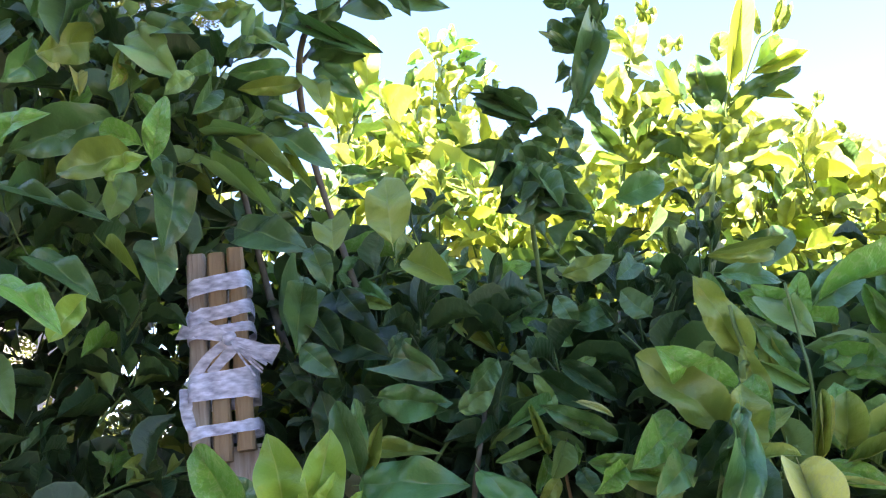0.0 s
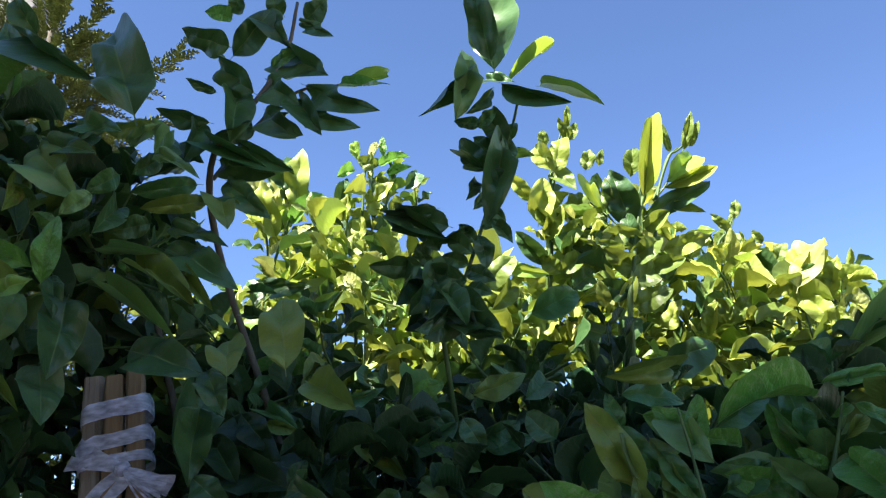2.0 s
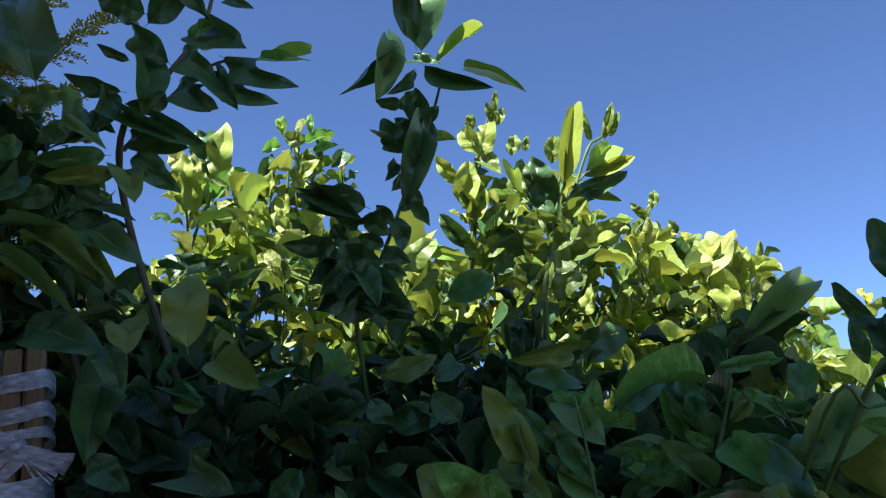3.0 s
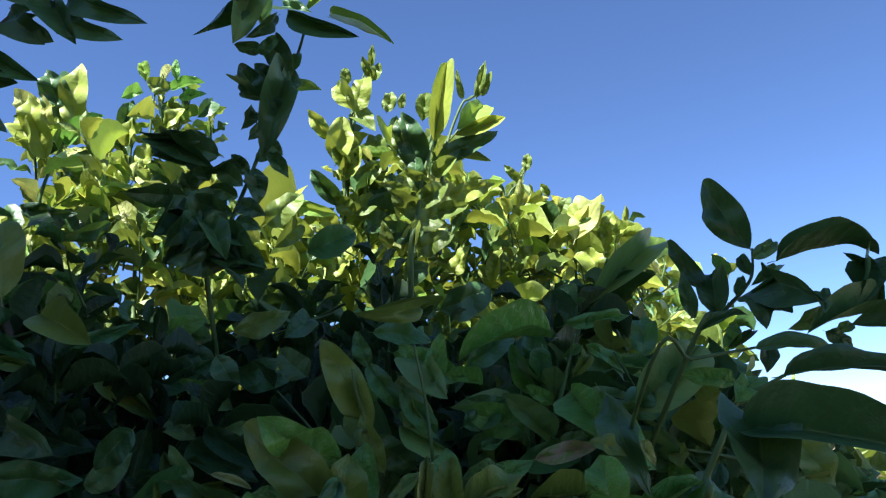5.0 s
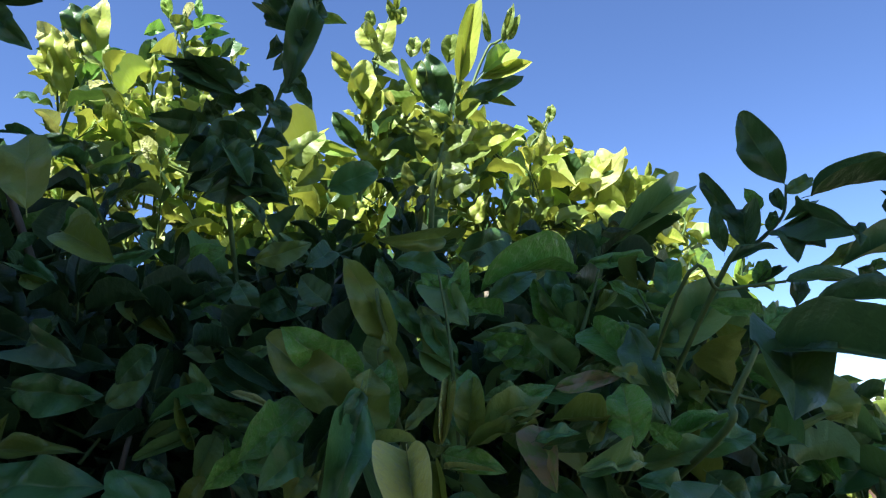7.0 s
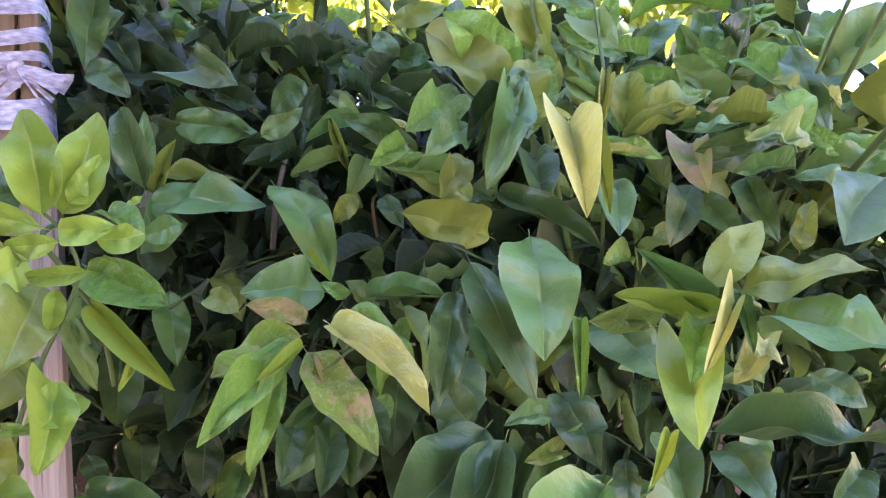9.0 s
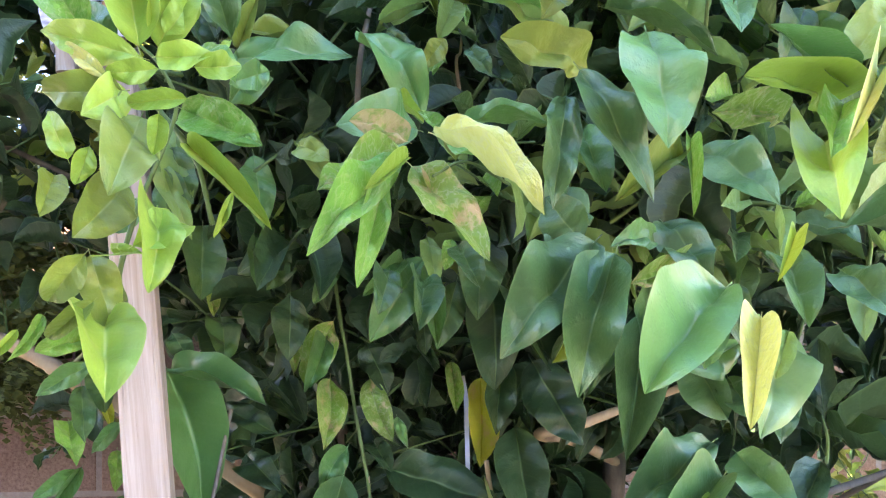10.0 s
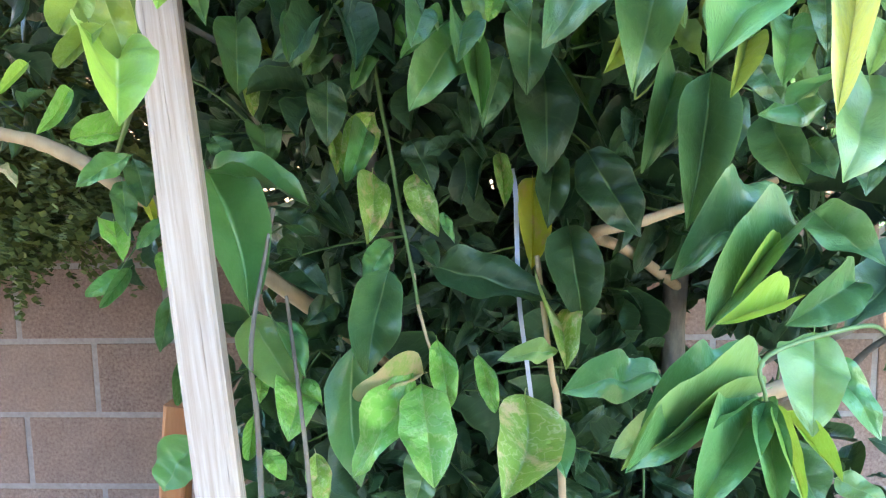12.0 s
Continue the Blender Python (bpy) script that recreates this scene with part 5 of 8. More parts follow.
leaf("v", 7, (0.421, 0.585, 1.448), (0.467, 0.585, 1.434), (-0.42, -0.79, 0.44), 0.022)
leaf("v", 7, (0.540, 0.660, 1.425), (0.592, 0.660, 1.431), (-0.50, -0.75, 0.44), 0.026)
leaf("m", 7, (0.511, 0.648, 1.446), (0.535, 0.632, 1.417), (-0.52, -0.85, 0.09), 0.029)
leaf("e", 9, (0.452, 0.740, 1.625), (0.355, 0.720, 1.605), (-0.28, -0.86, 0.42), 0.025)
leaf("l", 7, (0.459, 0.760, 1.638), (0.416, 0.760, 1.630), (-0.32, -0.91, 0.24), 0.012)
leaf("v", 7, (0.449, 0.760, 1.619), (0.442, 0.760, 1.576), (-0.34, -0.93, -0.11), 0.024)
leaf("e", 7, (0.486, 0.740, 1.617), (0.526, 0.740, 1.587), (-0.41, -0.87, 0.28), 0.018)
leaf("v", 7, (0.514, 0.750, 1.600), (0.561, 0.750, 1.588), (-0.43, -0.85, 0.29), 0.018)
leaf("l", 8, (0.460, 0.720, 1.585), (0.481, 0.720, 1.604), (-0.39, -0.91, -0.11), 0.012)
leaf("e", 8, (0.457, 0.730, 1.605), (0.477, 0.730, 1.615), (-0.38, -0.92, -0.13), 0.009)
leaf("g", 7, (0.434, 0.720, 1.531), (0.392, 0.720, 1.574), (-0.31, -0.92, 0.24), 0.024)
leaf("e", 7, (0.435, 0.710, 1.561), (0.411, 0.710, 1.579), (-0.33, -0.92, 0.22), 0.013)
leaf("e", 7, (0.415, 0.740, 1.541), (0.359, 0.740, 1.564), (-0.27, -0.93, 0.24), 0.032)
leaf("v", 7, (0.447, 0.700, 1.539), (0.507, 0.700, 1.548), (-0.37, -0.83, 0.42), 0.025)
leaf("g", 9, (0.458, 0.720, 1.561), (0.518, 0.720, 1.559), (-0.35, -0.77, 0.54), 0.018)
leaf("v", 7, (0.500, 0.700, 1.543), (0.562, 0.700, 1.578), (-0.45, -0.83, 0.32), 0.039)
leaf("l", 7, (0.426, 0.621, 1.526), (0.455, 0.621, 1.514), (-0.38, -0.85, 0.37), 0.018)
leaf("p", 6, (0.474, 0.627, 1.523), (0.475, 0.615, 1.504), (-0.46, -0.89, 0.00), 0.014)
leaf("e", 7, (0.424, 0.588, 1.470), (0.432, 0.618, 1.516), (-0.39, -0.86, 0.32), 0.032)
leaf("l", 8, (0.410, 0.603, 1.489), (0.368, 0.603, 1.490), (-0.31, -0.82, 0.48), 0.014)
leaf("l", 7, (0.319, 0.603, 1.490), (0.367, 0.603, 1.506), (-0.25, -0.88, 0.40), 0.027)
leaf("g", 7, (0.357, 0.621, 1.512), (0.323, 0.621, 1.506), (-0.23, -0.86, 0.46), 0.010)
leaf("l", 7, (0.308, 0.603, 1.483), (0.314, 0.603, 1.523), (-0.21, -0.93, 0.31), 0.023)
leaf("e", 7, (0.465, 0.603, 1.467), (0.442, 0.603, 1.486), (-0.42, -0.84, 0.35), 0.015)
leaf("v", 7, (0.561, 0.769, 1.606), (0.577, 0.791, 1.651), (-0.46, -0.88, -0.14), 0.029)
leaf("e", 7, (0.386, 0.760, 1.588), (0.350, 0.760, 1.598), (-0.24, -0.93, 0.29), 0.017)
leaf("v", 7, (0.529, 0.720, 1.496), (0.562, 0.720, 1.517), (-0.46, -0.84, 0.30), 0.020)
leaf("g", 7, (0.433, 0.700, 1.529), (0.460, 0.700, 1.532), (-0.36, -0.89, 0.27), 0.013)
leaf("v", 7, (0.373, 0.740, 1.529), (0.411, 0.740, 1.537), (-0.26, -0.86, 0.43), 0.017)
leaf("v", 7, (0.350, 0.585, 1.478), (0.383, 0.585, 1.482), (-0.28, -0.82, 0.49), 0.014)
leaf("l", 7, (0.394, 0.596, 1.473), (0.412, 0.609, 1.490), (-0.35, -0.87, 0.34), 0.014)
leaf("e", 7, (0.330, 0.710, 1.583), (0.337, 0.710, 1.629), (-0.23, -0.96, -0.18), 0.020)
leaf("g", 7, (0.410, 0.549, 1.462), (0.358, 0.531, 1.461), (-0.37, -0.83, 0.42), 0.013)
# leaves above eye height
leaf("v", 7, (-0.056, 0.840, 1.540), (0.023, 0.840, 1.531), (0.20, -0.95, -0.23), 0.037)
leaf("g", 7, (0.030, 0.820, 1.522), (0.068, 0.820, 1.551), (0.12, -0.96, -0.24), 0.025)
leaf("l", 8, (0.113, 0.760, 1.480), (0.097, 0.760, 1.527), (0.05, -0.98, -0.21), 0.010)
leaf("g", 9, (0.116, 0.760, 1.494), (0.064, 0.760, 1.474), (0.07, -0.99, 0.12), 0.013)
leaf("l", 7, (0.121, 0.760, 1.459), (0.101, 0.760, 1.433), (0.04, -0.99, -0.13), 0.019)
leaf("m", 7, (0.173, 0.740, 1.493), (0.105, 0.740, 1.524), (-0.00, -1.00, -0.03), 0.022)
leaf("e", 7, (0.141, 0.700, 1.475), (0.201, 0.700, 1.461), (-0.05, -0.99, 0.12), 0.022)
leaf("g", 7, (0.137, 0.840, 1.560), (0.173, 0.840, 1.574), (-0.02, -0.96, -0.27), 0.015)
leaf("m", 7, (-0.138, 0.840, 1.597), (-0.097, 0.840, 1.562), (0.32, -0.91, -0.27), 0.030)
leaf("i", 7, (-0.110, 0.905, 1.620), (-0.040, 0.855, 1.580), (0.25, -0.92, -0.28), 0.049)
leaf("i", 7, (-0.107, 0.900, 1.667), (-0.072, 0.900, 1.625), (0.26, -0.91, -0.33), 0.033)
leaf("v", 7, (-0.024, 0.920, 1.623), (-0.067, 0.920, 1.598), (0.21, -0.93, -0.29), 0.018)
leaf("l", 7, (-0.088, 0.940, 1.663), (-0.051, 0.940, 1.650), (0.23, -0.92, -0.32), 0.014)
leaf("l", 7, (0.017, 0.920, 1.652), (0.073, 0.920, 1.589), (0.11, -0.95, -0.30), 0.023)
leaf("m", 7, (0.071, 0.920, 1.615), (0.132, 0.920, 1.647), (0.04, -0.95, -0.31), 0.019)
leaf("g", 7, (0.122, 0.891, 1.616), (0.154, 0.869, 1.588), (-0.00, -0.96, -0.30), 0.027)
leaf("e", 7, (0.071, 0.960, 1.684), (0.119, 0.960, 1.701), (0.05, -0.93, -0.36), 0.026)
leaf("v", 7, (-0.022, 0.960, 1.677), (0.048, 0.960, 1.698), (0.14, -0.93, -0.35), 0.017)
leaf("m", 7, (-0.083, 0.800, 1.479), (-0.093, 0.800, 1.530), (0.30, -0.93, -0.19), 0.025)
leaf("m", 7, (-0.073, 0.840, 1.493), (-0.078, 0.840, 1.539), (0.27, -0.94, -0.20), 0.020)
leaf("m", 7, (-0.004, 0.880, 1.524), (0.068, 0.880, 1.532), (0.13, -0.97, -0.21), 0.024)
leaf("i", 7, (0.037, 0.920, 1.490), (0.001, 0.920, 1.515), (0.14, -0.98, -0.17), 0.025)
leaf("m", 7, (0.152, 0.900, 1.624), (0.201, 0.900, 1.641), (-0.05, -0.95, -0.32), 0.025)
leaf("v", 7, (0.159, 0.920, 1.618), (0.215, 0.920, 1.626), (-0.06, -0.95, -0.30), 0.023)
leaf("l", 7, (0.152, 0.920, 1.676), (0.215, 0.920, 1.697), (-0.05, -0.93, -0.37), 0.026)
leaf("g", 8, (0.298, 0.720, 1.554), (0.337, 0.720, 1.530), (-0.27, -0.92, -0.27), 0.015)
leaf("l", 7, (0.320, 0.740, 1.535), (0.308, 0.740, 1.586), (-0.26, -0.92, -0.29), 0.023)
leaf("e", 7, (0.306, 0.780, 1.624), (0.374, 0.780, 1.596), (-0.28, -0.95, -0.14), 0.031)
leaf("v", 7, (0.381, 0.800, 1.609), (0.433, 0.800, 1.639), (-0.34, -0.88, -0.33), 0.024)
leaf("v", 7, (0.359, 0.740, 1.549), (0.401, 0.740, 1.573), (-0.34, -0.90, -0.28), 0.025)
leaf("g", 7, (0.455, 0.760, 1.565), (0.421, 0.760, 1.617), (-0.40, -0.87, -0.30), 0.018)
leaf("v", 7, (0.459, 0.780, 1.599), (0.444, 0.780, 1.654), (-0.40, -0.85, -0.34), 0.026)
leaf("l", 7, (0.453, 0.740, 1.564), (0.511, 0.740, 1.553), (-0.48, -0.88, 0.04), 0.034)
leaf("e", 7, (0.458, 0.660, 1.567), (0.498, 0.660, 1.500), (-0.50, -0.82, -0.26), 0.022)
leaf("v", 7, (0.501, 0.680, 1.552), (0.557, 0.680, 1.596), (-0.56, -0.82, -0.10), 0.033)
leaf("e", 7, (0.490, 0.800, 1.646), (0.567, 0.800, 1.655), (-0.49, -0.87, -0.04), 0.019)
leaf("v", 9, (0.459, 0.700, 1.504), (0.511, 0.700, 1.512), (-0.50, -0.86, 0.09), 0.023)
leaf("e", 7, (0.471, 0.660, 1.468), (0.538, 0.660, 1.486), (-0.54, -0.81, 0.23), 0.020)
leaf("v", 7, (0.396, 0.720, 1.512), (0.457, 0.720, 1.521), (-0.42, -0.91, -0.02), 0.026)
leaf("m", 7, (0.109, 0.960, 1.667), (0.132, 0.940, 1.624), (-0.06, -0.99, -0.15), 0.029)
# sunlit shoots of the skyline and the shaded branch before them
# leaves of kind 's' have the sunlight put into their colour
leaf("m", 6, (0.189, 0.915, 1.958), (0.169, 0.945, 1.987), (0.02, -0.88, -0.47), 0.025)
leaf("m", 7, (0.179, 0.945, 1.957), (0.162, 0.935, 1.927), (0.03, -0.90, -0.44), 0.019)
leaf("m", 7, (0.186, 0.948, 1.938), (0.170, 0.932, 1.912), (0.03, -0.90, -0.43), 0.018)
leaf("m", 3, (0.225, 0.950, 2.026), (0.208, 0.950, 1.969), (-0.01, -0.88, -0.48), 0.028)
leaf("m", 7, (0.222, 0.929, 2.006), (0.193, 0.951, 2.063), (-0.00, -0.86, -0.51), 0.036)
leaf("m", 7, (0.188, 0.940, 2.041), (0.154, 0.940, 2.046), (0.03, -0.85, -0.52), 0.020)
leaf("m", 7, (0.170, 0.930, 1.867), (0.150, 0.930, 1.892), (0.05, -0.92, -0.39), 0.019)
leaf("m", 7, (0.163, 0.940, 1.862), (0.193, 0.940, 1.863), (0.03, -0.93, -0.37), 0.014)
leaf("m", 7, (0.158, 0.920, 1.834), (0.127, 0.920, 1.847), (0.07, -0.93, -0.36), 0.021)
leaf("m", 7, (0.148, 0.896, 1.798), (0.125, 0.924, 1.829), (0.07, -0.94, -0.33), 0.025)
leaf("m", 7, (0.156, 0.917, 1.806), (0.184, 0.903, 1.790), (0.04, -0.95, -0.32), 0.020)
leaf("i", 7, (0.135, 0.919, 1.780), (0.161, 0.880, 1.747), (0.06, -0.96, -0.29), 0.031)
leaf("i", 7, (0.123, 0.901, 1.792), (0.090, 0.938, 1.812), (0.11, -0.94, -0.32), 0.030)
leaf("i", 7, (0.103, 0.939, 1.778), (0.078, 0.901, 1.752), (0.13, -0.95, -0.28), 0.031)
leaf("m", 7, (0.160, 0.916, 1.758), (0.191, 0.884, 1.729), (0.03, -0.96, -0.27), 0.030)
leaf("m", 7, (0.113, 0.962, 1.878), (0.087, 0.938, 1.853), (0.11, -0.92, -0.37), 0.025)
leaf("m", 7, (0.199, 0.930, 1.973), (0.210, 0.930, 1.936), (-0.00, -0.89, -0.46), 0.019)
limb([(0.324, 1.400, 1.909), (0.339, 1.400, 2.021), (0.357, 1.400, 2.151), (0.379, 1.400, 2.237), (0.399, 1.400, 2.304)], 0.0026, 0.0010, TWIG, "twig")
limb([(0.404, 1.140, 1.824), (0.416, 1.140, 1.888), (0.428, 1.140, 1.962), (0.448, 1.140, 2.023), (0.461, 1.140, 2.064)], 0.0034, 0.0014, TWIG, "twig")
limb([(0.465, 1.140, 2.000), (0.491, 1.140, 2.028), (0.525, 1.140, 2.082), (0.549, 1.140, 2.138)], 0.0018, 0.0008, TWIG, "twig")
limb([(0.659, 1.410, 1.963), (0.681, 1.410, 2.024), (0.706, 1.410, 2.086)], 0.0018, 0.0009, TWIG, "twig")
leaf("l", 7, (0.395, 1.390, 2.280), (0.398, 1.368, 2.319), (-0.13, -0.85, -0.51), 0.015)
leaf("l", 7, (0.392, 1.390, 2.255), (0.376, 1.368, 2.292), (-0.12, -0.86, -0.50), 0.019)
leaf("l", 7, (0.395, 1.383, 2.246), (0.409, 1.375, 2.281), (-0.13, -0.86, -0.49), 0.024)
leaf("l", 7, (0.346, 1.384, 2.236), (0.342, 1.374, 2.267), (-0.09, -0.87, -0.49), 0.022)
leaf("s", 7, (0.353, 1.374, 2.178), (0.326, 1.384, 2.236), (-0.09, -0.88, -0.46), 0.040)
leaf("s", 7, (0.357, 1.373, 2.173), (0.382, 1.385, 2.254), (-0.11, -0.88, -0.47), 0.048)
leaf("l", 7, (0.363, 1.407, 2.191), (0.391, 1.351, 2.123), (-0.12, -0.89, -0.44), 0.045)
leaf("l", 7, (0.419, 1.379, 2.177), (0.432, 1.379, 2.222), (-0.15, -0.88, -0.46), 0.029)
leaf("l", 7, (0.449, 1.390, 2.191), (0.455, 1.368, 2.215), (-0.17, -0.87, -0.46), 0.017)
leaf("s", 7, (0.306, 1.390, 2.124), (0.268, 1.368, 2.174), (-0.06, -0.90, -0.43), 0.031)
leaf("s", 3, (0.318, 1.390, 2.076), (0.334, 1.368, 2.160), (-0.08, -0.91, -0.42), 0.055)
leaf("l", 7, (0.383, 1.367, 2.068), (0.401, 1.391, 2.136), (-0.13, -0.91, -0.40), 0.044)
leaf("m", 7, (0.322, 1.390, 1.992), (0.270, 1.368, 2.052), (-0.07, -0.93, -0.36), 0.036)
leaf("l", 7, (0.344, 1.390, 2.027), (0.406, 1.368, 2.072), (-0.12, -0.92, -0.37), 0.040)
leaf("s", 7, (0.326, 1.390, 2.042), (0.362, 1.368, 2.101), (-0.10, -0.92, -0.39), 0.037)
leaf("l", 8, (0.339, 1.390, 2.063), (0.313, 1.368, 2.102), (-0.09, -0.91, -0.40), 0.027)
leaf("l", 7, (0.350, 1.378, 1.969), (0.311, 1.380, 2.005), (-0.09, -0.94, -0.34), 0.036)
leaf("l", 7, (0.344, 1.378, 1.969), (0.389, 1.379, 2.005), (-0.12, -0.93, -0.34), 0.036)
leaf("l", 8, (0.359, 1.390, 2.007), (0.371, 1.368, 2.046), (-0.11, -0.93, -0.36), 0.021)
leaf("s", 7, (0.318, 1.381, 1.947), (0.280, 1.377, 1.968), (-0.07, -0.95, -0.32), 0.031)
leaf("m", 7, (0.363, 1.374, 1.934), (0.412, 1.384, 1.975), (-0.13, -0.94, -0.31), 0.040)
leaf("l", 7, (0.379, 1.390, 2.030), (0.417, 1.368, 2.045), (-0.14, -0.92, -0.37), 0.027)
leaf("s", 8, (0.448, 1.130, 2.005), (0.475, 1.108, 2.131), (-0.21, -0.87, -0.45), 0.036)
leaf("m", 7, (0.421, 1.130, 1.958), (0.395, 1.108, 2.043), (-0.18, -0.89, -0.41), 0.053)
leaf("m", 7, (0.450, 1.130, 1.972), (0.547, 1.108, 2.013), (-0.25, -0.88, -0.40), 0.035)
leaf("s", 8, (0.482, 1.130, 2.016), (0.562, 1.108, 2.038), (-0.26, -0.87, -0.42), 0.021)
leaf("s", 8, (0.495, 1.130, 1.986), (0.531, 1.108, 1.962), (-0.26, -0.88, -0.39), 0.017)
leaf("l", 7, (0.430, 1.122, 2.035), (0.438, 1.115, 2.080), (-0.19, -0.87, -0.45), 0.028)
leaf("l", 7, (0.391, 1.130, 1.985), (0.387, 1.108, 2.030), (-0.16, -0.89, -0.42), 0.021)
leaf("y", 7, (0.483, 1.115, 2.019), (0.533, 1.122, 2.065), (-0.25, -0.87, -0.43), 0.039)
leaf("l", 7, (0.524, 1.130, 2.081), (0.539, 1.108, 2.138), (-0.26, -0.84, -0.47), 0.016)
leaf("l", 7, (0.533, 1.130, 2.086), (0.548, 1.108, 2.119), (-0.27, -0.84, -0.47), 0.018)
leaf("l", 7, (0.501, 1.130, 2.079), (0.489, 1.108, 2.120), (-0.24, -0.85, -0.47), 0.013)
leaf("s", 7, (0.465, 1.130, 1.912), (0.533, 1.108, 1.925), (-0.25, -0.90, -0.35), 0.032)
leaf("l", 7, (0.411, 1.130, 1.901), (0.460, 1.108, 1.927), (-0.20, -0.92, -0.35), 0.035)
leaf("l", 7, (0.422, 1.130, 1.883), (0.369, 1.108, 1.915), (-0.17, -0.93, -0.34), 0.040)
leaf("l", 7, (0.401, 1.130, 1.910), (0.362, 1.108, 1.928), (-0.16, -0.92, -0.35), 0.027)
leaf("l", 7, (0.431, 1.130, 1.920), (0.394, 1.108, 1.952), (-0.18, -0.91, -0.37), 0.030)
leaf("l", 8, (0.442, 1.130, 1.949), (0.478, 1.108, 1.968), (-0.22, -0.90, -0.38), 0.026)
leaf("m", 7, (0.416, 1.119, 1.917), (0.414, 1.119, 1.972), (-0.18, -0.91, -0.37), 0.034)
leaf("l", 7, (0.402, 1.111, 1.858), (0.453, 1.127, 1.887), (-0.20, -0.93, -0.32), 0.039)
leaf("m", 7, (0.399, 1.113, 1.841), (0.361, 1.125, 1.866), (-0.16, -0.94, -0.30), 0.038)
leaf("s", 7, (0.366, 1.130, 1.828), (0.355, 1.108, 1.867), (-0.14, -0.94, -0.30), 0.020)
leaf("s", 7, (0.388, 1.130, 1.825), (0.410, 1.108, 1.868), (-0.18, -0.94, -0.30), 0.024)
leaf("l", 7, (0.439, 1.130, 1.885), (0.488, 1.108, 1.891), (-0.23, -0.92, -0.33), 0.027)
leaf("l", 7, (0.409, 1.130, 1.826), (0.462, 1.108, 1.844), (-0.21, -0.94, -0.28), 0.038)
leaf("v", 7, (0.241, 1.020, 1.795), (0.303, 1.020, 1.822), (-0.07, -0.95, -0.29), 0.041)
leaf("l", 7, (0.189, 1.200, 1.893), (0.246, 1.200, 1.943), (-0.01, -0.94, -0.33), 0.045)
leaf("y", 9, (0.226, 1.200, 1.927), (0.298, 1.200, 1.909), (-0.05, -0.94, -0.34), 0.022)
leaf("l", 7, (0.239, 1.213, 1.896), (0.201, 1.187, 1.851), (-0.02, -0.95, -0.30), 0.035)
leaf("l", 7, (0.697, 1.400, 2.065), (0.706, 1.400, 2.104), (-0.33, -0.87, -0.37), 0.021)
leaf("l", 7, (0.684, 1.400, 2.042), (0.652, 1.400, 2.078), (-0.31, -0.88, -0.36), 0.019)
leaf("l", 7, (0.726, 1.400, 2.017), (0.682, 1.400, 1.987), (-0.33, -0.88, -0.32), 0.022)
leaf("l", 7, (0.740, 1.400, 2.012), (0.724, 1.400, 2.038), (-0.35, -0.88, -0.34), 0.018)
leaf("l", 7, (0.758, 1.400, 1.971), (0.781, 1.400, 2.009), (-0.37, -0.87, -0.31), 0.026)
leaf("s", 7, (0.778, 1.380, 1.934), (0.712, 1.380, 1.898), (-0.37, -0.89, -0.27), 0.038)
leaf("s", 8, (0.792, 1.380, 1.925), (0.833, 1.380, 1.988), (-0.40, -0.87, -0.29), 0.036)
leaf("l", 7, (0.655, 1.390, 1.962), (0.704, 1.410, 2.002), (-0.32, -0.89, -0.31), 0.034)
leaf("l", 7, (0.669, 1.400, 1.948), (0.627, 1.400, 1.979), (-0.30, -0.90, -0.30), 0.032)
leaf("m", 3, (0.218, 0.940, 2.021), (0.187, 0.940, 1.895), (-0.00, -0.89, -0.46), 0.045)
leaf("m", 7, (0.193, 0.940, 1.969), (0.159, 0.940, 2.016), (0.02, -0.88, -0.48), 0.033)
leaf("m", 7, (0.204, 0.940, 1.990), (0.178, 0.940, 2.020), (0.01, -0.87, -0.49), 0.025)
leaf("m", 7, (0.179, 0.940, 1.889), (0.200, 0.940, 1.906), (0.02, -0.92, -0.40), 0.016)
leaf("m", 7, (0.176, 0.940, 1.879), (0.181, 0.940, 1.833), (0.03, -0.93, -0.37), 0.028)
leaf("m", 7, (0.198, 0.940, 1.899), (0.217, 0.940, 1.866), (-0.00, -0.92, -0.39), 0.020)
leaf("m", 7, (0.192, 0.940, 1.917), (0.211, 0.940, 1.896), (0.00, -0.91, -0.41), 0.017)
leaf("m", 7, (0.137, 0.920, 1.886), (0.071, 0.920, 1.912), (0.10, -0.91, -0.41), 0.038)
leaf("m", 7, (0.166, 0.930, 1.886), (0.121, 0.930, 1.868), (0.06, -0.92, -0.39), 0.013)
leaf("m", 7, (0.164, 0.912, 1.845), (0.135, 0.928, 1.877), (0.06, -0.93, -0.37), 0.025)
leaf("m", 7, (0.158, 0.930, 1.831), (0.190, 0.910, 1.808), (0.03, -0.94, -0.34), 0.025)
leaf("m", 7, (0.154, 0.894, 1.804), (0.112, 0.926, 1.831), (0.08, -0.94, -0.34), 0.033)
leaf("m", 7, (0.141, 0.919, 1.793), (0.176, 0.881, 1.763), (0.05, -0.95, -0.30), 0.033)
leaf("m", 7, (0.140, 0.922, 1.797), (0.103, 0.878, 1.761), (0.09, -0.95, -0.30), 0.039)
leaf("m", 7, (0.134, 0.926, 1.769), (0.099, 0.874, 1.735), (0.10, -0.96, -0.27), 0.042)
leaf("v", 7, (0.227, 0.940, 2.012), (0.232, 0.940, 2.037), (-0.03, -0.86, -0.51), 0.014)
leaf("y", 6, (0.233, 1.008, 2.028), (0.265, 0.992, 2.014), (-0.04, -0.88, -0.48), 0.023)
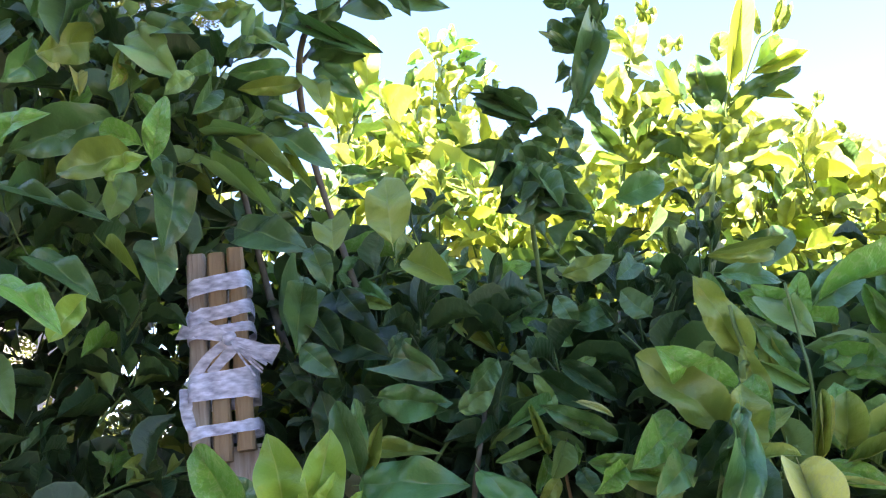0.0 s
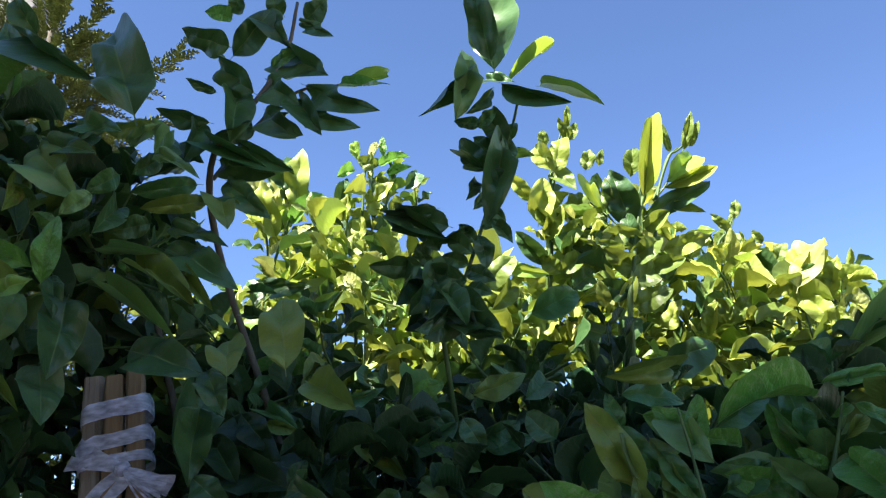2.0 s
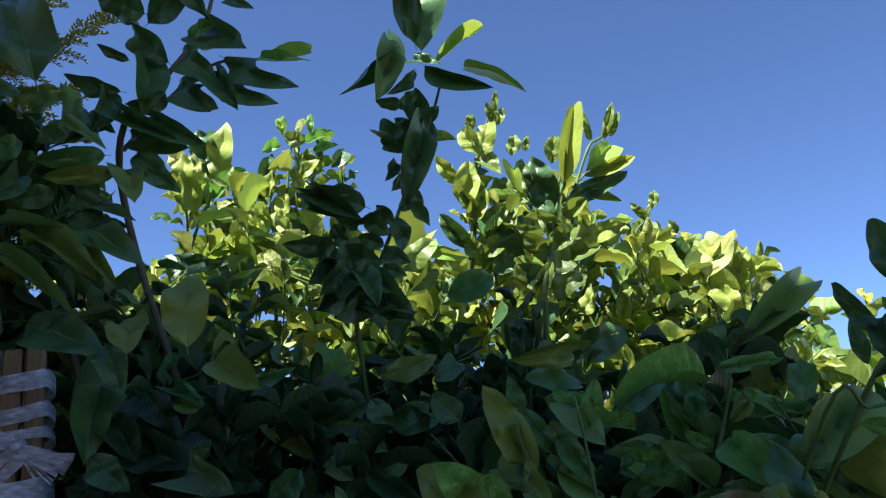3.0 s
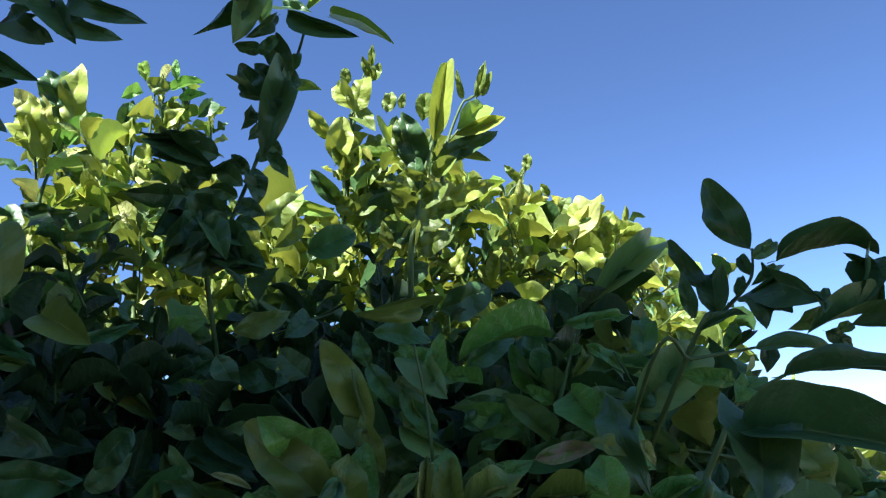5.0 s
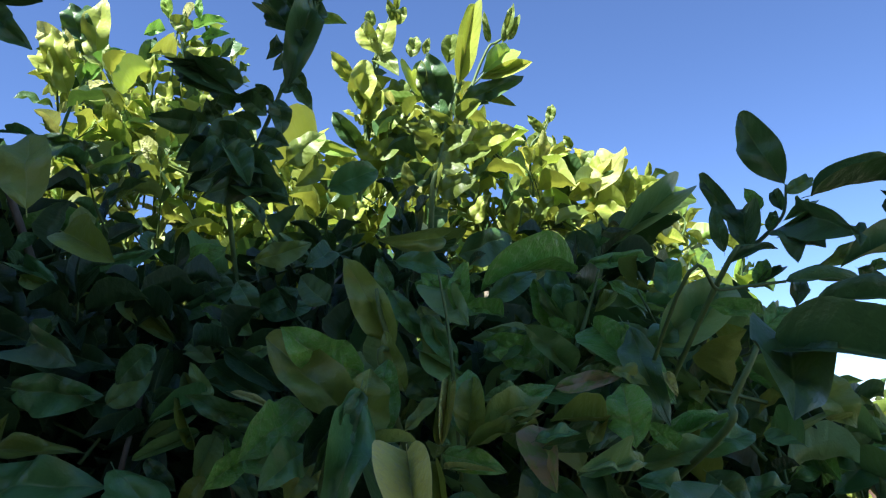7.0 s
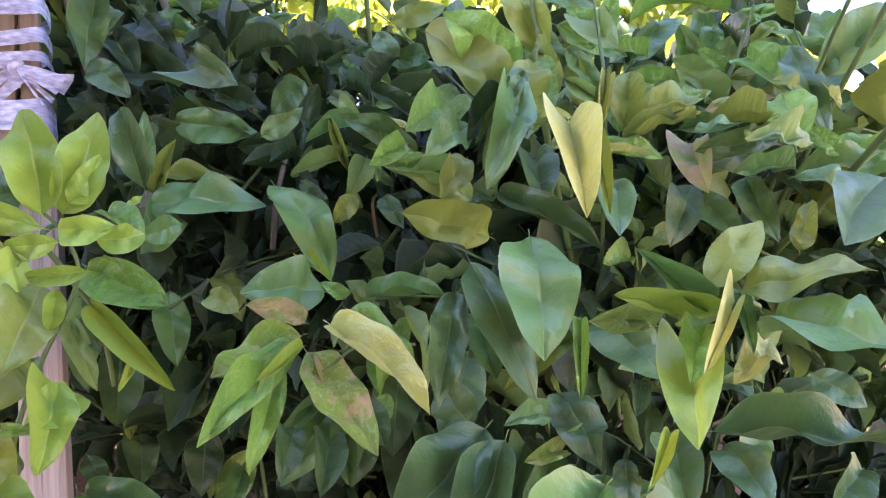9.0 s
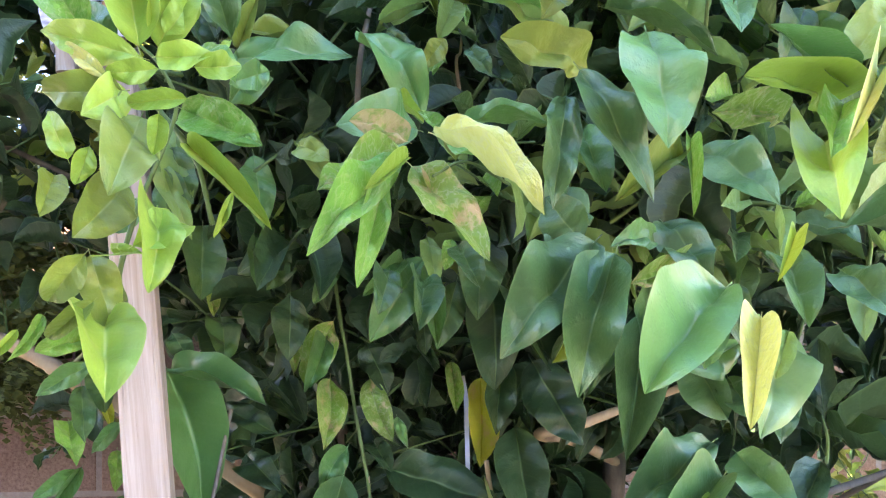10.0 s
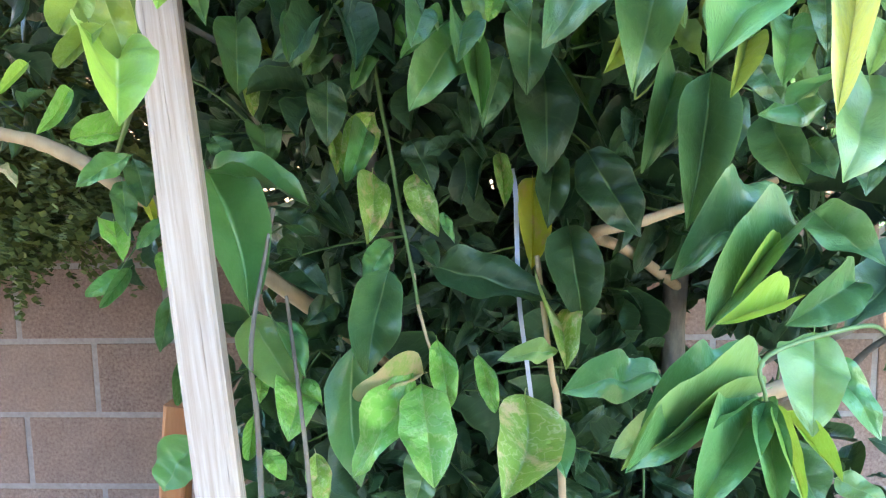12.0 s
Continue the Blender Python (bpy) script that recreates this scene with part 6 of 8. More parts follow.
leaf("m", 7, (0.124, 0.950, 1.866), (0.100, 0.950, 1.904), (0.09, -0.92, -0.38), 0.028)
leaf("m", 7, (0.147, 0.924, 1.774), (0.190, 0.875, 1.736), (0.04, -0.96, -0.28), 0.042)
limb([(0.406, 1.130, 1.874), (0.424, 1.130, 1.945), (0.443, 1.130, 1.996), (0.457, 1.130, 2.056)], 0.0028, 0.0014, TWIG, "twig")
limb([(0.472, 1.160, 2.010), (0.488, 1.160, 2.041), (0.506, 1.160, 2.083), (0.527, 1.160, 2.101)], 0.0022, 0.0012, TWIG, "twig")
limb([(0.323, 1.390, 1.967), (0.342, 1.390, 2.069), (0.355, 1.390, 2.179), (0.392, 1.390, 2.280)], 0.0028, 0.0012, TWIG, "twig")
limb([(0.646, 1.400, 1.970), (0.662, 1.400, 2.017), (0.687, 1.400, 2.066)], 0.0020, 0.0010, TWIG, "twig")
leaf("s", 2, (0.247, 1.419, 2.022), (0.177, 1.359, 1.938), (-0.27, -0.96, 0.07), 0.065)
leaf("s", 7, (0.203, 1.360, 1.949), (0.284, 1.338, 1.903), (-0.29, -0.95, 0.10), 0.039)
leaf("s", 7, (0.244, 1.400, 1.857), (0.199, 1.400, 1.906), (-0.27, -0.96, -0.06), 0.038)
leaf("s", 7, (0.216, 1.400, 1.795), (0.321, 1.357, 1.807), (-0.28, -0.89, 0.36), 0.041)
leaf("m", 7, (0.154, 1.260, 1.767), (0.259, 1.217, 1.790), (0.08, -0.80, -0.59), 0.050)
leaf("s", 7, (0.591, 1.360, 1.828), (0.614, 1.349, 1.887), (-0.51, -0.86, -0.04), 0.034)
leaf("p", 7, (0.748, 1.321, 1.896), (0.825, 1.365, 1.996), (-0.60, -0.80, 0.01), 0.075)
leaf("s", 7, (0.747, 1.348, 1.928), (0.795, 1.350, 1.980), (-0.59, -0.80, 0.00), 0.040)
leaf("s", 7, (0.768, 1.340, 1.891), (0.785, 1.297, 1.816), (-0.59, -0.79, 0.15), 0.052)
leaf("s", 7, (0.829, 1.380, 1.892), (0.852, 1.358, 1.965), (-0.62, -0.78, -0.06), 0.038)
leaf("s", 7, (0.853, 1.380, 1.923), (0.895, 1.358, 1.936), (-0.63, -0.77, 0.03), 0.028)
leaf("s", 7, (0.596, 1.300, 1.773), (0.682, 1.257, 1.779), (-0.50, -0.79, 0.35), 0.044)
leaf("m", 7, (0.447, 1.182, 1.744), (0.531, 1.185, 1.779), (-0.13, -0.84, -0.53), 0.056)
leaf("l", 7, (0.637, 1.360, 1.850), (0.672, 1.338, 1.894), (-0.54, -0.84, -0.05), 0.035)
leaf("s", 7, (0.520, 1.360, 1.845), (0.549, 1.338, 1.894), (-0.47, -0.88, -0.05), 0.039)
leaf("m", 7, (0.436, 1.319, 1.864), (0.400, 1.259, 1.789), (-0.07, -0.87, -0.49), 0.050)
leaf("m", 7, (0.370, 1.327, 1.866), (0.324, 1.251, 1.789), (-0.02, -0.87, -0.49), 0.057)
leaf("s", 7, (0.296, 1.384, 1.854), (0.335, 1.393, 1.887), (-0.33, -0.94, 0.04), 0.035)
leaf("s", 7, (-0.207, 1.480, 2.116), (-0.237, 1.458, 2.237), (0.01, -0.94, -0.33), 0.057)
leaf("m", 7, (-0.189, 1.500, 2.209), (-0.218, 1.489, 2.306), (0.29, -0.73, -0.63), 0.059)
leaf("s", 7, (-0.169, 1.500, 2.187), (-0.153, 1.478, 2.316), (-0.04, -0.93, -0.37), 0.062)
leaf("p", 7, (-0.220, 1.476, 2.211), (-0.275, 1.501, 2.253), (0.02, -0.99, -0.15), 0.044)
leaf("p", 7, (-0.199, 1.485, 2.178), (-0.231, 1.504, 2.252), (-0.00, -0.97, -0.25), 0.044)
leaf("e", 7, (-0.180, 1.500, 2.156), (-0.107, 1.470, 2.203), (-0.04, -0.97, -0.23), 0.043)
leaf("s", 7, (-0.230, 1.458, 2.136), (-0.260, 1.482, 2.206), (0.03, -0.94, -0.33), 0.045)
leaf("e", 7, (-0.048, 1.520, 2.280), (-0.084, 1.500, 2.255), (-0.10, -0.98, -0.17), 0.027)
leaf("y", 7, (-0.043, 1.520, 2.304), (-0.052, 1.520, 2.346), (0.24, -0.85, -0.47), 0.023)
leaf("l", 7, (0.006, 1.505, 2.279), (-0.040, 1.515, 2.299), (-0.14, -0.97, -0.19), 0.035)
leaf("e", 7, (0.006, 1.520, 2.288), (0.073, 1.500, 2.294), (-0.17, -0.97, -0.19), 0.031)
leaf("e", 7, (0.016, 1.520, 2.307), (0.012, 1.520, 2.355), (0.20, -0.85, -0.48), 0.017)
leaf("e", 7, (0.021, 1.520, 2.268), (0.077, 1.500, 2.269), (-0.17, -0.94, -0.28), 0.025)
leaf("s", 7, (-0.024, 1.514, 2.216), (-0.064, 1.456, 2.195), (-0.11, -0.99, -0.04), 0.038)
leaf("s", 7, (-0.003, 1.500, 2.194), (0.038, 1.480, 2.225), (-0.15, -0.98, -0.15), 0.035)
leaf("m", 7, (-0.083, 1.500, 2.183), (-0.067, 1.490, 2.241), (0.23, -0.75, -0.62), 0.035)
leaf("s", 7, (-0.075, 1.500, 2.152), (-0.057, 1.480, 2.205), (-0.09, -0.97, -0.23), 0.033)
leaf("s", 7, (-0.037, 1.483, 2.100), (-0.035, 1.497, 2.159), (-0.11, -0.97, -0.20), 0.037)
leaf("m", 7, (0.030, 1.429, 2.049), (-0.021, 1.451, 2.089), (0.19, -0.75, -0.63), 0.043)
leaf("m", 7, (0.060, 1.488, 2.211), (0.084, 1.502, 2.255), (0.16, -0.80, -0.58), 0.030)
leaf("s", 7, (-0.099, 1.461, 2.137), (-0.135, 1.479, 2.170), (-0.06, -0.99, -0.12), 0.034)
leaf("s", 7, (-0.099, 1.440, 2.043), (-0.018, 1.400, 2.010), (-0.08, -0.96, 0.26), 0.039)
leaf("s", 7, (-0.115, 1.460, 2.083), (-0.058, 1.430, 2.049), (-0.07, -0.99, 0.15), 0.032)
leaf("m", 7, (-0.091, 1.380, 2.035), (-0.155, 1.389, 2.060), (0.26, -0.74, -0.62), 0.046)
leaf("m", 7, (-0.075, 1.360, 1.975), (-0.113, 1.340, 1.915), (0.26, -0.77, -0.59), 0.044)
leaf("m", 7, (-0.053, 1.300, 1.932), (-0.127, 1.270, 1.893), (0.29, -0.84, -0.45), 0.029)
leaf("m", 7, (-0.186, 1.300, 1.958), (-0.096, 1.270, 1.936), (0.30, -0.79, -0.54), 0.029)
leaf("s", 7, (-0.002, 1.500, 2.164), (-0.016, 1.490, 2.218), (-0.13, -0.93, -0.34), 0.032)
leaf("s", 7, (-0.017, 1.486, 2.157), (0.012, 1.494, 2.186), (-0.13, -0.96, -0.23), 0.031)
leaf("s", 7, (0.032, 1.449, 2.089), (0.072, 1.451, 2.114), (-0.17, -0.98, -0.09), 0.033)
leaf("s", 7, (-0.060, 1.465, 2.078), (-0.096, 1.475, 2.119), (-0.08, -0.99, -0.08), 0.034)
leaf("m", 0, (0.088, 0.957, 1.855), (0.070, 0.888, 1.779), (0.20, -0.81, -0.55), 0.051)
leaf("m", 0, (0.097, 0.915, 1.795), (0.135, 0.931, 1.850), (0.16, -0.82, -0.55), 0.042)
leaf("m", 8, (0.071, 0.931, 1.918), (0.133, 0.907, 1.865), (0.18, -0.82, -0.54), 0.027)
leaf("m", 7, (0.111, 0.895, 1.774), (0.093, 0.828, 1.732), (0.19, -0.88, -0.44), 0.037)
leaf("m", 7, (0.131, 0.887, 1.788), (0.149, 0.844, 1.737), (0.15, -0.88, -0.45), 0.033)
# the front of the crown, at breast height
# some kinds shifted darker or lighter, so colour carries the light
leaf("v", 3, (0.049, 0.771, 1.467), (0.101, 0.738, 1.382), (0.10, -0.99, 0.10), 0.044)
leaf("y", 8, (0.077, 0.749, 1.397), (0.102, 0.727, 1.381), (0.07, -0.94, 0.34), 0.013)
leaf("g", 7, (0.046, 0.925, 1.568), (0.016, 0.903, 1.539), (0.13, -0.98, -0.13), 0.026)
leaf("g", 8, (0.072, 0.925, 1.587), (0.015, 0.936, 1.658), (0.11, -0.95, -0.30), 0.028)
leaf("g", 7, (0.090, 0.892, 1.584), (0.119, 0.870, 1.560), (0.04, -1.00, -0.06), 0.025)
leaf("m", 7, (0.114, 0.870, 1.559), (0.179, 0.848, 1.515), (-0.01, -1.00, -0.03), 0.030)
leaf("l", 8, (0.113, 0.848, 1.510), (0.091, 0.848, 1.551), (0.05, -0.99, -0.12), 0.017)
leaf("g", 7, (0.107, 0.848, 1.516), (0.058, 0.826, 1.484), (0.07, -0.99, 0.12), 0.018)
leaf("l", 8, (0.166, 0.848, 1.514), (0.125, 0.837, 1.518), (-0.01, -1.00, -0.01), 0.011)
leaf("e", 3, (0.118, 0.848, 1.475), (0.103, 0.826, 1.439), (0.04, -1.00, 0.07), 0.021)
leaf("g", 7, (0.120, 0.848, 1.496), (0.156, 0.837, 1.478), (-0.00, -1.00, 0.03), 0.018)
leaf("g", 7, (0.217, 0.716, 1.450), (0.140, 0.694, 1.475), (-0.07, -0.97, 0.23), 0.026)
leaf("l", 7, (0.228, 0.694, 1.416), (0.157, 0.661, 1.431), (-0.09, -0.98, 0.19), 0.035)
leaf("m", 7, (0.145, 0.804, 1.463), (0.163, 0.782, 1.431), (-0.02, -0.99, -0.12), 0.022)
leaf("e", 3, (0.237, 0.606, 1.528), (0.182, 0.595, 1.559), (-0.14, -0.96, -0.25), 0.035)
leaf("v", 3, (0.233, 0.584, 1.516), (0.206, 0.562, 1.432), (-0.17, -0.98, -0.13), 0.028)
leaf("m", 7, (0.234, 0.578, 1.514), (0.200, 0.567, 1.463), (-0.15, -0.89, -0.43), 0.018)
leaf("e", 7, (0.248, 0.617, 1.484), (0.256, 0.617, 1.538), (-0.21, -0.96, -0.18), 0.031)
leaf("l", 7, (0.271, 0.639, 1.516), (0.257, 0.639, 1.561), (-0.22, -0.93, -0.31), 0.021)
leaf("p", 8, (0.259, 0.562, 1.476), (0.260, 0.529, 1.412), (-0.26, -0.96, 0.12), 0.030)
leaf("l", 8, (0.278, 0.567, 1.469), (0.281, 0.551, 1.417), (-0.29, -0.94, -0.17), 0.013)
leaf("v", 7, (0.302, 0.604, 1.447), (0.291, 0.564, 1.405), (-0.31, -0.95, 0.07), 0.029)
leaf("p", 8, (0.299, 0.606, 1.520), (0.288, 0.595, 1.478), (-0.29, -0.94, -0.16), 0.011)
leaf("e", 7, (0.307, 0.609, 1.482), (0.316, 0.625, 1.530), (-0.32, -0.94, -0.16), 0.028)
leaf("e", 7, (0.329, 0.628, 1.494), (0.379, 0.617, 1.516), (-0.38, -0.92, 0.05), 0.021)
leaf("p", 8, (0.324, 0.619, 1.486), (0.367, 0.611, 1.497), (-0.37, -0.92, 0.07), 0.012)
leaf("e", 7, (0.290, 0.606, 1.472), (0.329, 0.584, 1.459), (-0.32, -0.92, 0.20), 0.020)
leaf("p", 8, (0.289, 0.595, 1.463), (0.320, 0.578, 1.460), (-0.32, -0.93, 0.21), 0.006)
leaf("b", 7, (0.399, 0.672, 1.516), (0.448, 0.650, 1.523), (-0.46, -0.89, 0.06), 0.017)
leaf("b", 3, (0.379, 0.662, 1.487), (0.374, 0.616, 1.441), (-0.41, -0.91, -0.07), 0.032)
leaf("e", 7, (0.447, 0.695, 1.569), (0.463, 0.649, 1.525), (-0.49, -0.87, -0.08), 0.035)
leaf("m", 7, (0.459, 0.650, 1.562), (0.468, 0.617, 1.483), (-0.52, -0.84, -0.15), 0.026)
leaf("g", 7, (0.499, 0.683, 1.549), (0.565, 0.672, 1.601), (-0.55, -0.81, -0.20), 0.045)
leaf("g", 7, (0.498, 0.672, 1.493), (0.431, 0.650, 1.498), (-0.51, -0.86, -0.00), 0.022)
leaf("m", 7, (0.485, 0.694, 1.495), (0.400, 0.672, 1.473), (-0.46, -0.88, 0.12), 0.037)
leaf("g", 7, (0.446, 0.628, 1.456), (0.504, 0.606, 1.471), (-0.54, -0.83, 0.14), 0.023)
leaf("m", 4, (0.469, 0.562, 1.444), (0.417, 0.529, 1.397), (-0.56, -0.80, -0.21), 0.047)
leaf("l", 7, (0.415, 0.573, 1.397), (0.425, 0.573, 1.431), (-0.52, -0.86, 0.00), 0.018)
leaf("m", 7, (0.386, 0.672, 1.456), (0.358, 0.650, 1.405), (-0.38, -0.90, -0.21), 0.032)
leaf("v", 7, (0.390, 0.672, 1.448), (0.415, 0.650, 1.414), (-0.43, -0.90, -0.11), 0.025)
leaf("m", 7, (0.420, 0.650, 1.459), (0.432, 0.628, 1.407), (-0.46, -0.86, -0.21), 0.025)
leaf("m", 7, (0.225, 0.628, 1.441), (0.289, 0.595, 1.399), (-0.23, -0.97, 0.09), 0.024)
leaf("m", 7, (0.259, 0.662, 1.474), (0.254, 0.616, 1.427), (-0.21, -0.96, -0.16), 0.032)
leaf("l", 7, (0.207, 0.672, 1.474), (0.185, 0.650, 1.440), (-0.10, -0.99, -0.07), 0.026)
leaf("v", 7, (0.408, 0.870, 1.622), (0.466, 0.870, 1.673), (-0.35, -0.91, -0.24), 0.028)
leaf("e", 8, (0.453, 0.782, 1.579), (0.426, 0.782, 1.628), (-0.39, -0.87, -0.31), 0.024)
leaf("l", 7, (0.310, 0.782, 1.602), (0.336, 0.760, 1.545), (-0.26, -0.92, -0.29), 0.026)
leaf("g", 7, (0.409, 0.760, 1.560), (0.364, 0.749, 1.574), (-0.35, -0.93, -0.09), 0.026)
leaf("v", 7, (0.097, 0.716, 1.373), (0.036, 0.683, 1.371), (0.11, -0.93, 0.36), 0.040)
leaf("b", 6, (0.090, 0.628, 1.350), (0.052, 0.617, 1.362), (0.13, -0.97, 0.21), 0.017)
leaf("d", 3, (0.087, 0.628, 1.341), (0.032, 0.606, 1.315), (0.14, -0.90, 0.42), 0.022)
leaf("e", 7, (0.085, 0.622, 1.338), (0.027, 0.595, 1.273), (0.15, -0.91, 0.38), 0.025)
leaf("e", 7, (0.074, 0.633, 1.328), (0.057, 0.611, 1.252), (0.13, -0.96, 0.23), 0.020)
leaf("y", 5, (0.091, 0.606, 1.335), (0.064, 0.589, 1.314), (0.11, -0.93, 0.35), 0.007)
leaf("d", 0, (0.093, 0.611, 1.331), (0.140, 0.578, 1.269), (0.04, -0.92, 0.39), 0.035)
leaf("b", 3, (0.103, 0.617, 1.331), (0.115, 0.595, 1.300), (0.06, -0.98, 0.19), 0.015)
leaf("p", 7, (0.109, 0.600, 1.349), (0.171, 0.562, 1.296), (-0.00, -0.90, 0.43), 0.031)
leaf("e", 7, (0.119, 0.650, 1.358), (0.168, 0.622, 1.315), (-0.01, -0.94, 0.33), 0.028)
leaf("m", 7, (0.073, 0.739, 1.262), (0.066, 0.693, 1.229), (0.11, -0.99, 0.09), 0.028)
leaf("m", 7, (0.101, 0.742, 1.252), (0.097, 0.690, 1.217), (0.06, -0.99, 0.10), 0.031)
leaf("m", 7, (0.130, 0.749, 1.282), (0.147, 0.727, 1.247), (-0.00, -1.00, 0.05), 0.026)
leaf("v", 7, (0.131, 0.683, 1.368), (0.191, 0.661, 1.368), (-0.04, -0.93, 0.36), 0.025)
leaf("e", 3, (0.115, 0.683, 1.367), (0.097, 0.672, 1.379), (0.05, -0.98, 0.18), 0.013)
leaf("v", 7, (0.233, 0.562, 1.404), (0.234, 0.529, 1.330), (-0.20, -0.91, 0.36), 0.048)
leaf("m", 7, (0.200, 0.595, 1.390), (0.236, 0.562, 1.303), (-0.16, -0.98, 0.13), 0.032)
leaf("v", 7, (0.208, 0.628, 1.357), (0.219, 0.606, 1.313), (-0.15, -0.99, -0.05), 0.026)
leaf("l", 7, (0.274, 0.617, 1.340), (0.222, 0.595, 1.306), (-0.21, -0.94, 0.26), 0.017)
leaf("e", 8, (0.283, 0.628, 1.351), (0.276, 0.606, 1.297), (-0.26, -0.95, 0.17), 0.012)
leaf("m", 7, (0.311, 0.686, 1.353), (0.348, 0.636, 1.307), (-0.32, -0.93, 0.15), 0.045)
leaf("m", 7, (0.189, 0.584, 1.370), (0.176, 0.562, 1.299), (-0.09, -0.99, 0.06), 0.026)
leaf("m", 7, (0.207, 0.669, 1.323), (0.182, 0.608, 1.269), (-0.11, -0.99, -0.08), 0.042)
leaf("v", 3, (0.266, 0.650, 1.281), (0.227, 0.628, 1.278), (-0.18, -0.89, 0.41), 0.018)
leaf("m", 3, (0.274, 0.661, 1.296), (0.292, 0.617, 1.250), (-0.25, -0.93, 0.25), 0.037)
leaf("d", 6, (0.273, 0.650, 1.256), (0.241, 0.628, 1.253), (-0.20, -0.91, 0.37), 0.018)
leaf("y", 8, (0.316, 0.551, 1.284), (0.296, 0.534, 1.256), (-0.34, -0.90, 0.28), 0.010)
leaf("y", 3, (0.326, 0.545, 1.334), (0.302, 0.480, 1.288), (-0.37, -0.85, 0.38), 0.039)
leaf("e", 7, (0.323, 0.512, 1.351), (0.303, 0.490, 1.319), (-0.37, -0.83, 0.42), 0.022)
leaf("p", 5, (0.334, 0.501, 1.361), (0.308, 0.485, 1.325), (-0.40, -0.86, 0.32), 0.011)
leaf("p", 3, (0.367, 0.529, 1.341), (0.335, 0.507, 1.318), (-0.43, -0.83, 0.35), 0.023)
leaf("y", 6, (0.318, 0.529, 1.350), (0.272, 0.518, 1.367), (-0.34, -0.90, 0.29), 0.014)
leaf("d", 6, (0.308, 0.551, 1.349), (0.263, 0.540, 1.352), (-0.31, -0.93, 0.22), 0.018)
leaf("v", 8, (0.323, 0.518, 1.362), (0.283, 0.512, 1.393), (-0.37, -0.92, 0.16), 0.014)
leaf("l", 7, (0.321, 0.507, 1.371), (0.351, 0.501, 1.408), (-0.44, -0.90, 0.04), 0.025)
leaf("l", 7, (0.336, 0.496, 1.369), (0.399, 0.474, 1.379), (-0.48, -0.80, 0.35), 0.028)
leaf("v", 7, (0.357, 0.504, 1.353), (0.376, 0.428, 1.340), (-0.47, -0.74, 0.47), 0.044)
leaf("v", 8, (0.346, 0.518, 1.369), (0.344, 0.501, 1.335), (-0.45, -0.88, 0.12), 0.011)
leaf("m", 7, (0.446, 0.617, 1.313), (0.472, 0.595, 1.292), (-0.52, -0.81, 0.29), 0.025)
leaf("m", 7, (0.338, 0.540, 1.287), (0.428, 0.507, 1.282), (-0.42, -0.72, 0.55), 0.033)
leaf("m", 7, (0.391, 0.637, 1.261), (0.398, 0.586, 1.229), (-0.44, -0.87, 0.20), 0.033)
leaf("m", 7, (0.348, 0.628, 1.269), (0.340, 0.584, 1.226), (-0.37, -0.91, 0.21), 0.032)
leaf("m", 7, (0.518, 0.672, 1.233), (0.477, 0.650, 1.210), (-0.54, -0.84, 0.11), 0.032)
# the hanging front of the crown, low down
# inner leaves given darker kinds to paint the shade behind the front
leaf("e", 3, (-0.006, 0.970, 1.320), (0.037, 0.950, 1.266), (0.12, -0.98, 0.13), 0.038)
leaf("v", 6, (-0.003, 0.970, 1.273), (-0.017, 0.950, 1.224), (0.15, -0.97, 0.18), 0.032)
leaf("d", 3, (0.000, 0.980, 1.202), (-0.028, 0.960, 1.131), (0.15, -0.97, 0.18), 0.038)
leaf("v", 6, (-0.006, 0.965, 1.183), (-0.024, 0.950, 1.132), (0.15, -0.92, 0.37), 0.031)
leaf("d", 6, (-0.003, 0.970, 1.138), (-0.008, 0.950, 1.064), (0.14, -0.93, 0.35), 0.040)
leaf("d", 3, (0.041, 0.980, 1.136), (0.067, 0.960, 1.070), (0.07, -0.94, 0.34), 0.035)
leaf("i", 7, (0.036, 1.000, 1.173), (0.062, 0.980, 1.118), (0.08, -0.99, 0.11), 0.038)
leaf("v", 8, (0.082, 0.840, 1.270), (0.045, 0.820, 1.237), (0.07, -0.99, 0.15), 0.017)
leaf("i", 7, (0.049, 0.980, 1.251), (0.020, 0.970, 1.245), (0.10, -0.99, 0.09), 0.017)
leaf("v", 6, (0.016, 0.970, 1.062), (-0.011, 0.950, 1.017), (0.13, -0.94, 0.33), 0.035)
leaf("i", 7, (0.001, 1.000, 1.119), (0.010, 0.990, 1.077), (0.13, -0.99, 0.07), 0.021)
leaf("v", 7, (0.103, 0.860, 1.273), (0.051, 0.830, 1.194), (0.05, -0.98, 0.18), 0.046)
leaf("m", 7, (0.163, 0.900, 1.300), (0.156, 0.880, 1.209), (-0.06, -0.97, -0.23), 0.048)
leaf("v", 8, (0.108, 0.860, 1.273), (0.114, 0.850, 1.189), (0.00, -0.98, -0.21), 0.022)
leaf("m", 7, (0.136, 0.900, 1.248), (0.115, 0.880, 1.180), (-0.02, -0.98, -0.18), 0.034)
leaf("i", 7, (0.174, 0.930, 1.250), (0.175, 0.900, 1.136), (-0.08, -0.99, -0.15), 0.063)
leaf("i", 7, (0.193, 0.970, 1.157), (0.181, 0.950, 1.078), (-0.09, -0.99, -0.05), 0.037)
leaf("i", 7, (0.223, 0.960, 1.157), (0.273, 0.930, 1.070), (-0.17, -0.98, 0.05), 0.060)
leaf("l", 8, (0.208, 0.630, 1.238), (0.185, 0.620, 1.201), (-0.17, -0.93, -0.32), 0.019)
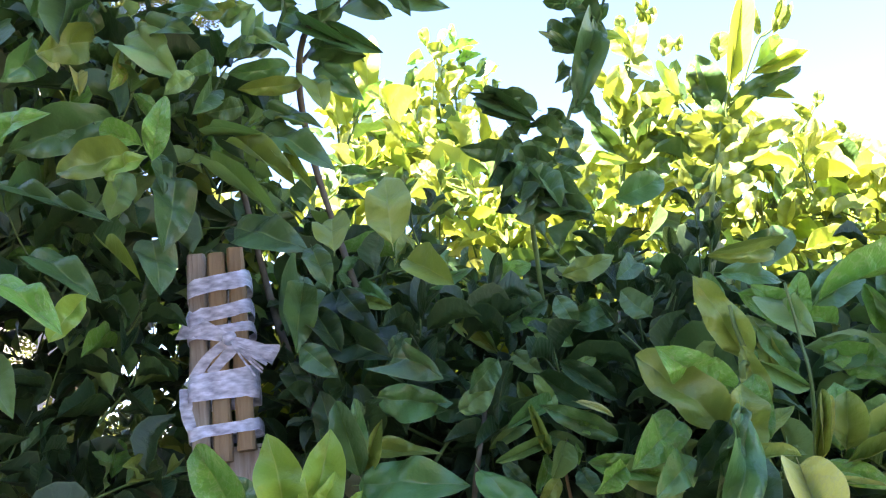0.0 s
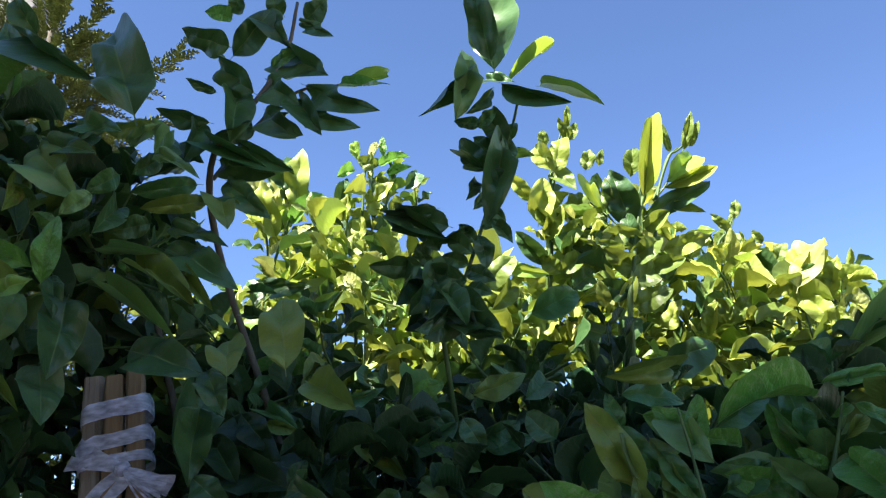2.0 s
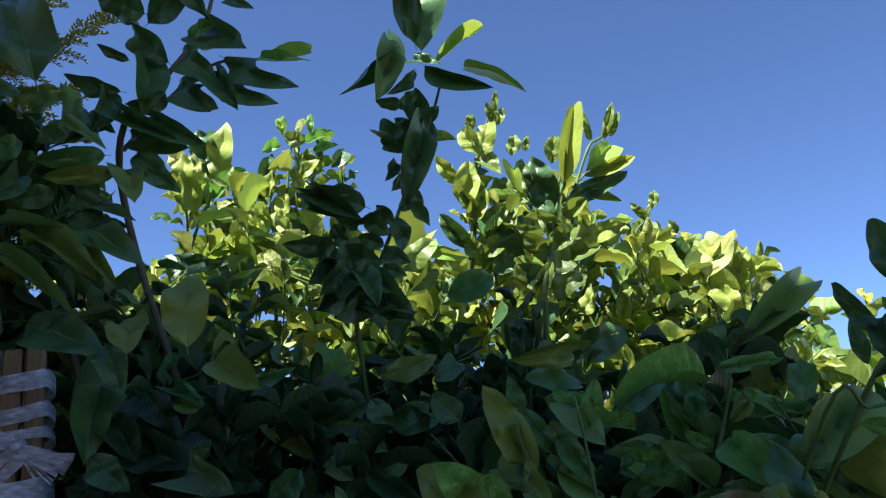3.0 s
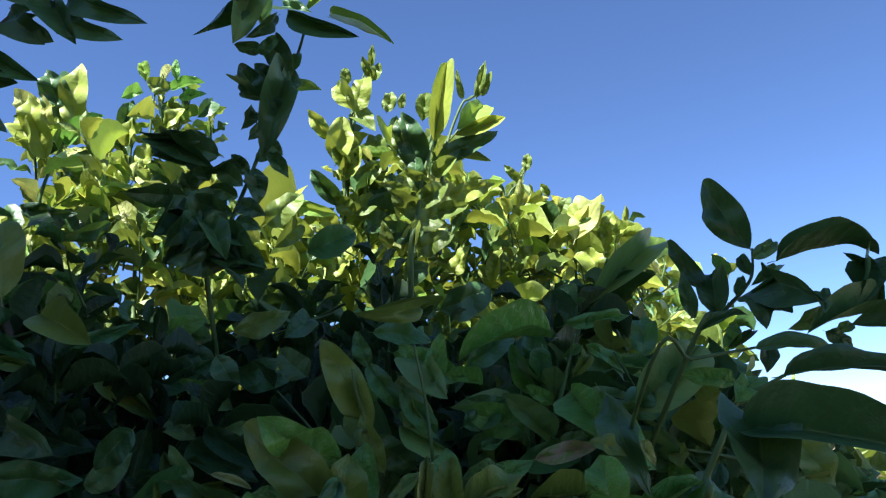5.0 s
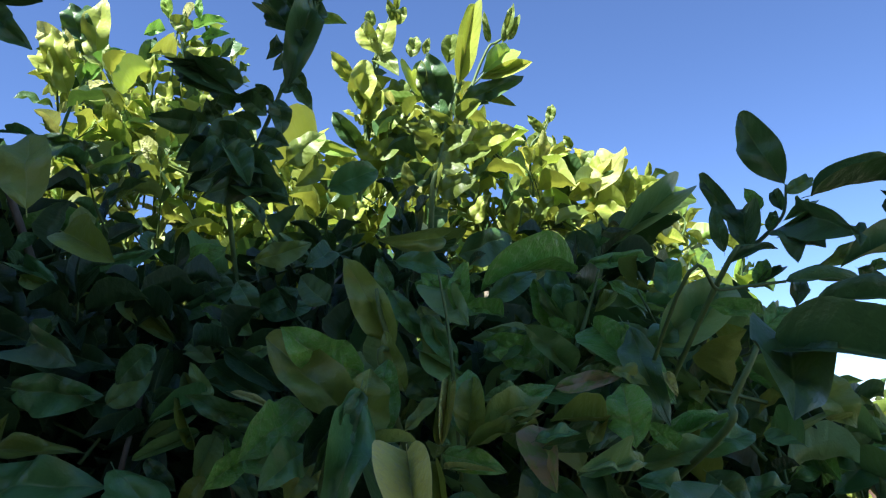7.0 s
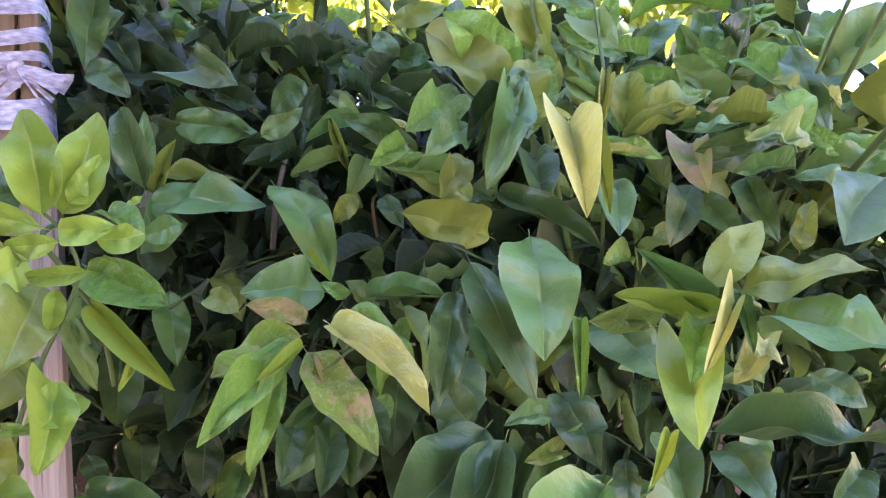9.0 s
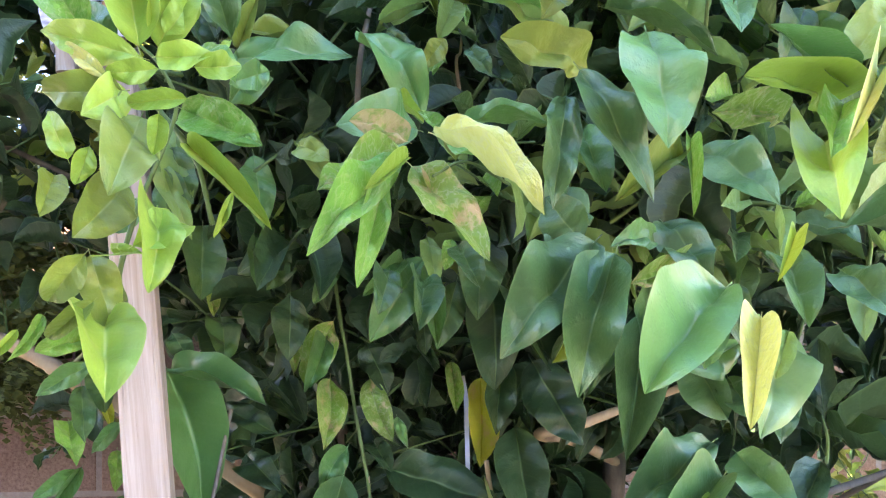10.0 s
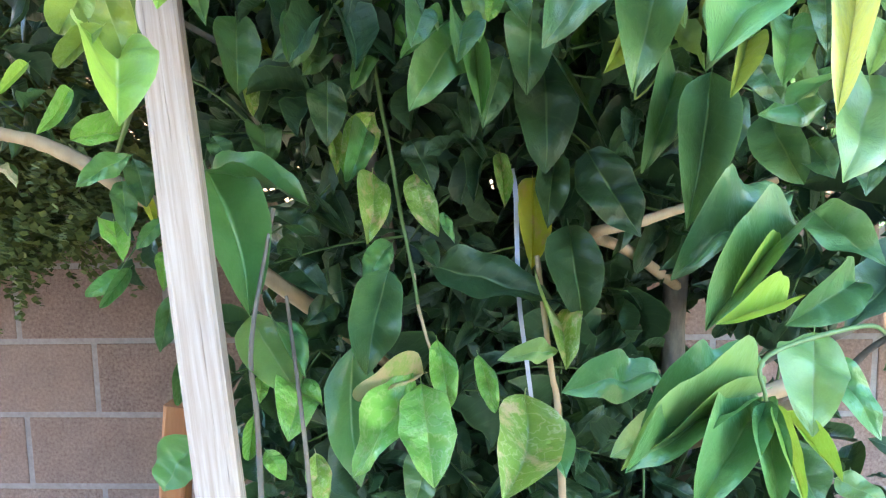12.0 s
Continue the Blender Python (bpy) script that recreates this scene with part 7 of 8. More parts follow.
leaf("m", 7, (0.271, 0.660, 1.256), (0.249, 0.640, 1.202), (-0.28, -0.90, -0.33), 0.029)
leaf("l", 8, (0.274, 0.640, 1.220), (0.258, 0.620, 1.185), (-0.30, -0.91, -0.29), 0.018)
leaf("v", 7, (0.308, 0.660, 1.236), (0.295, 0.640, 1.193), (-0.36, -0.93, -0.11), 0.028)
leaf("p", 8, (0.308, 0.580, 1.232), (0.287, 0.550, 1.171), (-0.41, -0.89, 0.19), 0.021)
leaf("m", 7, (0.299, 0.700, 1.218), (0.316, 0.690, 1.185), (-0.33, -0.90, -0.27), 0.023)
leaf("v", 7, (0.375, 0.779, 1.198), (0.310, 0.721, 1.180), (-0.36, -0.92, -0.15), 0.042)
leaf("g", 7, (0.407, 0.764, 1.209), (0.357, 0.691, 1.132), (-0.41, -0.86, -0.31), 0.060)
leaf("m", 7, (0.348, 0.808, 1.185), (0.371, 0.785, 1.127), (-0.35, -0.89, -0.29), 0.038)
leaf("m", 4, (0.306, 0.820, 1.220), (0.279, 0.785, 1.092), (-0.26, -0.92, -0.29), 0.048)
leaf("m", 7, (0.339, 0.855, 1.203), (0.308, 0.832, 1.131), (-0.30, -0.95, -0.02), 0.041)
leaf("m", 6, (0.287, 0.860, 1.224), (0.256, 0.840, 1.139), (-0.23, -0.97, 0.06), 0.040)
leaf("m", 7, (0.317, 0.640, 1.252), (0.316, 0.630, 1.211), (-0.36, -0.83, -0.41), 0.021)
leaf("g", 7, (0.335, 0.600, 1.222), (0.321, 0.590, 1.193), (-0.45, -0.89, 0.09), 0.015)
leaf("m", 7, (0.405, 0.748, 1.161), (0.386, 0.718, 1.121), (-0.43, -0.86, -0.27), 0.029)
leaf("m", 7, (0.377, 0.798, 1.162), (0.384, 0.761, 1.132), (-0.39, -0.90, -0.18), 0.028)
leaf("o", 8, (0.171, 1.030, 1.128), (0.168, 1.010, 1.026), (-0.06, -0.96, 0.28), 0.036)
leaf("d", 8, (0.133, 0.970, 1.156), (0.137, 0.960, 1.100), (-0.03, -0.97, 0.23), 0.019)
leaf("i", 7, (0.099, 0.940, 1.224), (0.104, 0.930, 1.169), (0.02, -1.00, -0.05), 0.024)
leaf("v", 6, (0.072, 0.970, 1.095), (0.084, 0.960, 1.062), (0.04, -0.93, 0.37), 0.017)
leaf("m", 5, (0.190, 0.900, 1.239), (0.230, 0.880, 1.160), (-0.13, -0.99, -0.06), 0.007)
leaf("g", 7, (0.105, 0.820, 1.292), (0.113, 0.800, 1.246), (0.01, -1.00, -0.08), 0.020)
leaf("e", 7, (0.127, 0.800, 1.289), (0.120, 0.790, 1.261), (-0.02, -1.00, -0.09), 0.017)
leaf("e", 7, (0.147, 0.780, 1.284), (0.146, 0.770, 1.257), (-0.06, -0.99, -0.09), 0.018)
leaf("m", 7, (0.329, 0.716, 1.123), (0.238, 0.669, 1.070), (-0.25, -0.78, 0.58), 0.037)
leaf("m", 8, (0.328, 0.692, 1.103), (0.255, 0.646, 1.041), (-0.28, -0.79, 0.55), 0.034)
leaf("m", 7, (0.359, 0.739, 1.109), (0.389, 0.692, 1.074), (-0.41, -0.86, 0.29), 0.037)
leaf("y", 8, (0.328, 0.704, 1.048), (0.272, 0.681, 1.037), (-0.30, -0.84, 0.45), 0.021)
leaf("y", 5, (0.313, 0.681, 1.087), (0.273, 0.658, 1.054), (-0.32, -0.89, 0.34), 0.010)
leaf("m", 7, (0.403, 0.762, 1.051), (0.337, 0.727, 1.025), (-0.40, -0.90, 0.18), 0.039)
leaf("v", 7, (0.237, 0.692, 0.998), (0.166, 0.669, 0.993), (-0.12, -0.72, 0.68), 0.031)
leaf("v", 7, (0.295, 0.669, 1.017), (0.210, 0.623, 0.986), (-0.20, -0.70, 0.68), 0.036)
leaf("g", 8, (0.292, 0.646, 1.001), (0.194, 0.600, 0.967), (-0.21, -0.72, 0.67), 0.016)
leaf("v", 7, (0.285, 0.640, 0.997), (0.194, 0.588, 0.971), (-0.20, -0.71, 0.67), 0.031)
leaf("g", 7, (0.246, 0.692, 0.960), (0.199, 0.669, 0.947), (-0.17, -0.80, 0.58), 0.027)
leaf("v", 7, (0.292, 0.646, 0.994), (0.234, 0.588, 0.945), (-0.26, -0.77, 0.58), 0.034)
leaf("v", 7, (0.290, 0.634, 0.998), (0.286, 0.600, 0.944), (-0.31, -0.80, 0.51), 0.021)
leaf("y", 8, (0.293, 0.629, 0.997), (0.301, 0.600, 0.947), (-0.31, -0.76, 0.57), 0.012)
leaf("g", 7, (0.338, 0.681, 1.031), (0.319, 0.634, 0.975), (-0.36, -0.82, 0.44), 0.043)
leaf("y", 8, (0.315, 0.669, 0.979), (0.339, 0.634, 0.945), (-0.33, -0.75, 0.56), 0.015)
leaf("v", 7, (0.358, 0.704, 1.007), (0.380, 0.669, 0.959), (-0.39, -0.80, 0.45), 0.028)
leaf("m", 7, (0.333, 0.692, 0.951), (0.342, 0.669, 0.910), (-0.37, -0.85, 0.37), 0.034)
leaf("g", 7, (0.373, 0.716, 0.911), (0.401, 0.692, 0.900), (-0.38, -0.75, 0.53), 0.023)
leaf("d", 4, (0.155, 0.925, 0.908), (0.129, 0.846, 0.830), (-0.04, -0.98, 0.18), 0.070)
leaf("v", 7, (0.185, 0.943, 0.875), (0.194, 0.897, 0.830), (-0.09, -0.89, 0.45), 0.040)
leaf("g", 7, (0.187, 0.900, 0.961), (0.126, 0.880, 0.957), (-0.05, -0.86, 0.50), 0.019)
leaf("d", 6, (0.194, 0.979, 0.979), (0.195, 0.902, 0.941), (-0.10, -0.94, 0.34), 0.049)
leaf("i", 0, (0.057, 0.980, 1.035), (0.185, 0.940, 1.004), (-0.01, -0.87, 0.50), 0.062)
leaf("i", 7, (0.207, 0.990, 1.077), (0.219, 0.960, 0.980), (-0.12, -0.98, 0.15), 0.059)
leaf("e", 3, (0.108, 0.860, 0.968), (0.123, 0.840, 0.918), (-0.00, -0.85, 0.53), 0.021)
leaf("m", 7, (0.014, 0.950, 1.036), (-0.008, 0.920, 0.931), (0.13, -0.91, 0.39), 0.057)
leaf("y", 5, (0.003, 0.970, 1.026), (-0.024, 0.960, 0.978), (0.15, -0.95, 0.28), 0.010)
leaf("e", 3, (0.045, 0.860, 0.952), (-0.007, 0.820, 0.864), (0.10, -0.70, 0.71), 0.041)
leaf("e", 0, (0.054, 0.855, 0.942), (0.068, 0.800, 0.864), (0.05, -0.66, 0.75), 0.054)
leaf("b", 6, (0.055, 0.870, 0.947), (-0.005, 0.850, 0.926), (0.10, -0.80, 0.59), 0.018)
leaf("e", 3, (0.069, 0.870, 0.980), (0.080, 0.850, 0.919), (0.05, -0.81, 0.58), 0.029)
leaf("i", 7, (0.044, 0.991, 1.062), (0.066, 0.959, 1.036), (0.07, -0.97, 0.23), 0.026)
leaf("m", 7, (0.049, 0.950, 0.838), (0.037, 0.930, 0.783), (0.08, -0.91, 0.41), 0.048)
leaf("m", 7, (0.210, 0.600, 1.281), (0.146, 0.575, 1.210), (-0.17, -0.92, 0.36), 0.044)
leaf("m", 7, (0.223, 0.600, 1.273), (0.193, 0.575, 1.186), (-0.24, -0.92, 0.30), 0.039)
leaf("v", 7, (0.278, 0.560, 1.252), (0.220, 0.530, 1.196), (-0.32, -0.82, 0.47), 0.043)
leaf("m", 7, (0.202, 0.603, 1.281), (0.181, 0.617, 1.311), (-0.20, -0.97, -0.12), 0.033)
# the dark branch that reaches out against the sky
limb([(0.50, 0.86, 1.36), (0.468, 0.560, 1.472), (0.472, 0.540, 1.498), (0.482, 0.530, 1.521), (0.498, 0.530, 1.544), (0.512, 0.520, 1.551), (0.530, 0.520, 1.558)], 0.0030, 0.0012, TWIG, "twig")
limb([(0.50, 0.86, 1.36), (0.459, 0.570, 1.575), (0.492, 0.570, 1.578), (0.520, 0.570, 1.581), (0.548, 0.570, 1.584)], 0.0018, 0.0010, TWIG, "twig")
limb([(0.50, 0.86, 1.36), (0.511, 0.600, 1.589), (0.540, 0.600, 1.613), (0.567, 0.600, 1.634), (0.579, 0.600, 1.648), (0.584, 0.600, 1.670)], 0.0026, 0.0010, TWIG, "twig")
limb([(0.609, 0.560, 1.593), (0.642, 0.560, 1.598), (0.663, 0.560, 1.600)], 0.0010, 0.0009, TWIG, "twig")
limb([(0.428, 0.720, 1.511), (0.434, 0.720, 1.540), (0.449, 0.720, 1.574), (0.459, 0.720, 1.599), (0.468, 0.720, 1.625)], 0.0026, 0.0012, TWIG, "twig")
leaf("m", 7, (0.567, 0.580, 1.664), (0.549, 0.600, 1.729), (-0.55, -0.79, -0.27), 0.032)
leaf("m", 9, (0.581, 0.570, 1.651), (0.658, 0.550, 1.649), (-0.42, -0.48, 0.42), 0.019)
leaf("g", 7, (0.567, 0.580, 1.656), (0.593, 0.580, 1.670), (-0.59, -0.78, -0.22), 0.013)
leaf("e", 7, (0.558, 0.600, 1.649), (0.545, 0.600, 1.666), (-0.55, -0.81, -0.21), 0.012)
leaf("m", 7, (0.567, 0.587, 1.644), (0.566, 0.593, 1.662), (-0.57, -0.79, -0.21), 0.011)
leaf("m", 2, (0.581, 0.583, 1.641), (0.581, 0.528, 1.610), (-0.57, -0.70, -0.43), 0.033)
leaf("m", 7, (0.592, 0.543, 1.619), (0.578, 0.526, 1.600), (-0.64, -0.76, -0.15), 0.014)
leaf("m", 3, (0.580, 0.580, 1.629), (0.553, 0.560, 1.596), (-0.78, -0.62, -0.12), 0.030)
leaf("g", 7, (0.565, 0.585, 1.635), (0.592, 0.585, 1.651), (-0.59, -0.79, -0.19), 0.009)
leaf("g", 8, (0.559, 0.580, 1.629), (0.589, 0.580, 1.639), (-0.59, -0.79, -0.18), 0.008)
leaf("m", 7, (0.553, 0.580, 1.620), (0.582, 0.580, 1.628), (-0.58, -0.79, -0.16), 0.006)
leaf("v", 7, (0.554, 0.590, 1.628), (0.563, 0.590, 1.645), (-0.57, -0.80, -0.18), 0.009)
leaf("m", 7, (0.534, 0.600, 1.636), (0.519, 0.620, 1.684), (-0.51, -0.83, -0.22), 0.017)
leaf("m", 7, (0.520, 0.600, 1.613), (0.514, 0.600, 1.650), (-0.51, -0.84, -0.18), 0.013)
leaf("m", 7, (0.534, 0.592, 1.610), (0.547, 0.608, 1.651), (-0.54, -0.82, -0.17), 0.025)
leaf("m", 9, (0.513, 0.590, 1.600), (0.553, 0.580, 1.611), (-0.44, -0.66, 0.26), 0.011)
leaf("e", 7, (0.545, 0.600, 1.587), (0.556, 0.600, 1.608), (-0.56, -0.82, -0.12), 0.014)
leaf("m", 8, (0.545, 0.600, 1.589), (0.569, 0.600, 1.601), (-0.56, -0.82, -0.12), 0.008)
leaf("m", 8, (0.653, 0.560, 1.645), (0.617, 0.540, 1.606), (-0.44, -0.87, -0.19), 0.023)
leaf("m", 7, (0.655, 0.560, 1.646), (0.640, 0.540, 1.599), (-0.80, -0.59, -0.13), 0.020)
leaf("m", 7, (0.656, 0.560, 1.644), (0.635, 0.560, 1.654), (-0.67, -0.72, -0.19), 0.007)
leaf("e", 7, (0.649, 0.550, 1.601), (0.699, 0.550, 1.637), (-0.70, -0.70, -0.15), 0.026)
leaf("m", 9, (0.647, 0.550, 1.596), (0.571, 0.540, 1.588), (-0.45, -0.51, 0.39), 0.018)
leaf("m", 9, (0.619, 0.550, 1.595), (0.668, 0.530, 1.588), (-0.52, -0.54, 0.32), 0.020)
leaf("g", 7, (0.601, 0.560, 1.604), (0.571, 0.560, 1.595), (-0.62, -0.77, -0.13), 0.015)
leaf("m", 9, (0.540, 0.560, 1.582), (0.594, 0.540, 1.571), (-0.41, -0.53, 0.39), 0.018)
leaf("m", 7, (0.566, 0.577, 1.585), (0.548, 0.563, 1.564), (-0.59, -0.80, -0.09), 0.016)
leaf("m", 7, (0.603, 0.560, 1.592), (0.625, 0.560, 1.580), (-0.65, -0.75, -0.10), 0.013)
leaf("e", 7, (0.612, 0.560, 1.592), (0.630, 0.560, 1.597), (-0.65, -0.75, -0.12), 0.009)
leaf("m", 9, (0.529, 0.520, 1.557), (0.602, 0.480, 1.543), (-0.43, -0.50, 0.40), 0.023)
leaf("e", 7, (0.520, 0.560, 1.558), (0.483, 0.570, 1.567), (-0.52, -0.83, 0.22), 0.014)
leaf("e", 7, (0.492, 0.524, 1.543), (0.522, 0.536, 1.559), (-0.56, -0.82, -0.06), 0.018)
leaf("m", 7, (0.517, 0.526, 1.552), (0.513, 0.514, 1.539), (-0.58, -0.81, -0.05), 0.012)
leaf("m", 9, (0.451, 0.460, 1.525), (0.518, 0.400, 1.501), (-0.47, -0.57, 0.32), 0.037)
leaf("m", 7, (0.476, 0.484, 1.527), (0.425, 0.416, 1.486), (-0.56, -0.83, 0.03), 0.044)
leaf("l", 7, (0.638, 0.673, 1.520), (0.653, 0.647, 1.474), (-0.56, -0.73, 0.40), 0.040)
leaf("g", 7, (0.913, 0.900, 1.469), (0.849, 0.900, 1.443), (-0.60, -0.72, 0.34), 0.041)
leaf("l", 7, (0.995, 1.000, 1.464), (1.037, 1.000, 1.480), (-0.66, -0.75, 0.04), 0.032)
leaf("m", 7, (0.987, 1.000, 1.441), (1.048, 1.000, 1.442), (-0.66, -0.75, 0.06), 0.013)
leaf("g", 7, (0.822, 0.850, 1.454), (0.773, 0.850, 1.436), (-0.57, -0.74, 0.35), 0.025)
leaf("v", 7, (0.880, 0.900, 1.422), (0.965, 0.900, 1.440), (-0.62, -0.70, 0.36), 0.043)
leaf("v", 7, (0.570, 0.605, 1.465), (0.565, 0.636, 1.479), (-0.53, -0.77, 0.35), 0.030)
leaf("l", 7, (0.598, 0.730, 1.499), (0.583, 0.750, 1.524), (-0.49, -0.82, 0.30), 0.026)
leaf("e", 7, (0.546, 0.691, 1.476), (0.539, 0.710, 1.503), (-0.46, -0.83, 0.32), 0.023)
leaf("e", 7, (0.600, 0.720, 1.529), (0.575, 0.720, 1.549), (-0.52, -0.85, -0.03), 0.018)
leaf("v", 7, (0.515, 0.660, 1.468), (0.559, 0.660, 1.478), (-0.46, -0.78, 0.42), 0.026)


def body(p):
    """Under the skyline of the crown, which lies further back the higher it is."""
    x = 0.19 + (p.x - 0.19) * 1.23 / max(p.y - 0.07, 0.3)
    top = 1.80 + 0.22 * math.exp(-((x + 0.06) / 0.20) ** 2) + 0.23 * math.exp(-((x - 0.46) / 0.16) ** 2) + 0.07 * math.exp(-((x - 0.75) / 0.2) ** 2) - 2.2 * max(0, x - 0.90)
    return p.z < 1.52 + (top - 1.52) * (p.y - 0.07) / 1.23 and (p.y > 1.28 or p.z < 1.72 - 0.1 * max(0, p.x))


def inner(p):
    by_stake = abs(p.x + 0.19) < 0.16 and p.y < 1.05
    return p.y > 0.96 - 0.25 * max(0.0, min(1.0, (p.x - 0.3) / 0.3)) and not by_stake and body(p) and p.z < 1.50 + 0.4 * max(0.0, min(p.x, 0.35)) and (p.x < 0.6 or p.z < 1.48 - 0.9 * (p.x - 0.6) * (p.y > 0.8))


def sight_gap(p):
    """Two openings in the low foliage through which the block wall shows."""
    d = p.y - 0.9
    one = 0.22 + 0.23 * d < p.x < 0.40 + 0.38 * d and 0.87 - 0.40 * d < p.z < 1.06 - 0.22 * d
    two = 0.42 + 0.48 * d < p.x < 0.62 + 0.62 * d and 0.84 - 0.44 * d < p.z < 1.04 - 0.26 * d
    return one or two


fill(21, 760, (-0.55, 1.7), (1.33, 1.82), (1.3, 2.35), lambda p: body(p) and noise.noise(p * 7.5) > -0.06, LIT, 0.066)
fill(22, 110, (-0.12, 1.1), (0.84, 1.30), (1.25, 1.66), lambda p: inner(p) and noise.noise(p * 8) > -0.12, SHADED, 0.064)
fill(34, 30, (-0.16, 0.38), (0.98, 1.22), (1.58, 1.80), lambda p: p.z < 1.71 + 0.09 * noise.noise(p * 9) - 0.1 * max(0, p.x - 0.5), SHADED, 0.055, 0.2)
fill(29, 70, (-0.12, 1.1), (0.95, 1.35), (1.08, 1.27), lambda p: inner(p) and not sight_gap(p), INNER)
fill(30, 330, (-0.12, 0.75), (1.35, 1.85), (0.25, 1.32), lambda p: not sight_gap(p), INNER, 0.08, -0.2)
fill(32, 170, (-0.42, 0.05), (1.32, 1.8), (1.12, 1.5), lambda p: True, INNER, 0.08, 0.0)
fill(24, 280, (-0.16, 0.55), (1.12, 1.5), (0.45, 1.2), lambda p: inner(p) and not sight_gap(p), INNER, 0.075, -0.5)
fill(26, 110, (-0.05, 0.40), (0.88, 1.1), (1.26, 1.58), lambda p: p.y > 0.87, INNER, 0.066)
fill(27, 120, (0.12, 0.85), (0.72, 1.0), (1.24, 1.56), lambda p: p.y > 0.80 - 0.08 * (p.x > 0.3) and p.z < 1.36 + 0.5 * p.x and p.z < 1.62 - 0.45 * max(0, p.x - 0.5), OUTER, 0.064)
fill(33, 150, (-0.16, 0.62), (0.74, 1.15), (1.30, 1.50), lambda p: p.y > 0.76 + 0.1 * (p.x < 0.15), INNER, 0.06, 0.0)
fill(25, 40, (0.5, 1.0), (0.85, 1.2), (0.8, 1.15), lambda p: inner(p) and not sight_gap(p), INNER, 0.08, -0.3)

# upright sunlit shoots along the skyline
rg = random.Random(77)


def crown_shoot(start, end, count, size, mix):
    shoot(rg, leaf, mass.stems, start, end, count, size, mix, 0.1, 0.8, 0.003)


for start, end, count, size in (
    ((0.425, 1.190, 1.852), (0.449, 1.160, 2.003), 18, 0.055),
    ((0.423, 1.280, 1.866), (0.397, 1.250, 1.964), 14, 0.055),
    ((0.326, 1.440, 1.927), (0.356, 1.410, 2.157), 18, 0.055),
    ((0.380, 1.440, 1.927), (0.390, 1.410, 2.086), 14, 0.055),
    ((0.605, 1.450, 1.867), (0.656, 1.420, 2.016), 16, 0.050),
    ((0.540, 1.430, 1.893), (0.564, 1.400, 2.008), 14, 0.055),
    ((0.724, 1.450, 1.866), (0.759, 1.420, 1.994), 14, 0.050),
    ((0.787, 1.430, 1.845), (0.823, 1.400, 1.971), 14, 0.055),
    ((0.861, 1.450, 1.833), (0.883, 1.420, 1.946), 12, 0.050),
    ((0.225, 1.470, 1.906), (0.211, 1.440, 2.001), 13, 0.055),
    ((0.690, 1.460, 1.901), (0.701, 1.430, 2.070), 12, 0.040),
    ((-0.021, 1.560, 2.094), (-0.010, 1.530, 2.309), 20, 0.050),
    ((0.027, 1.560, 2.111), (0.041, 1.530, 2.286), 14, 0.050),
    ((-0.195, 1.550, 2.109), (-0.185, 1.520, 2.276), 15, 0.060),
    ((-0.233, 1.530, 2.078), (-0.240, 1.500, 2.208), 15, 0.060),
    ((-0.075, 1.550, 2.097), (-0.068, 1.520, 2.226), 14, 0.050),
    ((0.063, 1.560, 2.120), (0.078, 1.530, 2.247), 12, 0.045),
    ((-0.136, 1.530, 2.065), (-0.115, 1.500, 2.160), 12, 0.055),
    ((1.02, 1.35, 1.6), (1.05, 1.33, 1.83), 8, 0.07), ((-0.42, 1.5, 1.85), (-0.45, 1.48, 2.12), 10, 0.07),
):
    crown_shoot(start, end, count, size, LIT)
mass.finish(tree)

# ---- the citrus further along the wall ----
tree = thing("citrus_tree", "low citrus further along the wall, partly sunlit", "tree", (1.7, 1.6, 0), "citrus trees along the wall")
mass = Mass()
limb([(1.7, 1.6, -0.02), (1.68, 1.58, 0.5), (1.7, 1.55, 0.95)], 0.025, 0.012, BARK, "trunk")
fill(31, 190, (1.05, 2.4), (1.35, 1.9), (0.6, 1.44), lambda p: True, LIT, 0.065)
mass.finish(tree)

# ---- conifer behind the wall ----
conifer = thing("conifer_tree", "yellow-green feathery conifer hanging over the block wall", "tree", (-1.42, 2.62, 0))
ob = part("trunk", tube([(0, 0, -0.02), (0.02, 0, 1.4), (0.0, 0, 3.9)], 0.06, 0.010), BARK, conifer)
rg = random.Random(9)
cm = bmesh.new()


def spray(bm, p, d, length, rg, wide=0.004):
    """A feathery conifer spray: an axis set with many small scales."""
    n = int(length / 0.0045)
    side = d.cross(Vector((rg.uniform(-1, 1), rg.uniform(-1, 1), rg.uniform(-1, 1)))).normalized()
    other = d.cross(side)
    for i in range(n):
        f = i / n
        q = p + d * length * f + Vector((0, 0, -0.3 * length * f * f))
        a = i * 2.4
        o = (math.cos(a) * side + math.sin(a) * other) * 0.75 + d * 0.8
        e = q + o.normalized() * 0.036 * (1 - 0.6 * f) * rg.uniform(0.7, 1.2)
        w = o.cross(Vector((0.3, 0.1, 1))).normalized() * wide
        m_ = (q + e) / 2
        bm.faces.new([bm.verts.new(c) for c in (q, m_ + w, e, m_ - w)])


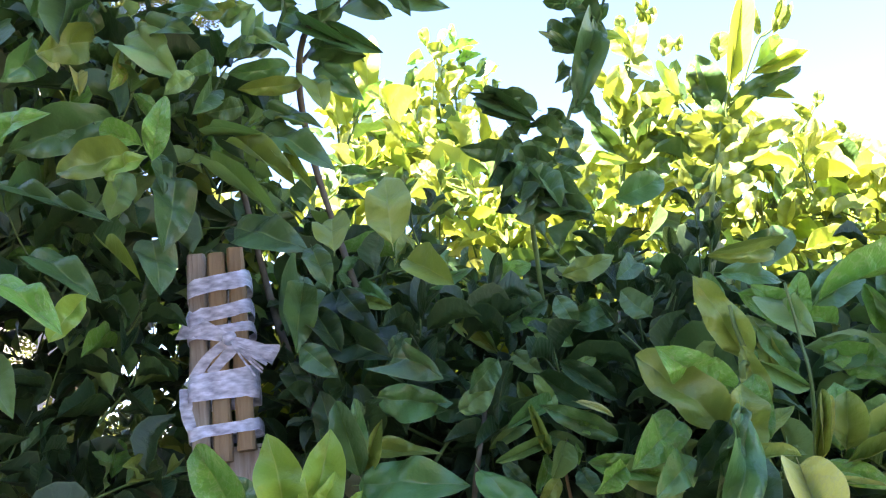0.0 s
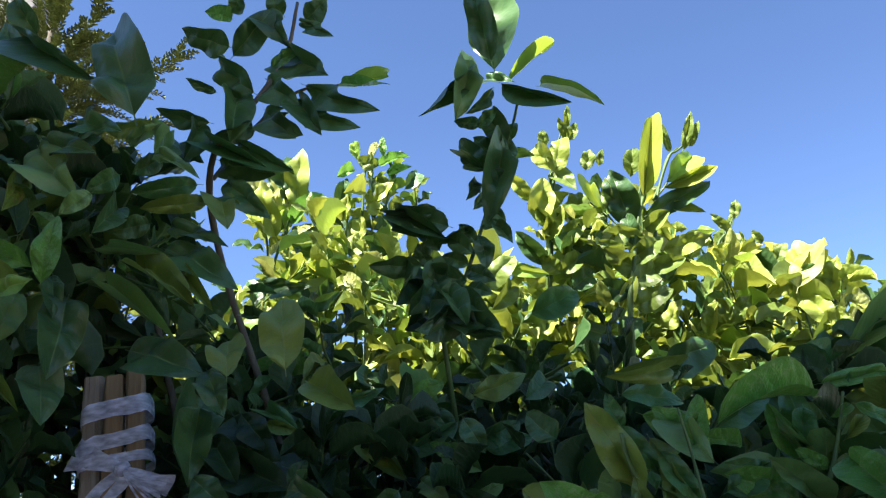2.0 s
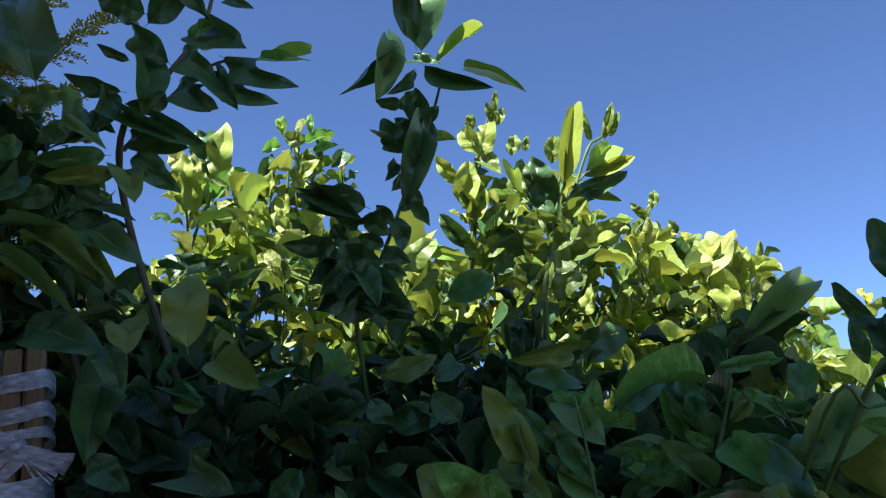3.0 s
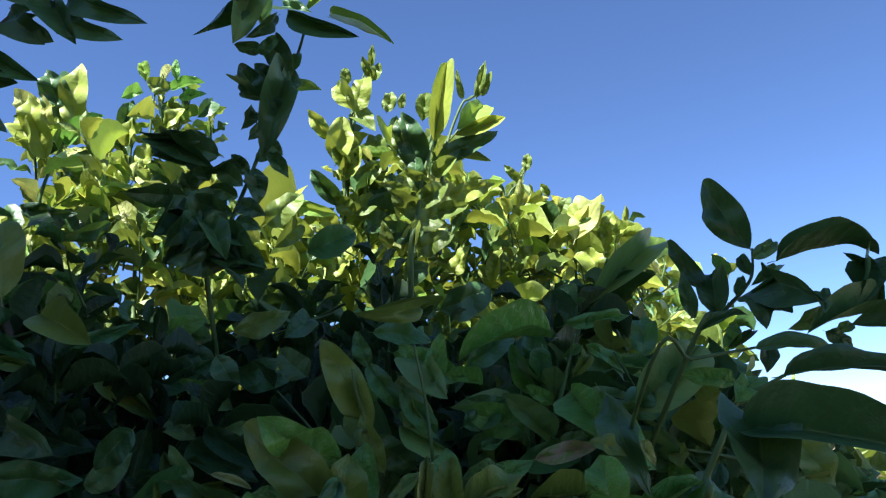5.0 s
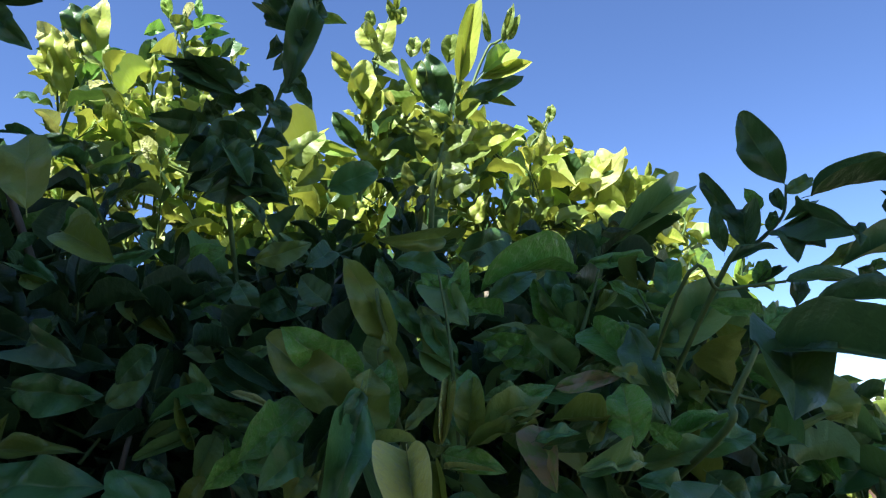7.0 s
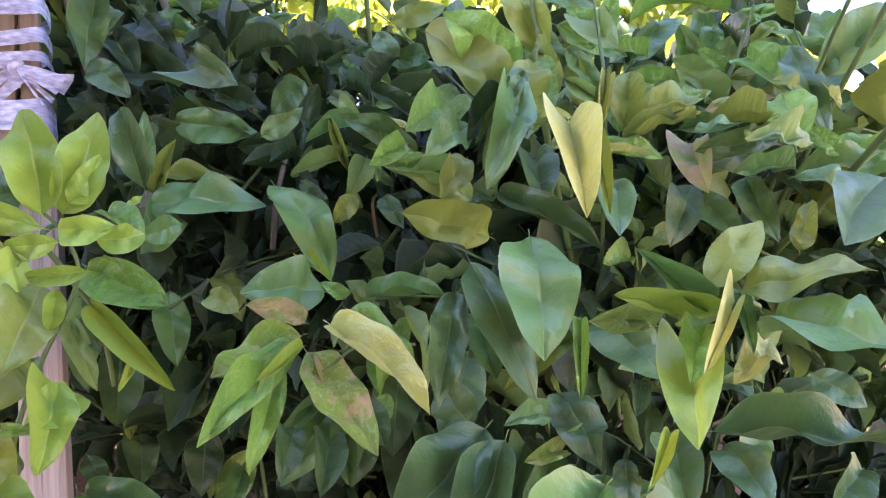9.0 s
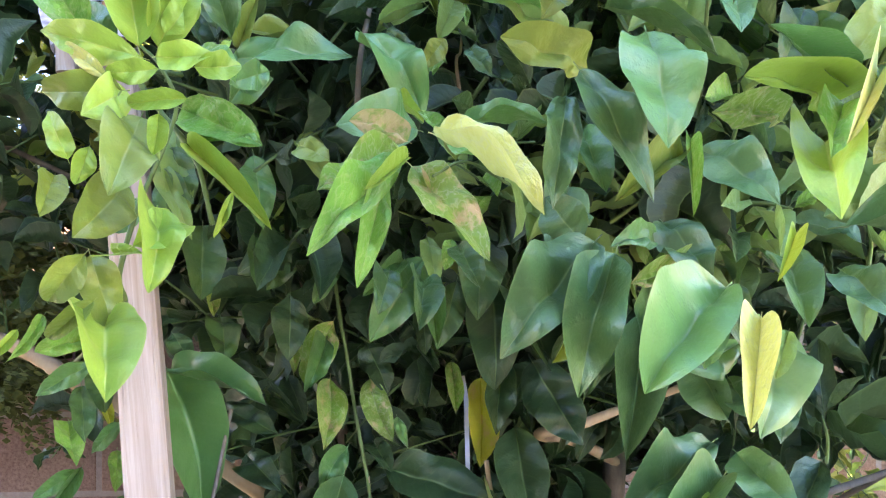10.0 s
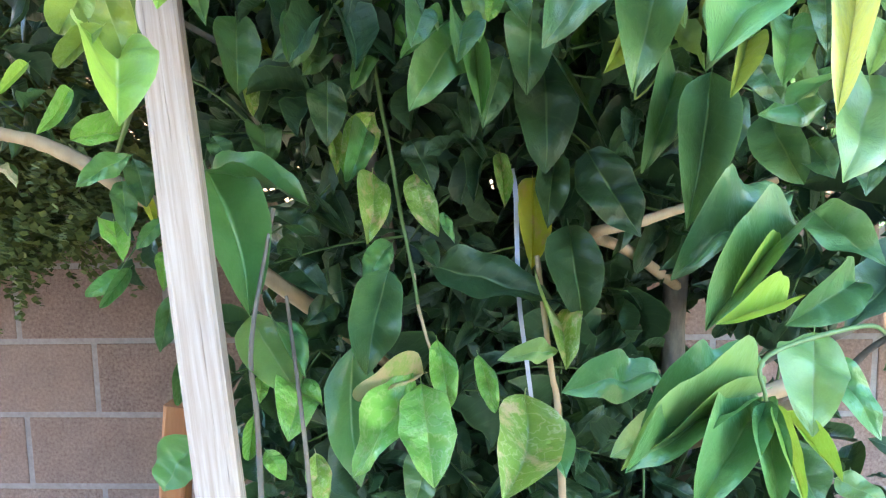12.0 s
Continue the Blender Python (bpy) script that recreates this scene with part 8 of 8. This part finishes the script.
for start, end in (((0.1, 0.0, 3.15), (0.56, -0.02, 3.38)), ((0.05, 0.0, 3.3), (0.25, -0.1, 3.62)), ((0.0, -0.1, 3.4), (-0.3, -0.2, 3.75)), ((0.1, -0.1, 2.8), (0.5, -0.15, 3.0))):
    a, e = Vector(start), Vector(end)
    for k in range(26):
        q = a.lerp(e, k / 25)
        d = ((e - a).normalized() + Vector((rg.uniform(-1, 1), rg.uniform(-1, 1), rg.uniform(-0.6, 1))) * 0.7).normalized()
        spray(cm, q, d, rg.uniform(0.09, 0.16), rg, 0.006)
for i in range(900):
    z = 1.5 + 2.1 * rg.random() ** 1.2
    a = rg.uniform(0, 2 * math.pi)
    reach = (0.88 - 0.20 * z) * rg.uniform(0.5, 1.1)
    p = Vector((math.cos(a) * reach * 0.6, math.sin(a) * reach * 0.6, z))
    d = Vector((math.cos(a), math.sin(a), rg.uniform(-0.1, 0.9))).normalized()
    spray(cm, p, d, rg.uniform(0.16, 0.34), rg, 0.006)
for i in range(2600):
    z = 1.55 - 0.74 * rg.random() ** 1.1
    p = Vector((rg.uniform(-0.5, 0.85), rg.uniform(-0.98, -0.68), z))
    if p.z < 0.86 + 0.35 * max(0, p.x - 0.25):
        continue
    d = Vector((rg.uniform(-0.8, 0.8), rg.uniform(-0.7, 0.2), rg.uniform(-0.7, 0.4))).normalized()
    spray(cm, p, d, rg.uniform(0.08, 0.18), rg, 0.010)
ob = tagged(part("foliage", cm, CONIFER, conifer), kind="stuff")

# ---- strips of pale tape hanging in the tree ----
def ribbon(points, w):
    bm = tape_tail([Vector(p) for p in points], w, w * 0.8, 3, 0.0002)
    return tagged(part("tie_strip", bm, STRIP), "loose strip of greyish tie tape hanging from a twig", "tie tape")


ribbon([(0.145, 0.97, 1.14), (0.149, 0.965, 1.115), (0.150, 0.97, 1.08), (0.152, 0.968, 1.0), (0.159, 0.962, 0.937), (0.166, 0.97, 0.88)], 0.0028)

# ---- blocks of the garden wall ----
bm0 = box(BLOCK_W - 0.014, 0.05, COURSE - 0.014, 0.004)
for v in bm0.verts:
    v.co.y += 0.0015 * noise.noise(v.co * 60)
first = None
for row in range(7):
    zc = -0.0285 + row * COURSE
    for k in range(-4, 7):
        x = -0.722 + k * BLOCK_W + (0 if row % 2 else BLOCK_W / 2)
        if first is None:
            first = part("block", bm0, BLOCK, wall)
            ob = first
        else:
            ob = new("block", first.data)
            ob.parent = wall
        ob.matrix_basis = Matrix.Translation((x, WALL_Y + 0.0225 + rg.uniform(-0.0015, 0.0015), zc))
